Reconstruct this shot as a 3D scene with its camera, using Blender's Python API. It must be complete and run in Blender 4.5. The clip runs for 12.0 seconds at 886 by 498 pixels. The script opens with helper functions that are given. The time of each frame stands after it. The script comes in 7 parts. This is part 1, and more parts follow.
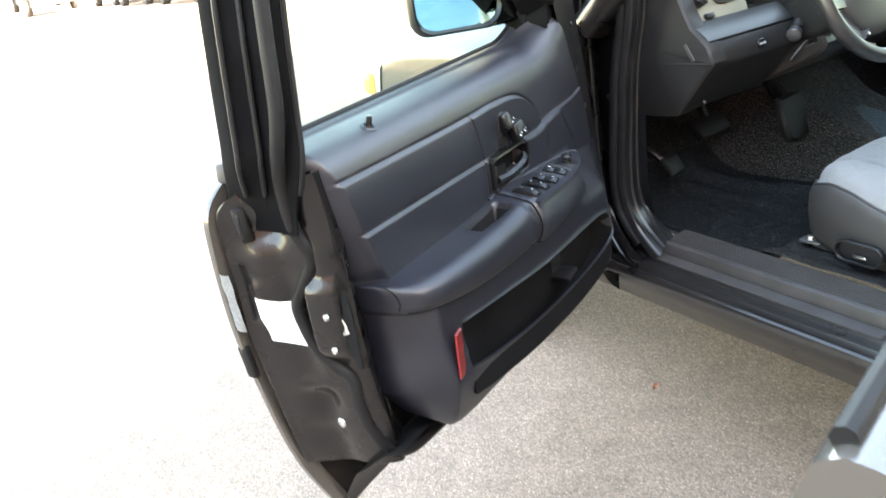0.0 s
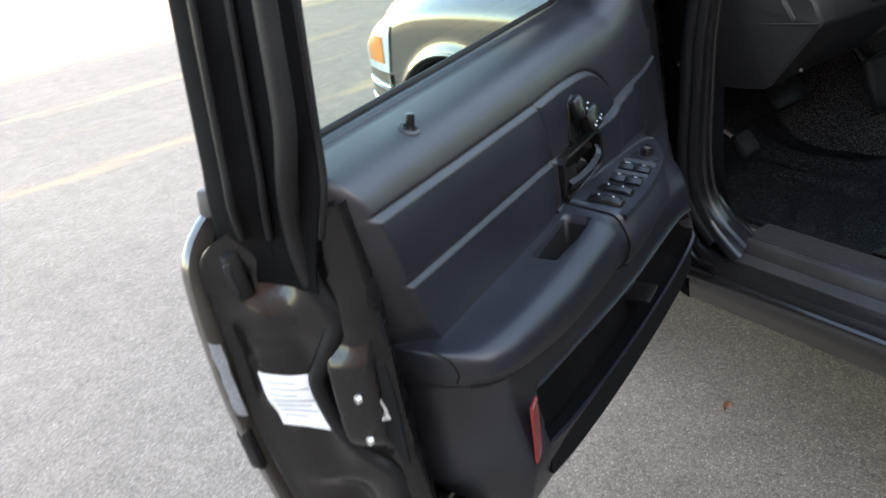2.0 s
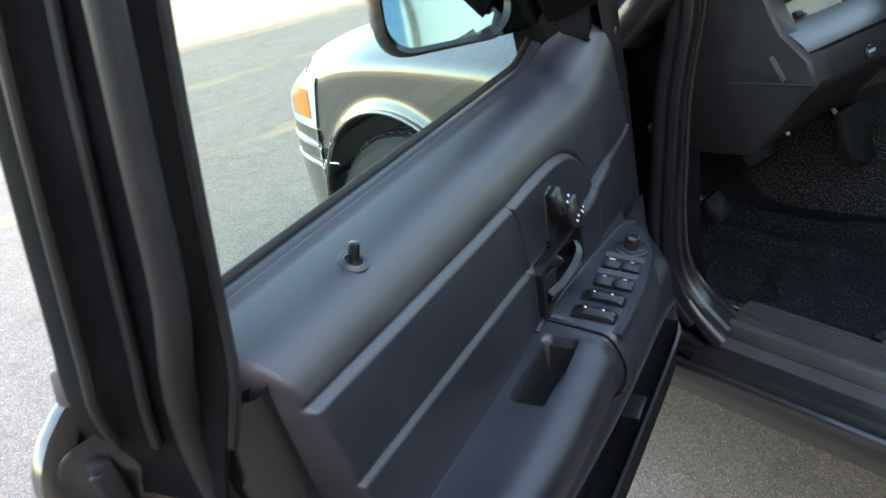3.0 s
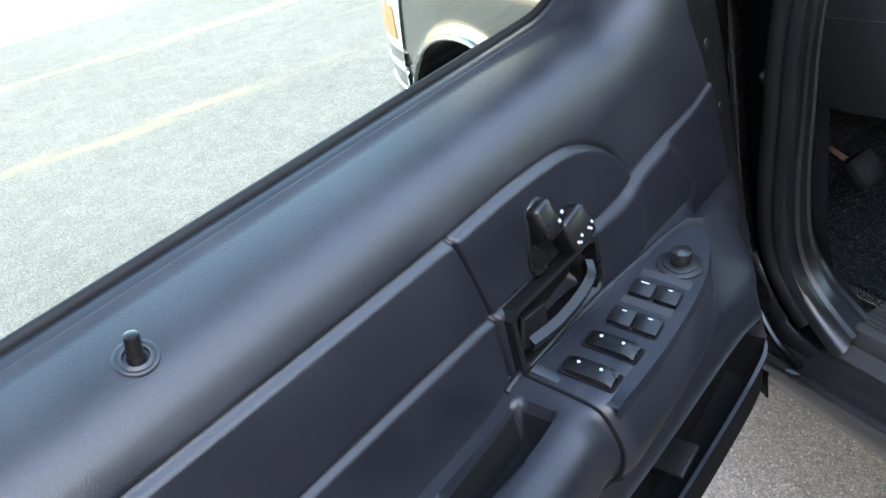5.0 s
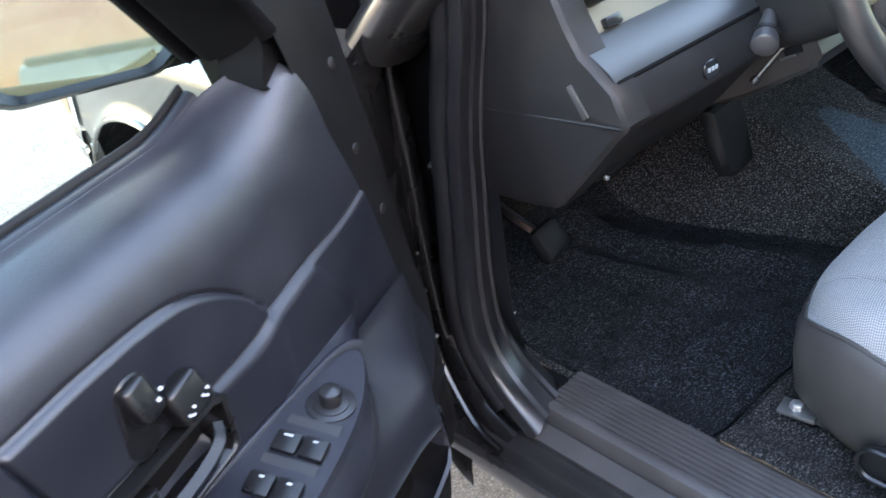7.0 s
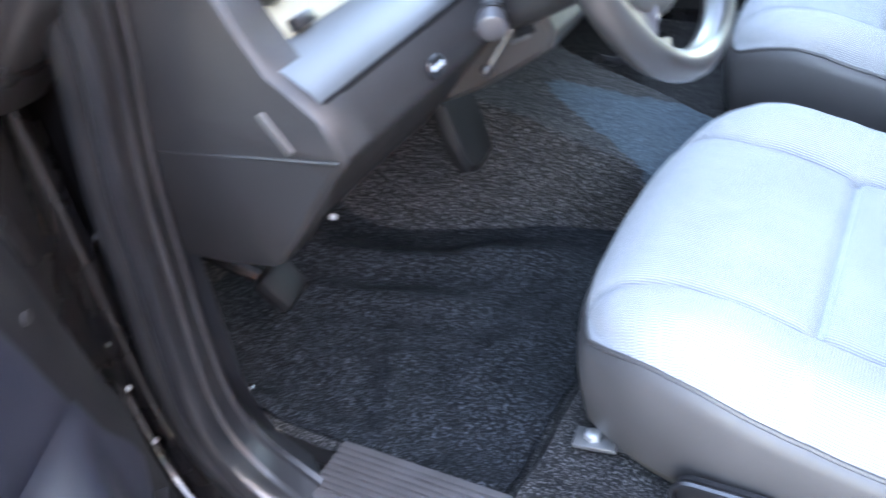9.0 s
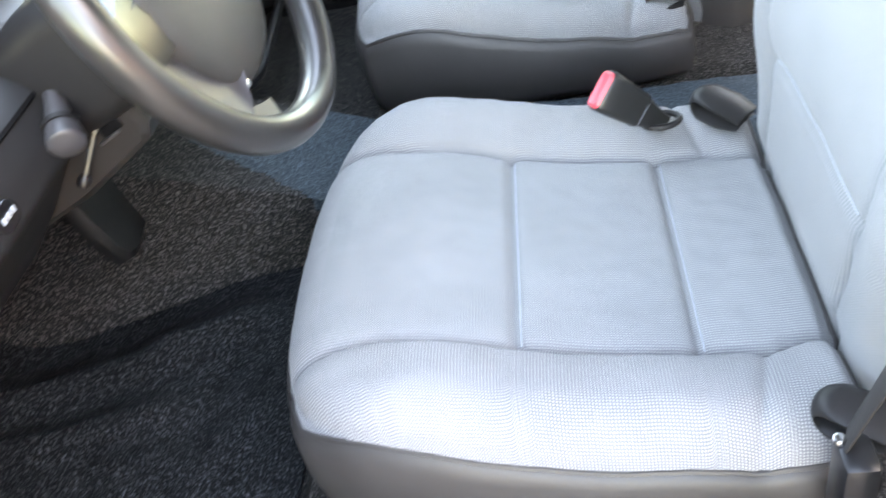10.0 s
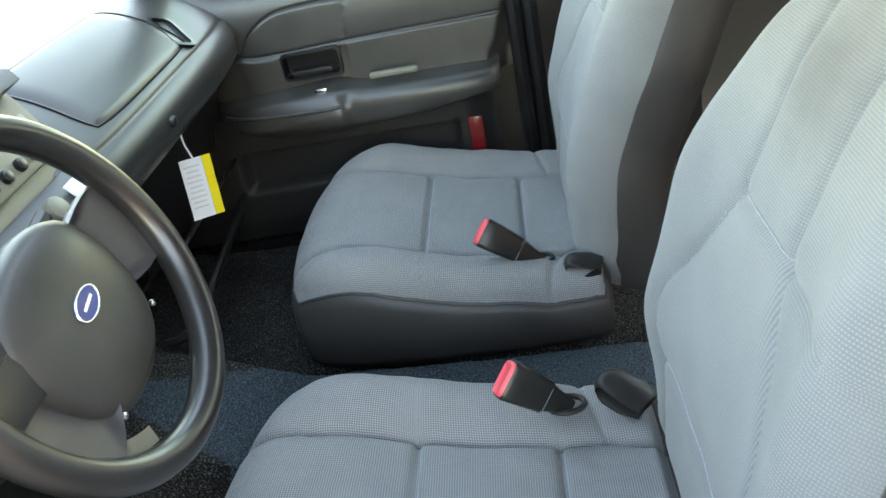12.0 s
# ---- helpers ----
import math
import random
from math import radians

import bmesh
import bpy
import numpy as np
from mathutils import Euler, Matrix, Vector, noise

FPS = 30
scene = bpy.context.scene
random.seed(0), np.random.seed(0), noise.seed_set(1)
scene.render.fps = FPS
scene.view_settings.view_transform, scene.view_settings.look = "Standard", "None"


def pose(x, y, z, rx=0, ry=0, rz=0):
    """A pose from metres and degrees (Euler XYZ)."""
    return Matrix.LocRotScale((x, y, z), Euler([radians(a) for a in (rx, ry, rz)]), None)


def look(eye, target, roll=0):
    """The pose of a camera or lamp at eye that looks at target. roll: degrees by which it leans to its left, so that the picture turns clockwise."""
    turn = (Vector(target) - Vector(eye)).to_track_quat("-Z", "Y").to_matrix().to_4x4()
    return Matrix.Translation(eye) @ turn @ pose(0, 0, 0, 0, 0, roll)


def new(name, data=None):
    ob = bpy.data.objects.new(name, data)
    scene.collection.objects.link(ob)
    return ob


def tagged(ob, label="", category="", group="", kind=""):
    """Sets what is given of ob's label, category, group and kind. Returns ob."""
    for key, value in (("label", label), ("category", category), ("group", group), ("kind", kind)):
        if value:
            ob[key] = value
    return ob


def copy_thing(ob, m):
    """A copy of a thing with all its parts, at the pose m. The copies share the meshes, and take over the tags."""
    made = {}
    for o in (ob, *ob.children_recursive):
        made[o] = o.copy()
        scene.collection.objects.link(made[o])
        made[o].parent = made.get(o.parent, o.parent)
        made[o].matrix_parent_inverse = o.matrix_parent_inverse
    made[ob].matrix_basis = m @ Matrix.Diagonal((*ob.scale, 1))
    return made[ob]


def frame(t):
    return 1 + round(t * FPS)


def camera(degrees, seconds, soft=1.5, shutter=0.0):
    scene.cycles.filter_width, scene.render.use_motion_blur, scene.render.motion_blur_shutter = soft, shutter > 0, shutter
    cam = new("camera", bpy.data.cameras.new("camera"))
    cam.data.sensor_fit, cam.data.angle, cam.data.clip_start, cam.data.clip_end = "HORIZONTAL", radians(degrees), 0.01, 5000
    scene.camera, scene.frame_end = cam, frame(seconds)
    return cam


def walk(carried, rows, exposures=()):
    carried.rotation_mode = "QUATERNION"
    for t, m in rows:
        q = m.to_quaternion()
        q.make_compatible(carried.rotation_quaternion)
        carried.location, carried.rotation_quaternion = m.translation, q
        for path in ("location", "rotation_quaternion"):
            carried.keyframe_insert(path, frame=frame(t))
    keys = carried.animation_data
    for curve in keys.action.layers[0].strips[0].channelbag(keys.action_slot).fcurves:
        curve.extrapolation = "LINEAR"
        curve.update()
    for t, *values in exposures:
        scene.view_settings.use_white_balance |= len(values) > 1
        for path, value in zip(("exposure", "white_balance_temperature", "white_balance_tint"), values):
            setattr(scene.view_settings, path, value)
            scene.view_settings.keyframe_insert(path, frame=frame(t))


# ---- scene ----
cam = camera(54.0, 12.0, shutter=0.5)
PATH = [
    (0, (-2.367, -1.549, 1.429), (-1.431, 0.043, 0.661), -8.0),
    (0.5, (-2.321, -1.444, 1.442), (-1.417, 0.173, 0.688), -8.2),
    (1, (-2.297, -1.353, 1.439), (-1.467, 0.284, 0.644), -8.0),
    (1.5, (-2.263, -1.282, 1.432), (-1.424, 0.343, 0.621), -8.7),
    (2, (-2.22, -1.135, 1.39), (-1.3, 0.415, 0.523), -9.1),
    (2.5, (-2.153, -0.964, 1.391), (-1.102, 0.531, 0.578), -11.0),
    (3, (-2.068, -0.872, 1.393), (-0.997, 0.595, 0.557), -8.4),
    (3.2, (-2.029, -0.853, 1.393), (-0.982, 0.629, 0.551), -8.0),
    (4.8, (-1.699, -0.771, 1.368), (-1.089, 0.861, 0.386), -13.4),
    (5, (-1.694, -0.762, 1.362), (-1.072, 0.86, 0.37), -12.8),
    (5.5, (-1.685, -0.763, 1.363), (-1.046, 0.852, 0.372), -13.4),
    (6, (-1.66, -0.767, 1.365), (-1.015, 0.849, 0.379), -14.2),
    (6.5, (-1.598, -0.734, 1.362), (-0.636, 0.681, 0.327), -12.8),
    (6.7, (-1.552, -0.74, 1.392), (-0.511, 0.629, 0.371), -9.8),
    (8.3, (-1.369, -0.589, 1.335), (-0.233, 0.626, 0.224), -9.1),
    (8.5, (-1.344, -0.598, 1.34), (-0.196, 0.598, 0.221), -10.1),
    (9, (-1.27, -0.578, 1.319), (0.117, 0.315, 0.187), -8.6),
    (9.3, (-1.207, -0.584, 1.326), (0.213, 0.133, 0.113), -12.2),
    (9.5, (-1.177, -0.591, 1.331), (0.256, 0.009, 0.071), -13.7),
    (10, (-1.104, -0.616, 1.344), (0.395, -0.291, 0.06), -15.2),
    (10.5, (-1.091, -0.612, 1.349), (0.432, -0.365, 0.076), -14.8),
    (11, (-1.097, -0.633, 1.352), (0.478, -0.439, 0.135), -12.6),
    (11.2, (-1.098, -0.662, 1.391), (0.398, -0.56, 0.395), -11.6),
    (11.5, (-1.098, -0.709, 1.459), (0.658, -0.545, 0.515), -11.5),
    (12, (-1.033, -0.746, 1.456), (0.703, -0.507, 0.49), -12.1),
]
EXPOSURES = [(0, 4.75, 9100, 11), (0.5, 4.4, 9000, 11), (1.5, 3.92, 8400, 11), (2.5, 3.58, 8100, 10), (3, 3.88, 7900, 9), (5, 4.4, 7600, 11), (6.5, 4.5, 7750, 14), (8.3, 6.2, 7500, 18), (9.0, 5.98, 7500, 19), (9.5, 5.8, 8800, 20), (10.2, 5.36, 9800, 18), (11, 4.8, 10100, 13), (12, 4.4, 9700, 11)]
walk(cam, [(t, look(eye, target, roll)) for t, eye, target, roll in PATH], EXPOSURES)

# ---- world and light ----
world = bpy.data.worlds.new("world")
scene.world = world
world.use_nodes = True
wn = world.node_tree.nodes
sky = wn.new("ShaderNodeTexSky")
sky.sky_type = "NISHITA"
sky.sun_disc = False
sky.sun_elevation = radians(22)
sky.sun_rotation = radians(180)
world.node_tree.links.new(sky.outputs[0], wn["Background"].inputs[0])
wn["Background"].inputs[1].default_value = 0.15

sun_data = bpy.data.lights.new("sun", "SUN")
sun_data.energy, sun_data.angle, sun_data.color = 4.0, radians(0.6), (1.0, 0.9, 0.76)
sun = new("sun", sun_data)
sun.matrix_world = look((1.5, -20, 8.1), (0, 0, 0.0))


# ---- materials ----
def material(name, colour, rough=0.5, metal=0.0, grain=0.0, grain_size=0.002, mottled=0.0, mottle_size=0.1,
             bump=0.0, spec=0.5, coat=0.0, second=None, speck=None, speck_from=(0.45, 0.75)):
    """A surface with grain and larger mottling in colour and roughness, and a fine relief."""
    m = bpy.data.materials.new(name)
    m.use_nodes = True
    n, l = m.node_tree.nodes, m.node_tree.links
    b = n["Principled BSDF"]
    b.inputs["Base Color"].default_value = (*colour, 1)
    b.inputs["Roughness"].default_value = rough
    b.inputs["Metallic"].default_value = metal
    b.inputs["Specular IOR Level"].default_value = spec
    b.inputs["Coat Weight"].default_value = coat
    b.inputs["Coat Roughness"].default_value = 0.04
    tc = n.new("ShaderNodeTexCoord")
    fine = n.new("ShaderNodeTexNoise")
    fine.inputs["Scale"].default_value = 1 / grain_size
    fine.inputs["Detail"].default_value = 3
    l.new(tc.outputs["Object"], fine.inputs["Vector"])
    wide = n.new("ShaderNodeTexNoise")
    wide.inputs["Scale"].default_value = 1 / mottle_size
    wide.inputs["Detail"].default_value = 5
    l.new(tc.outputs["Object"], wide.inputs["Vector"])
    other = second or tuple(min(1, c * 1.6 + 0.01) for c in colour)
    mix1 = n.new("ShaderNodeMix")
    mix1.data_type = "RGBA"
    mix1.inputs["A"].default_value = (*colour, 1)
    mix1.inputs["B"].default_value = (*other, 1)
    r1 = n.new("ShaderNodeMapRange")
    r1.inputs["From Min"].default_value, r1.inputs["From Max"].default_value = 0.35, 0.7
    r1.inputs["To Max"].default_value = mottled
    l.new(wide.outputs["Fac"], r1.inputs["Value"])
    l.new(r1.outputs["Result"], mix1.inputs["Factor"])
    mix2 = n.new("ShaderNodeMix")
    mix2.data_type = "RGBA"
    mix2.inputs["B"].default_value = (*(speck or [min(1, c * 2.2 + 0.005) for c in colour]), 1)
    r2 = n.new("ShaderNodeMapRange")
    r2.inputs["From Min"].default_value, r2.inputs["From Max"].default_value = speck_from
    r2.inputs["To Max"].default_value = grain
    l.new(fine.outputs["Fac"], r2.inputs["Value"])
    l.new(mix1.outputs["Result"], mix2.inputs["A"])
    l.new(r2.outputs["Result"], mix2.inputs["Factor"])
    l.new(mix2.outputs["Result"], b.inputs["Base Color"])
    r3 = n.new("ShaderNodeMapRange")
    r3.inputs["To Min"].default_value, r3.inputs["To Max"].default_value = max(0.02, rough - 0.12 * (mottled + 0.2)), min(1, rough + 0.12 * (mottled + 0.2))
    l.new(wide.outputs["Fac"], r3.inputs["Value"])
    l.new(r3.outputs["Result"], b.inputs["Roughness"])
    if bump:
        bu = n.new("ShaderNodeBump")
        bu.inputs["Strength"].default_value = 0.6
        bu.inputs["Distance"].default_value = bump
        l.new(fine.outputs["Fac"], bu.inputs["Height"])
        l.new(bu.outputs["Normal"], b.inputs["Normal"])
    return m


def weave(name, colour, thread, pitch=0.006, stripes=False):
    """Woven upholstery: rows of small light dots, or fine ribs, laid along the cloth."""
    m = material(name, colour, 0.92, grain=0.12, grain_size=0.0015, mottled=0.35, mottle_size=0.12, spec=0.2)
    n, l = m.node_tree.nodes, m.node_tree.links
    b = n["Principled BSDF"]
    tc = n.new("ShaderNodeTexCoord")
    xyz = n.new("ShaderNodeSeparateXYZ")
    l.new(tc.outputs["UV"], xyz.inputs[0])
    waves = []
    for axis, k in ((0, 1.0), (1, 0.35 if stripes else 1.0)):
        f = n.new("ShaderNodeMath")
        f.operation = "MULTIPLY"
        f.inputs[1].default_value = 2 * math.pi / pitch
        l.new(xyz.outputs[axis], f.inputs[0])
        s = n.new("ShaderNodeMath")
        s.operation = "SINE"
        l.new(f.outputs[0], s.inputs[0])
        a = n.new("ShaderNodeMath")
        a.operation = "MULTIPLY_ADD"
        a.inputs[1].default_value, a.inputs[2].default_value = 0.5 * k, 1 - 0.5 * k
        l.new(s.outputs[0], a.inputs[0])
        waves.append(a)
    p = n.new("ShaderNodeMath")
    p.operation = "MULTIPLY"
    l.new(waves[0].outputs[0], p.inputs[0])
    l.new(waves[1].outputs[0], p.inputs[1])
    mix = n.new("ShaderNodeMix")
    mix.data_type = "RGBA"
    old = b.inputs["Base Color"].links[0].from_socket
    l.new(old, mix.inputs["A"])
    mix.inputs["B"].default_value = (*thread, 1)
    dots = n.new("ShaderNodeMapRange")
    dots.inputs["From Min"].default_value, dots.inputs["From Max"].default_value = 0.12, 0.78
    l.new(p.outputs[0], dots.inputs["Value"])
    l.new(dots.outputs["Result"], mix.inputs["Factor"])
    l.new(mix.outputs["Result"], b.inputs["Base Color"])
    bu = n.new("ShaderNodeBump")
    bu.inputs["Strength"].default_value = 0.5
    bu.inputs["Distance"].default_value = 0.0008
    l.new(p.outputs[0], bu.inputs["Height"])
    l.new(bu.outputs["Normal"], b.inputs["Normal"])
    b.inputs["Sheen Weight"].default_value = 0.15
    return m


def clear(name, colour, ior=1.45, rough=0.0):
    m = bpy.data.materials.new(name)
    m.use_nodes = True
    b = m.node_tree.nodes["Principled BSDF"]
    b.inputs["Base Color"].default_value = (*colour, 1)
    b.inputs["Transmission Weight"].default_value = 1
    b.inputs["Roughness"].default_value = rough
    b.inputs["IOR"].default_value = ior
    return m


def pane_material(name, tint):
    """Thin safety glass: lets light straight through with a faint tint, and mirrors at a glance."""
    m = bpy.data.materials.new(name)
    m.use_nodes = True
    n, l = m.node_tree.nodes, m.node_tree.links
    n.remove(n["Principled BSDF"])
    t, g, mix, f = (n.new("ShaderNode" + k) for k in ("BsdfTransparent", "BsdfGlossy", "MixShader", "LayerWeight"))
    p = n.new("ShaderNodeMath")
    p.operation = "POWER"
    p.inputs[1].default_value = 4.0
    q = n.new("ShaderNodeMath")
    q.operation = "MULTIPLY_ADD"
    q.inputs[1].default_value, q.inputs[2].default_value = 0.5, 0.03
    t.inputs[0].default_value = (*tint, 1)
    g.inputs["Roughness"].default_value = 0.01
    l.new(f.outputs["Facing"], p.inputs[0])
    l.new(p.outputs[0], q.inputs[0])
    l.new(q.outputs[0], mix.inputs[0])
    l.new(t.outputs[0], mix.inputs[1])
    l.new(g.outputs[0], mix.inputs[2])
    l.new(mix.outputs[0], n["Material Output"].inputs[0])
    return m


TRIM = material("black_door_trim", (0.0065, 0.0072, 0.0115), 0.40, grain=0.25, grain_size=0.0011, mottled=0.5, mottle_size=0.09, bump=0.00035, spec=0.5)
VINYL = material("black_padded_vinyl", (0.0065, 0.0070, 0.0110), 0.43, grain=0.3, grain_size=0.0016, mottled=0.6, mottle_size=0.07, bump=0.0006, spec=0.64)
SATIN = material("satin_black_plastic", (0.008, 0.008, 0.009), 0.30, grain=0.1, mottled=0.3, bump=0.0001)
GLOSSY = material("glossy_black_plastic", (0.008, 0.008, 0.009), 0.18, mottled=0.4)
SWITCH = material("black_switch_plastic", (0.004, 0.004, 0.0045), 0.28, grain=0.1, mottled=0.3, spec=0.35)
WELL = material("smooth_well_plastic", (0.010, 0.0098, 0.0105), 0.40, grain=0.1, mottled=0.2, spec=0.5)
# Near-black: recesses get their shade from this colour; joints use it too.
DARK = material("recess_shade_and_joint_black", (0.003, 0.003, 0.0035), 0.8, grain=0.2, mottled=0.3, spec=0.12)
RUBBER = material("black_weatherstrip_rubber", (0.005, 0.005, 0.0055), 0.5, grain=0.3, mottled=0.5, bump=0.0003, spec=0.2)
PAINT = material("dark_grey_metallic_paint", (0.085, 0.077, 0.068), 0.24, metal=0.35, grain=0.3, grain_size=0.0006, mottled=0.15, mottle_size=0.2, coat=1.0, second=(0.094, 0.086, 0.077), speck=(0.13, 0.122, 0.112))
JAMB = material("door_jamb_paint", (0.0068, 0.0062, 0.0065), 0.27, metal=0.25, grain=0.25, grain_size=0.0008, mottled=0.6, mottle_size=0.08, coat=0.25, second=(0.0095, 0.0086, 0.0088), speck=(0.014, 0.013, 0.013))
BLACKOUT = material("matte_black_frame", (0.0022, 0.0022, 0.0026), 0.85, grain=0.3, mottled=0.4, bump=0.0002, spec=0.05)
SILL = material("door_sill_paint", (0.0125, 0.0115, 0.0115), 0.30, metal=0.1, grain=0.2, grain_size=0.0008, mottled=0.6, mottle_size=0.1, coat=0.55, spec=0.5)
GREY = material("charcoal_dash_plastic", (0.0150, 0.0143, 0.0145), 0.42, grain=0.3, grain_size=0.0012, mottled=0.4, mottle_size=0.1, bump=0.0003, spec=0.24, second=(0.024, 0.0225, 0.0225))
DASHTOP = material("soft_dash_top", (0.021, 0.022, 0.0235), 0.38, grain=0.2, grain_size=0.0014, mottled=0.25, mottle_size=0.1, bump=0.0001, spec=0.55)
BEZEL = material("pale_olive_bezel", (0.168, 0.162, 0.124), 0.4, grain=0.1, mottled=0.3)
TREAD = material("worn_tread_plastic", (0.040, 0.037, 0.0365), 0.40, grain=0.3, grain_size=0.001, mottled=0.5, mottle_size=0.06, bump=0.0002)
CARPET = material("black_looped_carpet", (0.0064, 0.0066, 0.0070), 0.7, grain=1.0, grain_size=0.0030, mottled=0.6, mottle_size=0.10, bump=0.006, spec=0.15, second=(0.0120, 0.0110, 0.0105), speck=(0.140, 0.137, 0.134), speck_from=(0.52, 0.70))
# Darker copy of the carpet: the footwell's deeper shade is in its colour.
MAT = material("shade_dark_loop_mat", (0.0036, 0.0041, 0.0048), 0.65, grain=0.9, grain_size=0.0034, mottled=0.9, mottle_size=0.06, bump=0.007, spec=0.08, second=(0.0066, 0.0074, 0.0086), speck=(0.080, 0.090, 0.100), speck_from=(0.52, 0.72))
# Blue skylight on the tunnel's top is put into this carpet's colour.
TUNNEL = material("skylit_blue_tunnel_carpet", (0.0125, 0.0215, 0.0290), 0.75, grain=1.0, grain_size=0.0030, mottled=0.6, mottle_size=0.09, bump=0.006, spec=0.2, second=(0.022, 0.036, 0.046), speck=(0.10, 0.135, 0.16))
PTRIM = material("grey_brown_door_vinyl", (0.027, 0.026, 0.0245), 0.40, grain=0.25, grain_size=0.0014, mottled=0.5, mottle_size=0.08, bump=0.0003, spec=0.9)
SKIRT = material("charcoal_seat_vinyl", (0.036, 0.033, 0.032), 0.5, grain=0.2, grain_size=0.0014, mottled=0.4, mottle_size=0.1, bump=0.0003)
FAB_SEAT = weave("grey_dotted_seat_cloth", (0.130, 0.135, 0.141), (0.387, 0.374, 0.378), 0.0036)
FAB_SEAT_RIB = weave("grey_ribbed_seat_cloth", (0.134, 0.141, 0.148), (0.352, 0.348, 0.348), 0.0034)
FAB_BACK = weave("grey_dotted_back_cloth", (0.157, 0.165, 0.171), (0.264, 0.260, 0.261), 0.0034)
FAB_BACK_RIB = weave("grey_ribbed_back_cloth", (0.158, 0.167, 0.174), (0.251, 0.250, 0.252), 0.0050, stripes=True)
STITCH = material("grey_seam_thread", (0.30, 0.33, 0.36), 0.9, grain=0.3)
BELT = material("black_webbing", (0.017, 0.014, 0.013), 0.75, grain=0.4, grain_size=0.001, bump=0.0004)
BUCKLE = material("black_buckle_plastic", (0.012, 0.012, 0.012), 0.35, mottled=0.3)
RED_BUTTON = material("red_release_button", (0.80, 0.075, 0.095), 0.35, mottled=0.3)
CHROME = material("bright_metal", (0.72, 0.72, 0.72), 0.22, metal=1.0, mottled=0.4)
STEEL = material("zinc_plated_steel", (0.50, 0.50, 0.49), 0.38, metal=0.9, grain=0.3, mottled=0.8, mottle_size=0.01)
WHITE = material("white_paper_label", (0.78, 0.80, 0.82), 0.55, mottled=0.15)
FAINT = material("faint_print", (0.60, 0.62, 0.66), 0.6)
PRINT = material("grey_print", (0.30, 0.34, 0.40), 0.6)
LEGEND = material("white_legend_paint", (0.42, 0.46, 0.50), 0.5)
YELLOW = material("yellow_tag_card", (0.85, 0.66, 0.02), 0.55, mottled=0.1)
BLUE = material("dark_blue_enamel", (0.02, 0.04, 0.22), 0.22, coat=0.6)
REDLENS = material("red_reflector_lens", (0.14, 0.004, 0.006), 0.25, coat=0.3, grain=0.5, grain_size=0.003)
AMBER = material("amber_lamp_lens", (0.85, 0.24, 0.02), 0.15, coat=1.0, grain=0.3, grain_size=0.006)
LENS = material("clear_lamp_lens", (0.62, 0.64, 0.64), 0.12, coat=1.0, mottled=0.5, mottle_size=0.03)
TYRE = material("tyre_rubber", (0.016, 0.016, 0.017), 0.75, grain=0.3, mottled=0.4, bump=0.0005)
WHEEL = material("grey_steel_wheel", (0.10, 0.10, 0.10), 0.4, metal=0.6, mottled=0.5)
GLASS = pane_material("tinted_side_glass", (0.60, 0.70, 0.645))
SCREEN = pane_material("windscreen_glass", (0.88, 0.92, 0.88))
MIRROR = material("mirror_silver", (0.86, 0.89, 0.9), 0.02, metal=1.0)
SCRAPE = material("pale_scrape", (0.12, 0.125, 0.13), 0.6, grain=0.6, grain_size=0.004)


# ---- building helpers ----
def link(name, bm, mat, smooth=40):
    me = bpy.data.meshes.new(name)
    bmesh.ops.recalc_face_normals(bm, faces=bm.faces)
    for f in bm.faces:
        f.smooth = True
    bm.to_mesh(me)
    bm.free()
    me.set_sharp_from_angle(angle=radians(smooth))
    me.materials.append(mat)
    return new(name, me)


def part(name, bm, mat, parent, label="", smooth=40):
    ob = link(name, bm, mat, smooth)
    ob.parent = parent
    return tagged(ob, label)


def thing(name, label, category, m=Matrix(), group="", kind=""):
    ob = new(name)
    ob.empty_display_size = 0.1
    ob.matrix_basis = m
    return tagged(ob, label, category, group, kind)


def spline(x, pts):
    """A smooth curve through (x, y) points in order of x."""
    if x <= pts[0][0]:
        return pts[0][1]
    if x >= pts[-1][0]:
        return pts[-1][1]
    for i in range(len(pts) - 1):
        (x0, y0), (x1, y1) = pts[i], pts[i + 1]
        if x <= x1:
            def slope(j):
                a, b = pts[max(j - 1, 0)], pts[min(j + 1, len(pts) - 1)]
                return (b[1] - a[1]) / (b[0] - a[0])
            t, h = (x - x0) / (x1 - x0), x1 - x0
            return ((2 * t ** 3 - 3 * t * t + 1) * y0 + (t ** 3 - 2 * t * t + t) * h * slope(i)
                    + (3 * t * t - 2 * t ** 3) * y1 + (t ** 3 - t * t) * h * slope(i + 1))


def step(a, b, x):
    t = min(1, max(0, (x - a) / (b - a)))
    return t * t * (3 - 2 * t)


def bell(x, w):
    return math.exp(-(x / w) ** 2)


def ease(a, b, n):
    return [a + (b - a) * i / (n - 1) for i in range(n)]


def skin(bm, rows, round_u=False, round_v=False):
    """A sheet of quads over rows of points."""
    vs = [[bm.verts.new(p) for p in r] for r in rows]
    nr, nc = len(vs), len(vs[0])
    for i in range(nr if round_v else nr - 1):
        for j in range(nc if round_u else nc - 1):
            a, b = vs[i], vs[(i + 1) % nr]
            try:
                bm.faces.new((a[j], a[(j + 1) % nc], b[(j + 1) % nc], b[j]))
            except ValueError:
                pass
    return vs


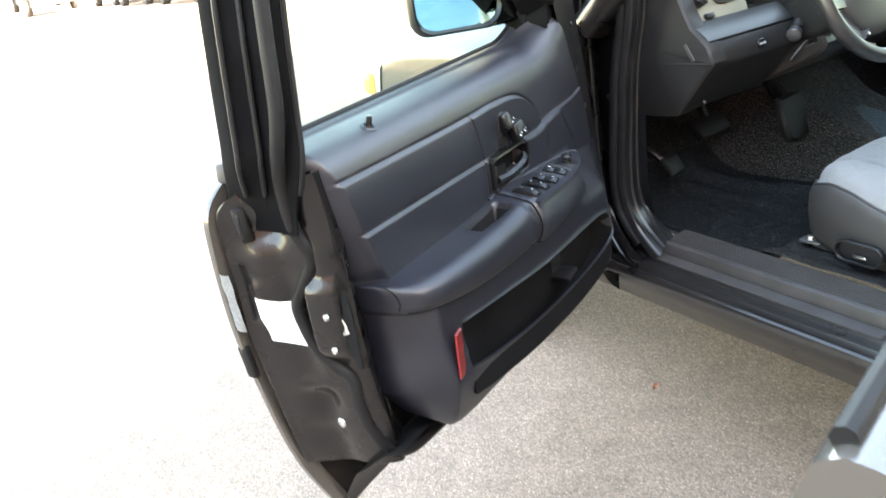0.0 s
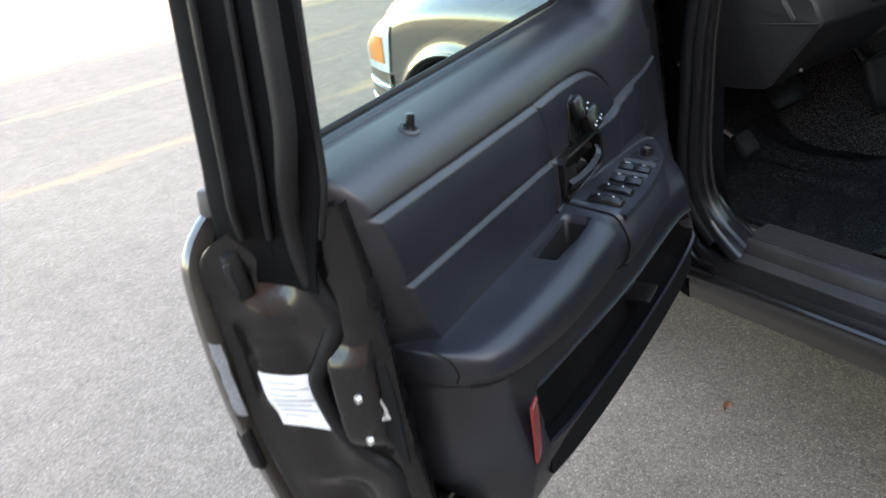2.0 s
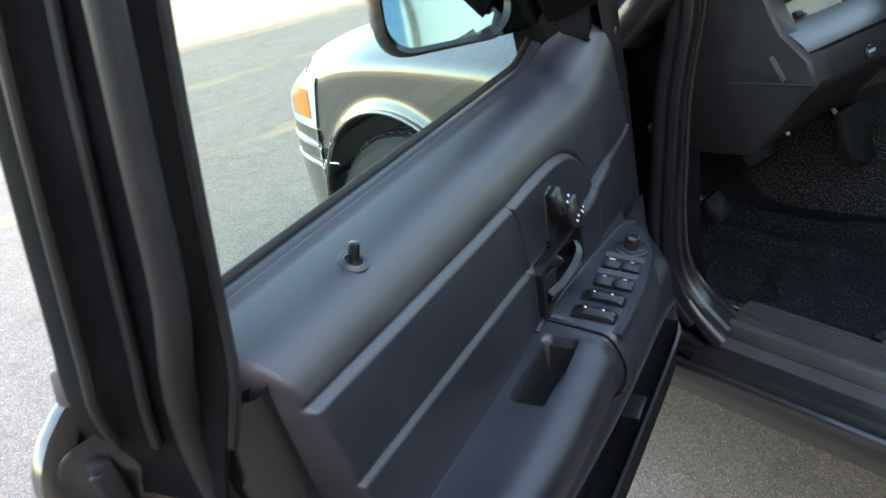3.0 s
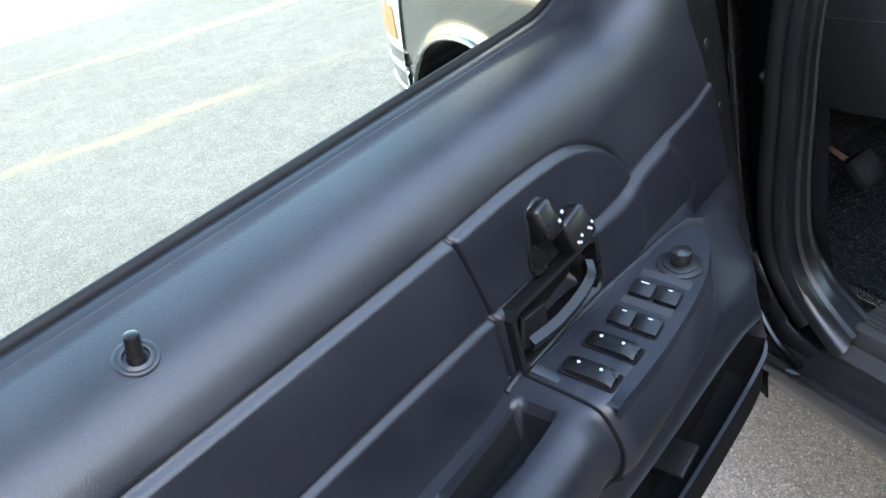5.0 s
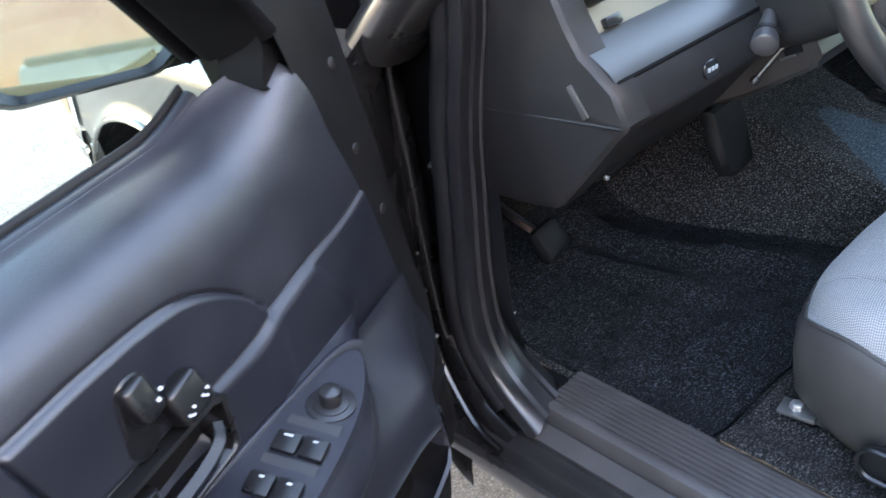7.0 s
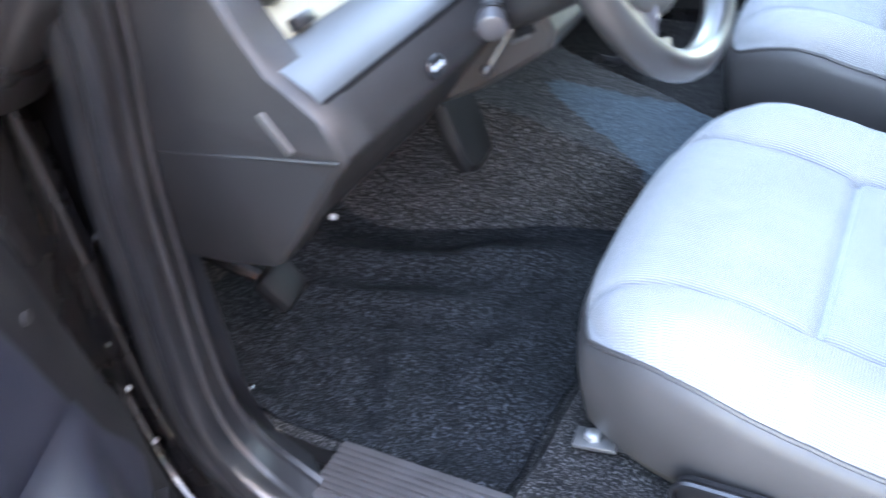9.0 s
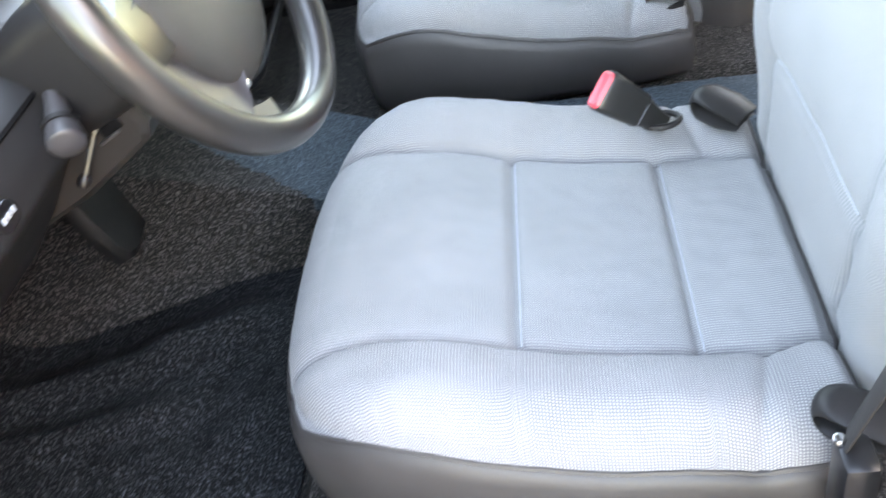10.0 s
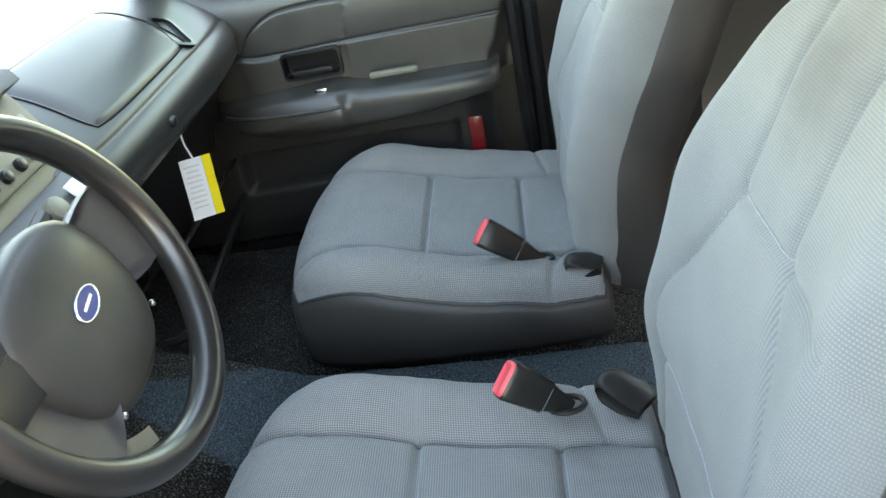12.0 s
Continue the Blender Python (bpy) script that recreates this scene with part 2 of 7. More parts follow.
def lay_cloth(bm, vs):
    """Gives a sheet of quads the lengths along its rows and columns as cloth coordinates."""
    layer = bm.loops.layers.uv.new("cloth")
    at = {}
    mid = len(vs[0]) // 2
    v = 0.0
    for i, row in enumerate(vs):
        if i:
            v += (row[mid].co - vs[i - 1][mid].co).length
        run = [0.0]
        for a, b in zip(row, row[1:]):
            run.append(run[-1] + (b.co - a.co).length)
        for vert, u in zip(row, run):
            at[vert] = (u - run[mid], v)
    for f in bm.faces:
        for loop in f.loops:
            loop[layer].uv = at[loop.vert]


def cap(bm, ring):
    try:
        bm.faces.new(ring)
    except ValueError:
        pass


def sweep(bm, pts, profile, up=(0, 0, 1), round_path=False, ends=True, scale=None):
    """Carries a closed profile of (side, up) points along a path."""
    pts = [Vector(p) for p in pts]
    rows, n = [], len(pts)
    up = Vector(up)
    for i, p in enumerate(pts):
        a = pts[(i - 1) % n] if round_path else pts[max(i - 1, 0)]
        b = pts[(i + 1) % n] if round_path else pts[min(i + 1, n - 1)]
        t = (b - a).normalized()
        side = t.cross(up)
        if side.length < 1e-4:
            side = Vector((1, 0, 0))
        side.normalize()
        u = side.cross(t).normalized()
        k = scale[i] if scale else 1
        rows.append([p + side * (x * k) + u * (y * k) for x, y in profile])
    vs = skin(bm, rows, round_u=True, round_v=round_path)
    if ends and not round_path:
        cap(bm, vs[0])
        cap(bm, vs[-1])


def circle(r, n=10, squash=1.0):
    return [(r * math.cos(2 * math.pi * i / n), r * squash * math.sin(2 * math.pi * i / n)) for i in range(n)]


def tube(bm, pts, r, n=10, up=(0.01, 0.02, 1), round_path=False, scale=None):
    sweep(bm, pts, circle(r, n), up, round_path, True, scale)


def curve(pts, n=8):
    """A finer smooth line through points."""
    pts, out = [Vector(p) for p in pts], []
    for i in range(len(pts) - 1):
        p0, p1, p2, p3 = pts[max(i - 1, 0)], pts[i], pts[i + 1], pts[min(i + 2, len(pts) - 1)]
        for k in range(n):
            t = k / n
            out.append(0.5 * (2 * p1 + (p2 - p0) * t + (2 * p0 - 5 * p1 + 4 * p2 - p3) * t * t + (3 * p1 - p0 - 3 * p2 + p3) * t ** 3))
    return out + [pts[-1]]


def block(bm, size, at=(0, 0, 0), bevel=0.0, m=Matrix(), seg=2):
    """A box with rounded edges, turned by m and set at a place."""
    vs = bmesh.ops.create_cube(bm, size=1)["verts"]
    bmesh.ops.scale(bm, vec=size, verts=vs)
    if bevel:
        es = list({e for v in vs for e in v.link_edges})
        vs = bmesh.ops.bevel(bm, geom=es, offset=bevel, segments=seg, affect="EDGES", profile=0.5)["verts"]
        vs = list({v for v in vs})
    bmesh.ops.transform(bm, matrix=Matrix.Translation(at) @ m, verts=vs)


def disc(bm, r, depth, m, n=20, bevel=0.0, r2=None):
    """A short turned piece along local z, with a rounded upper rim."""
    r2 = r if r2 is None else r2
    rings = [(r, 0), (r2, depth - bevel), (r2 - bevel * 0.3, depth - bevel * 0.3), (r2 - bevel, depth)] if bevel else [(r, 0), (r2, depth)]
    rows = [[m @ Vector((q * math.cos(2 * math.pi * i / n), q * math.sin(2 * math.pi * i / n), z)) for i in range(n)] for q, z in rings]
    vs = skin(bm, rows, round_u=True)
    cap(bm, vs[0])
    cap(bm, vs[-1])


def prism(bm, outline, at, ux, uy, depth, bevel=0.0):
    """A plate cut to an outline in the directions ux and uy, its thickness along their normal."""
    at, ux, uy = Vector(at), Vector(ux).normalized(), Vector(uy).normalized()
    nz = ux.cross(uy)
    cx = sum(p[0] for p in outline) / len(outline)
    cy = sum(p[1] for p in outline) / len(outline)
    rows = []
    for k, inset in ((0, 0), (depth - bevel, 0), (depth, bevel)) if bevel else ((0, 0), (depth, 0)):
        ring = []
        for x, y in outline:
            q = Vector((x - cx, y - cy))
            if inset and q.length > 1e-6:
                q -= q.normalized() * min(inset, q.length * 0.5)
            ring.append(at + ux * (q.x + cx) + uy * (q.y + cy) + nz * k)
        rows.append(ring)
    vs = skin(bm, rows, round_u=True)
    cap(bm, vs[0])
    cap(bm, vs[-1])


def rounded(w, h, r, n=5):
    """The outline of a rectangle with round corners."""
    out = []
    for cx, cy, a in ((w / 2 - r, h / 2 - r, 0), (-w / 2 + r, h / 2 - r, 90), (-w / 2 + r, -h / 2 + r, 180), (w / 2 - r, -h / 2 + r, 270)):
        for i in range(n):
            b = radians(a + 90 * i / (n - 1))
            out.append((cx + r * math.cos(b), cy + r * math.sin(b)))
    return out


# ---- the ground and the far side ----
def asphalt():
    m = material("worn_grey_asphalt", (0.178, 0.132, 0.103), 0.9, grain=1.0, grain_size=0.0042, mottled=0.5, mottle_size=1.1, bump=0.0016, spec=0.3,
                 second=(0.270, 0.208, 0.166))
    n, l = m.node_tree.nodes, m.node_tree.links
    b = n["Principled BSDF"]
    tc = n.new("ShaderNodeTexCoord")
    # pale stone chips
    chips = n.new("ShaderNodeTexVoronoi")
    chips.inputs["Scale"].default_value = 165
    l.new(tc.outputs["Object"], chips.inputs["Vector"])
    near = n.new("ShaderNodeMapRange")
    near.inputs["From Min"].default_value, near.inputs["From Max"].default_value = 0.42, 0.20
    near.inputs["To Min"].default_value, near.inputs["To Max"].default_value = 0.0, 1.0
    l.new(chips.outputs["Distance"], near.inputs["Value"])
    pick = n.new("ShaderNodeSeparateColor")
    l.new(chips.outputs["Color"], pick.inputs[0])
    some = n.new("ShaderNodeMath")
    some.operation = "GREATER_THAN"
    some.inputs[1].default_value = 0.80
    l.new(pick.outputs[0], some.inputs[0])
    both = n.new("ShaderNodeMath")
    both.operation = "MULTIPLY"
    l.new(near.outputs[0], both.inputs[0])
    l.new(some.outputs[0], both.inputs[1])
    mix = n.new("ShaderNodeMix")
    mix.data_type = "RGBA"
    l.new(b.inputs["Base Color"].links[0].from_socket, mix.inputs["A"])
    mix.inputs["B"].default_value = (0.42, 0.345, 0.29, 1)
    l.new(both.outputs[0], mix.inputs["Factor"])
    # every stone of the surface has its own grey
    own = n.new("ShaderNodeMapRange")
    own.inputs["To Min"].default_value, own.inputs["To Max"].default_value = 0.73, 1.25
    l.new(pick.outputs[1], own.inputs["Value"])
    patch = n.new("ShaderNodeTexNoise")
    patch.inputs["Scale"].default_value, patch.inputs["Detail"].default_value = 9, 7
    l.new(tc.outputs["Object"], patch.inputs["Vector"])
    worn = n.new("ShaderNodeMapRange")
    worn.inputs["From Min"].default_value, worn.inputs["From Max"].default_value = 0.3, 0.7
    worn.inputs["To Min"].default_value, worn.inputs["To Max"].default_value = 0.90, 1.08
    l.new(patch.outputs["Fac"], worn.inputs["Value"])
    grey = n.new("ShaderNodeMath")
    grey.operation = "MULTIPLY"
    l.new(own.outputs[0], grey.inputs[0])
    l.new(worn.outputs[0], grey.inputs[1])
    stones = n.new("ShaderNodeMix")
    stones.data_type, stones.blend_type = "RGBA", "MULTIPLY"
    stones.inputs["Factor"].default_value = 1.0
    l.new(mix.outputs["Result"], stones.inputs["A"])
    l.new(grey.outputs[0], stones.inputs["B"])
    # worn ochre paint lines that cross in front of the car
    xyz = n.new("ShaderNodeSeparateXYZ")
    l.new(tc.outputs["Object"], xyz.inputs[0])
    wear = n.new("ShaderNodeTexNoise")
    wear.inputs["Scale"].default_value = 1.1
    wear.inputs["Detail"].default_value = 6
    stretch = n.new("ShaderNodeMapping")
    stretch.inputs["Scale"].default_value = (1.0, 3.5, 1.0)
    l.new(tc.outputs["Object"], stretch.inputs["Vector"])
    l.new(stretch.outputs[0], wear.inputs["Vector"])
    bent = n.new("ShaderNodeMath")
    bent.operation = "MULTIPLY_ADD"
    bent.inputs[1].default_value = 0.25
    l.new(wear.outputs["Fac"], bent.inputs[0])
    l.new(xyz.outputs[1], bent.inputs[2])
    total = None
    for y, half, amount in ((3.85, 0.11, 0.90), (5.55, 0.12, 0.80), (7.1, 0.13, 0.7), (4.75, 0.05, 0.3)):
        d = n.new("ShaderNodeMath")
        d.operation = "SUBTRACT"
        d.inputs[1].default_value = y
        l.new(bent.outputs[0], d.inputs[0])
        a = n.new("ShaderNodeMath")
        a.operation = "ABSOLUTE"
        l.new(d.outputs[0], a.inputs[0])
        r = n.new("ShaderNodeMapRange")
        r.inputs["From Min"].default_value, r.inputs["From Max"].default_value = half, half * 0.35
        r.inputs["To Min"].default_value, r.inputs["To Max"].default_value = 0, amount
        l.new(a.outputs[0], r.inputs["Value"])
        if total is None:
            total = r.outputs[0]
        else:
            s = n.new("ShaderNodeMath")
            l.new(total, s.inputs[0])
            l.new(r.outputs[0], s.inputs[1])
            total = s.outputs[0]
    rubbed = n.new("ShaderNodeMapRange")
    rubbed.inputs["From Min"].default_value, rubbed.inputs["From Max"].default_value = 0.39, 0.57
    l.new(wear.outputs["Fac"], rubbed.inputs["Value"])
    left = n.new("ShaderNodeMath")
    left.operation = "MULTIPLY"
    l.new(total, left.inputs[0])
    l.new(rubbed.outputs[0], left.inputs[1])
    line = n.new("ShaderNodeMix")
    line.data_type = "RGBA"
    line.inputs["B"].default_value = (0.40, 0.262, 0.155, 1)
    l.new(stones.outputs["Result"], line.inputs["A"])
    l.new(left.outputs[0], line.inputs["Factor"])
    l.new(line.outputs["Result"], b.inputs["Base Color"])
    return m


def ground_height(y):
    return -0.05 * max(0, y - 11) if y < 60 else -2.45


bm = bmesh.new()
skin(bm, [[(x, y, ground_height(y)) for x in (-300, -60, -20, 0, 20, 60, 300)] for y in (-300, -60, -20, -8, 0, 8, 11, 14, 20, 30, 45, 60, 300)])
tagged(link("ground", bm, asphalt()), "worn grey asphalt with pale chips and faded ochre lines", "asphalt", kind="structure")

BRICK = material("red_brick_wall", (0.30, 0.10, 0.06), 0.85, grain=0.4, grain_size=0.05, mottled=0.6, mottle_size=0.4, second=(0.38, 0.17, 0.11))
# White that stands for bright sky in the door mirror.
RENDER = material("white_sky_stand_in", (0.84, 0.83, 0.79), 0.8, grain=0.3, grain_size=0.02, mottled=0.4, mottle_size=0.6, bump=0.002, second=(0.78, 0.76, 0.71))
SIDING = material("blue_painted_siding", (0.06, 0.22, 0.42), 0.6, mottled=0.4, mottle_size=0.5)
GRASS = material("dry_lawn_grass", (0.14, 0.17, 0.05), 0.95, grain=0.6, grain_size=0.03, mottled=0.8, mottle_size=0.8, second=(0.24, 0.22, 0.10))
LEAF = material("tree_leaves", (0.07, 0.13, 0.025), 0.6, mottled=0.7, mottle_size=0.5, second=(0.13, 0.18, 0.04))
BARK = material("tree_bark", (0.12, 0.09, 0.07), 0.9, grain=0.5, grain_size=0.02, bump=0.01)
ROOFING = material("grey_roofing", (0.10, 0.10, 0.10), 0.85, mottled=0.5)
WINDOW = material("dark_window_pane", (0.03, 0.035, 0.04), 0.06, coat=1.0)
FRAME = material("white_window_frame", (0.75, 0.75, 0.72), 0.5, mottled=0.3)
WHITEPAINT = material("white_car_paint", (0.78, 0.78, 0.78), 0.25, coat=0.8, mottled=0.1)
TANPAINT = material("brown_van_paint", (0.035, 0.024, 0.019), 0.35, coat=0.5, mottled=0.2)
SILVERPAINT = material("silver_car_paint", (0.48, 0.50, 0.52), 0.3, metal=0.5, coat=0.7)

# lawn strip and building behind the car
bm = bmesh.new()
rows = []
for i, y in enumerate(ease(-8.6, -5.6, 12)):
    rows.append([(x, y, 0.03 + 0.03 * noise.noise((x * 0.7, y * 0.9, 0)) + (0.0 if 0 < i < 11 else -0.08)) for x in ease(-16, 16, 60)])
skin(bm, rows)
tagged(link("lawn", bm, GRASS), "strip of dry green lawn before a brick wall", "lawn", kind="structure")


def building(name, label, x0, x1, y0, y1, height, wall_mat, windows):
    ob = thing(name, label, "building", Matrix.Translation(((x0 + x1) / 2, (y0 + y1) / 2, 0)))
    w, d = x1 - x0, y1 - y0
    bm = bmesh.new()
    t = 0.3
    block(bm, (w, t, height), (0, d / 2 - t / 2, height / 2))
    block(bm, (w, t, height), (0, -d / 2 + t / 2, height / 2))
    block(bm, (t, d - 2 * t, height), (w / 2 - t / 2, 0, height / 2))
    block(bm, (t, d - 2 * t, height), (-w / 2 + t / 2, 0, height / 2))
    part("wall", bm, wall_mat, ob)
    bm = bmesh.new()
    block(bm, (w + 0.5, d + 0.5, 0.3), (0, 0, height + 0.15), 0.04)
    part("roof", bm, ROOFING, ob)
    for wx, wz in windows:
        bm = bmesh.new()
        for sx, sz, ww, hh in ((0, 0.65, 1.2, 0.09), (0, -0.65, 1.2, 0.09), (0.56, 0, 0.08, 1.22), (-0.56, 0, 0.08, 1.22), (0, 0, 1.05, 0.05)):
            block(bm, (ww, 0.12, hh), (wx + sx, d / 2 + 0.03, wz + sz), 0.008)
        fr = part("window", bm, FRAME, ob)
        bm = bmesh.new()
        block(bm, (1.06, 0.03, 1.22), (wx, d / 2 + 0.005, wz))
        part("pane", bm, WINDOW, fr)
    return ob


building("brick_building", "red brick building with white windows behind a lawn", -24.0, -2.6, -17, -8.7, 6.3, BRICK,
         [(x, z) for x in (-9, -6, -3, 0, 3, 6, 9) for z in (1.9, 4.7)])
# Added wall: keeps sun off the car, and mirrors as bright sky.
building("white_sun_blocker", "added white wall that shades the car and stands for bright sky", -2.6, 20, -19, -9.3, 6.3, RENDER,
         [(x, z) for x in (-4, 0, 4, 8) for z in (1.7, 4.6)])

# narrow shed of overlapping boards before the white wall
shed = thing("blue_shed", "narrow blue painted timber shed of overlapping boards", "shed", Matrix.Translation((-1.98, -9.05, 0)))
bm = bmesh.new()
block(bm, (0.84, 0.44, 2.9), (0, 0, 1.45))
part("wall", bm, SIDING, shed)
bm = bmesh.new()
block(bm, (1.0, 0.62, 0.08), (0, 0.05, 2.96), 0.01, pose(0, 0, 0, -6))
part("roof", bm, ROOFING, shed)
bm = bmesh.new()
block(bm, (0.84, 0.03, 0.19), (0, 0, 0), 0.004, pose(0, 0, 0, 5))
board = part("clapboard", bm, SIDING, shed)
board.location = (0, 0.232, 0.12)
for k in range(1, 17):
    ob = new("clapboard", board.data)
    ob.parent = shed
    ob.location = (0, 0.232, 0.12 + 0.17 * k)
for x in (-0.45, 0.45):
    bm = bmesh.new()
    block(bm, (0.07, 0.10, 2.95), (x, 0.22, 1.475), 0.01)
    part("corner_post", bm, FRAME, shed, "white corner post")
fence = thing("fence", "white painted board fence beside the blue shed", "fence", Matrix.Translation((-2.50, -8.75, 0)))
bm = bmesh.new()
block(bm, (0.11, 0.028, 2.3), (0, 0, 1.15), 0.004)
first = part("board", bm, FRAME, fence)
for k in range(1, 5):
    ob = new("board", first.data)
    ob.parent = fence
    ob.location = (-0.125 * k, 0, 0)
bm = bmesh.new()
block(bm, (0.70, 0.05, 0.09), (-0.25, -0.04, 1.9), 0.006)
part("rail", bm, FRAME, fence)


def tree(name, label, at, height, spread, seed, leaves=240):
    rnd = random.Random(seed)
    ob = thing(name, label, "tree", Matrix.Translation(at))
    bm = bmesh.new()
    tube(bm, curve([(0, 0, -0.1), (0.06, 0.03, height * 0.25), (-0.05, 0.06, height * 0.5), (0.02, 0.0, height * 0.8)], 5), 0.16 if spread > 1 else 0.05, 10, up=(1, 0.1, 0), scale=ease(1.25, 0.35, 16))
    tips = []
    for k in range(9):
        a, z = k * 2.4 + rnd.random(), height * (0.35 + 0.05 * k)
        tip = Vector((math.cos(a) * spread * rnd.uniform(0.5, 0.9), math.sin(a) * spread * rnd.uniform(0.5, 0.9), z + height * rnd.uniform(0.1, 0.25)))
        tube(bm, curve([(0, 0, z), tip * 0.5 + Vector((0, 0, z * 0.55)), tip], 4), 0.06 if spread > 1 else 0.016, 6, up=(0.1, 0.2, 1), scale=ease(1.0, 0.25, 9))
        tips.append(tip)
    part("trunk", bm, BARK, ob)
    verts, faces = [], []
    for tip in tips:
        for _ in range(leaves):
            c = tip + Vector((rnd.gauss(0, 0.3), rnd.gauss(0, 0.3), rnd.gauss(0, 0.22))) * spread * 0.8
            u = Vector((rnd.uniform(-1, 1), rnd.uniform(-1, 1), rnd.uniform(-0.6, 0.6))).normalized()
            w = u.orthogonal().normalized()
            s = rnd.uniform(0.06, 0.12)
            i = len(verts)
            verts += [c - u * s, c + w * s * 0.5, c + u * s, c - w * s * 0.5]
            faces.append((i, i + 1, i + 2, i + 3))
    me = bpy.data.meshes.new("crown")
    me.from_pydata(verts, [], faces)
    me.materials.append(LEAF)
    crown = new("crown", me)
    crown.parent = ob
    tagged(crown, kind="stuff")
    return ob


tree("tree", "slim leafy green tree on the lawn by the blue shed", (-1.50, -8.3, 0), 3.4, 0.34, 3, 70)


# vehicles parked far across the street
def far_vehicle(name, label, m, length, height, width, mat, van=False):
    ob = thing(name, label, "van" if van else "car", m, group="vehicles parked far across the street")
    h = height
    if van:
        side = [(0, 0.35), (0, h * 0.9), (0.1, h), (length * 0.74, h), (length * 0.80, h * 0.95), (length * 0.90, h * 0.58), (length * 0.99, h * 0.5), (length, 0.35)]
    else:
        side = [(0, 0.32), (0.02, h * 0.55), (0.1, h * 0.66), (length * 0.18, h * 0.68), (length * 0.30, h * 0.97), (length * 0.38, h), (length * 0.56, h * 0.98),
                (length * 0.70, h * 0.66), (length * 0.95, h * 0.58), (length, h * 0.45), (length, 0.32)]
    bm = bmesh.new()
    rows = []
    for y, k in ((-width / 2, 0.94), (-width / 2 * 0.9, 1.0), (width / 2 * 0.9, 1.0), (width / 2, 0.94)):
        rows.append([(length / 2 + (x - length / 2) * (0.97 + 0.03 * k), y * (1 if z < h * 0.67 else 0.86), 0.32 + (z - 0.32) * k) for x, z in side])
    vs = skin(bm, rows, round_u=True)
    cap(bm, vs[0])
    cap(bm, vs[-1])
    part("body", bm, mat, ob)
    for s in (-1, 1):
        bm = bmesh.new()
        a, b = (0.76, 0.88) if van else (0.26, 0.66)
        prism(bm, [(length * a, h * 0.70), (length * b, h * 0.70), (length * (b - 0.06), h * 0.92), (length * (a + 0.05), h * 0.92)],
              (0, s * width / 2 * (0.93 if van else 0.90), 0), (1, 0, 0), (0, 0, 1), 0.01 * -s, 0)
        part("side_window", bm, WINDOW, ob)
    for x in (length * 0.18, length * 0.82):
        for s in (-1, 1):
            bm = bmesh.new()
            disc(bm, 0.33, 0.2, Matrix.Translation((x, s * (width / 2 - 0.1), 0.33)) @ pose(0, 0, 0, -90 * s), 18, 0.03)
            tyre = part("wheel", bm, TYRE, ob)
            bm = bmesh.new()
            disc(bm, 0.2, 0.03, Matrix.Translation((x, s * (width / 2 + 0.08), 0.33)) @ pose(0, 0, 0, -90 * s), 14, 0.01)
            part("rim", bm, CHROME, tyre)
    return ob


far_vehicle("brown_van", "dark brown van parked across a sunlit street", pose(3.95, 36, ground_height(36), 0, 0, 90), 5.2, 2.5, 1.7, TANPAINT, True)
for x, y, mat, colour in ((-2.35, 17.0, WHITEPAINT, "white"), (-0.4, 38.5, SILVERPAINT, "silver"), (5.5, 19.5, WHITEPAINT, "white"), (5.8, 25.3, SILVERPAINT, "silver"), (6.2, 31.0, WHITEPAINT, "white"), (8.4, 38.5, WHITEPAINT, "white")):
    far_vehicle("parked_car", colour + " saloon car parked on a sunlit street", pose(x, y, ground_height(y), 0, 2.8, 90), 4.6, 1.45, 1.8, mat)
tree("tree", "leafy green tree beyond the parked cars", (1.5, 58, ground_height(58)), 9.0, 3.6, 5)


# ---- the car's body ----
XC = 0.13  # the car's middle
car = thing("car", "dark grey saloon car in the shade with its front door open", "car", Matrix())

# sill under the door opening
SILL_PROFILE = [(-0.66, 0.29), (-0.78, 0.275), (-0.812, 0.298), (-0.832, 0.330), (-0.852, 0.354), (-0.864, 0.376), (-0.8665, 0.396), (-0.8625, 0.4075), (-0.8565, 0.4110), (-0.8505, 0.4085),
                (-0.847, 0.4005), (-0.840, 0.3995), (-0.836, 0.4080), (-0.830, 0.4150), (-0.824, 0.4165), (-0.812, 0.4140), (-0.800, 0.4175), (-0.796, 0.4230), (-0.765, 0.4290), (-0.756, 0.4320), (-0.66, 0.4320)]
bm = bmesh.new()
vs = skin(bm, [[(x, y, z) for x, z in SILL_PROFILE] for y in ease(0.32, -1.30, 30)], round_u=True)
cap(bm, vs[0])
cap(bm, vs[-1])
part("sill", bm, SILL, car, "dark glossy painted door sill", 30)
# ribbed tread plate on the sill
bm = bmesh.new()
outer = [(-0.762, 0.428), (-0.7615, 0.452), (-0.7585, 0.4605), (-0.752, 0.4640), (-0.744, 0.4640)]
ribs = []
for k in range(8):
    x = -0.741 + k * 0.0092
    ribs += [(x, 0.4612 + 0.0006 * k), (x + 0.0012, 0.4650 + 0.0006 * k), (x + 0.0055, 0.4650 + 0.0006 * k), (x + 0.0067, 0.4612 + 0.0006 * k)]
prof = outer + ribs + [(-0.664, 0.4660), (-0.660, 0.450), (-0.660, 0.43)]
vs = skin(bm, [[(x, y, z) for x, z in prof] for y in (0.012, 0.008, -1.0, -1.1)], round_u=True)
cap(bm, vs[0])
cap(bm, vs[-1])
part("tread_plate", bm, TREAD, car, "black ribbed plastic tread plate", 30)
bm = bmesh.new()
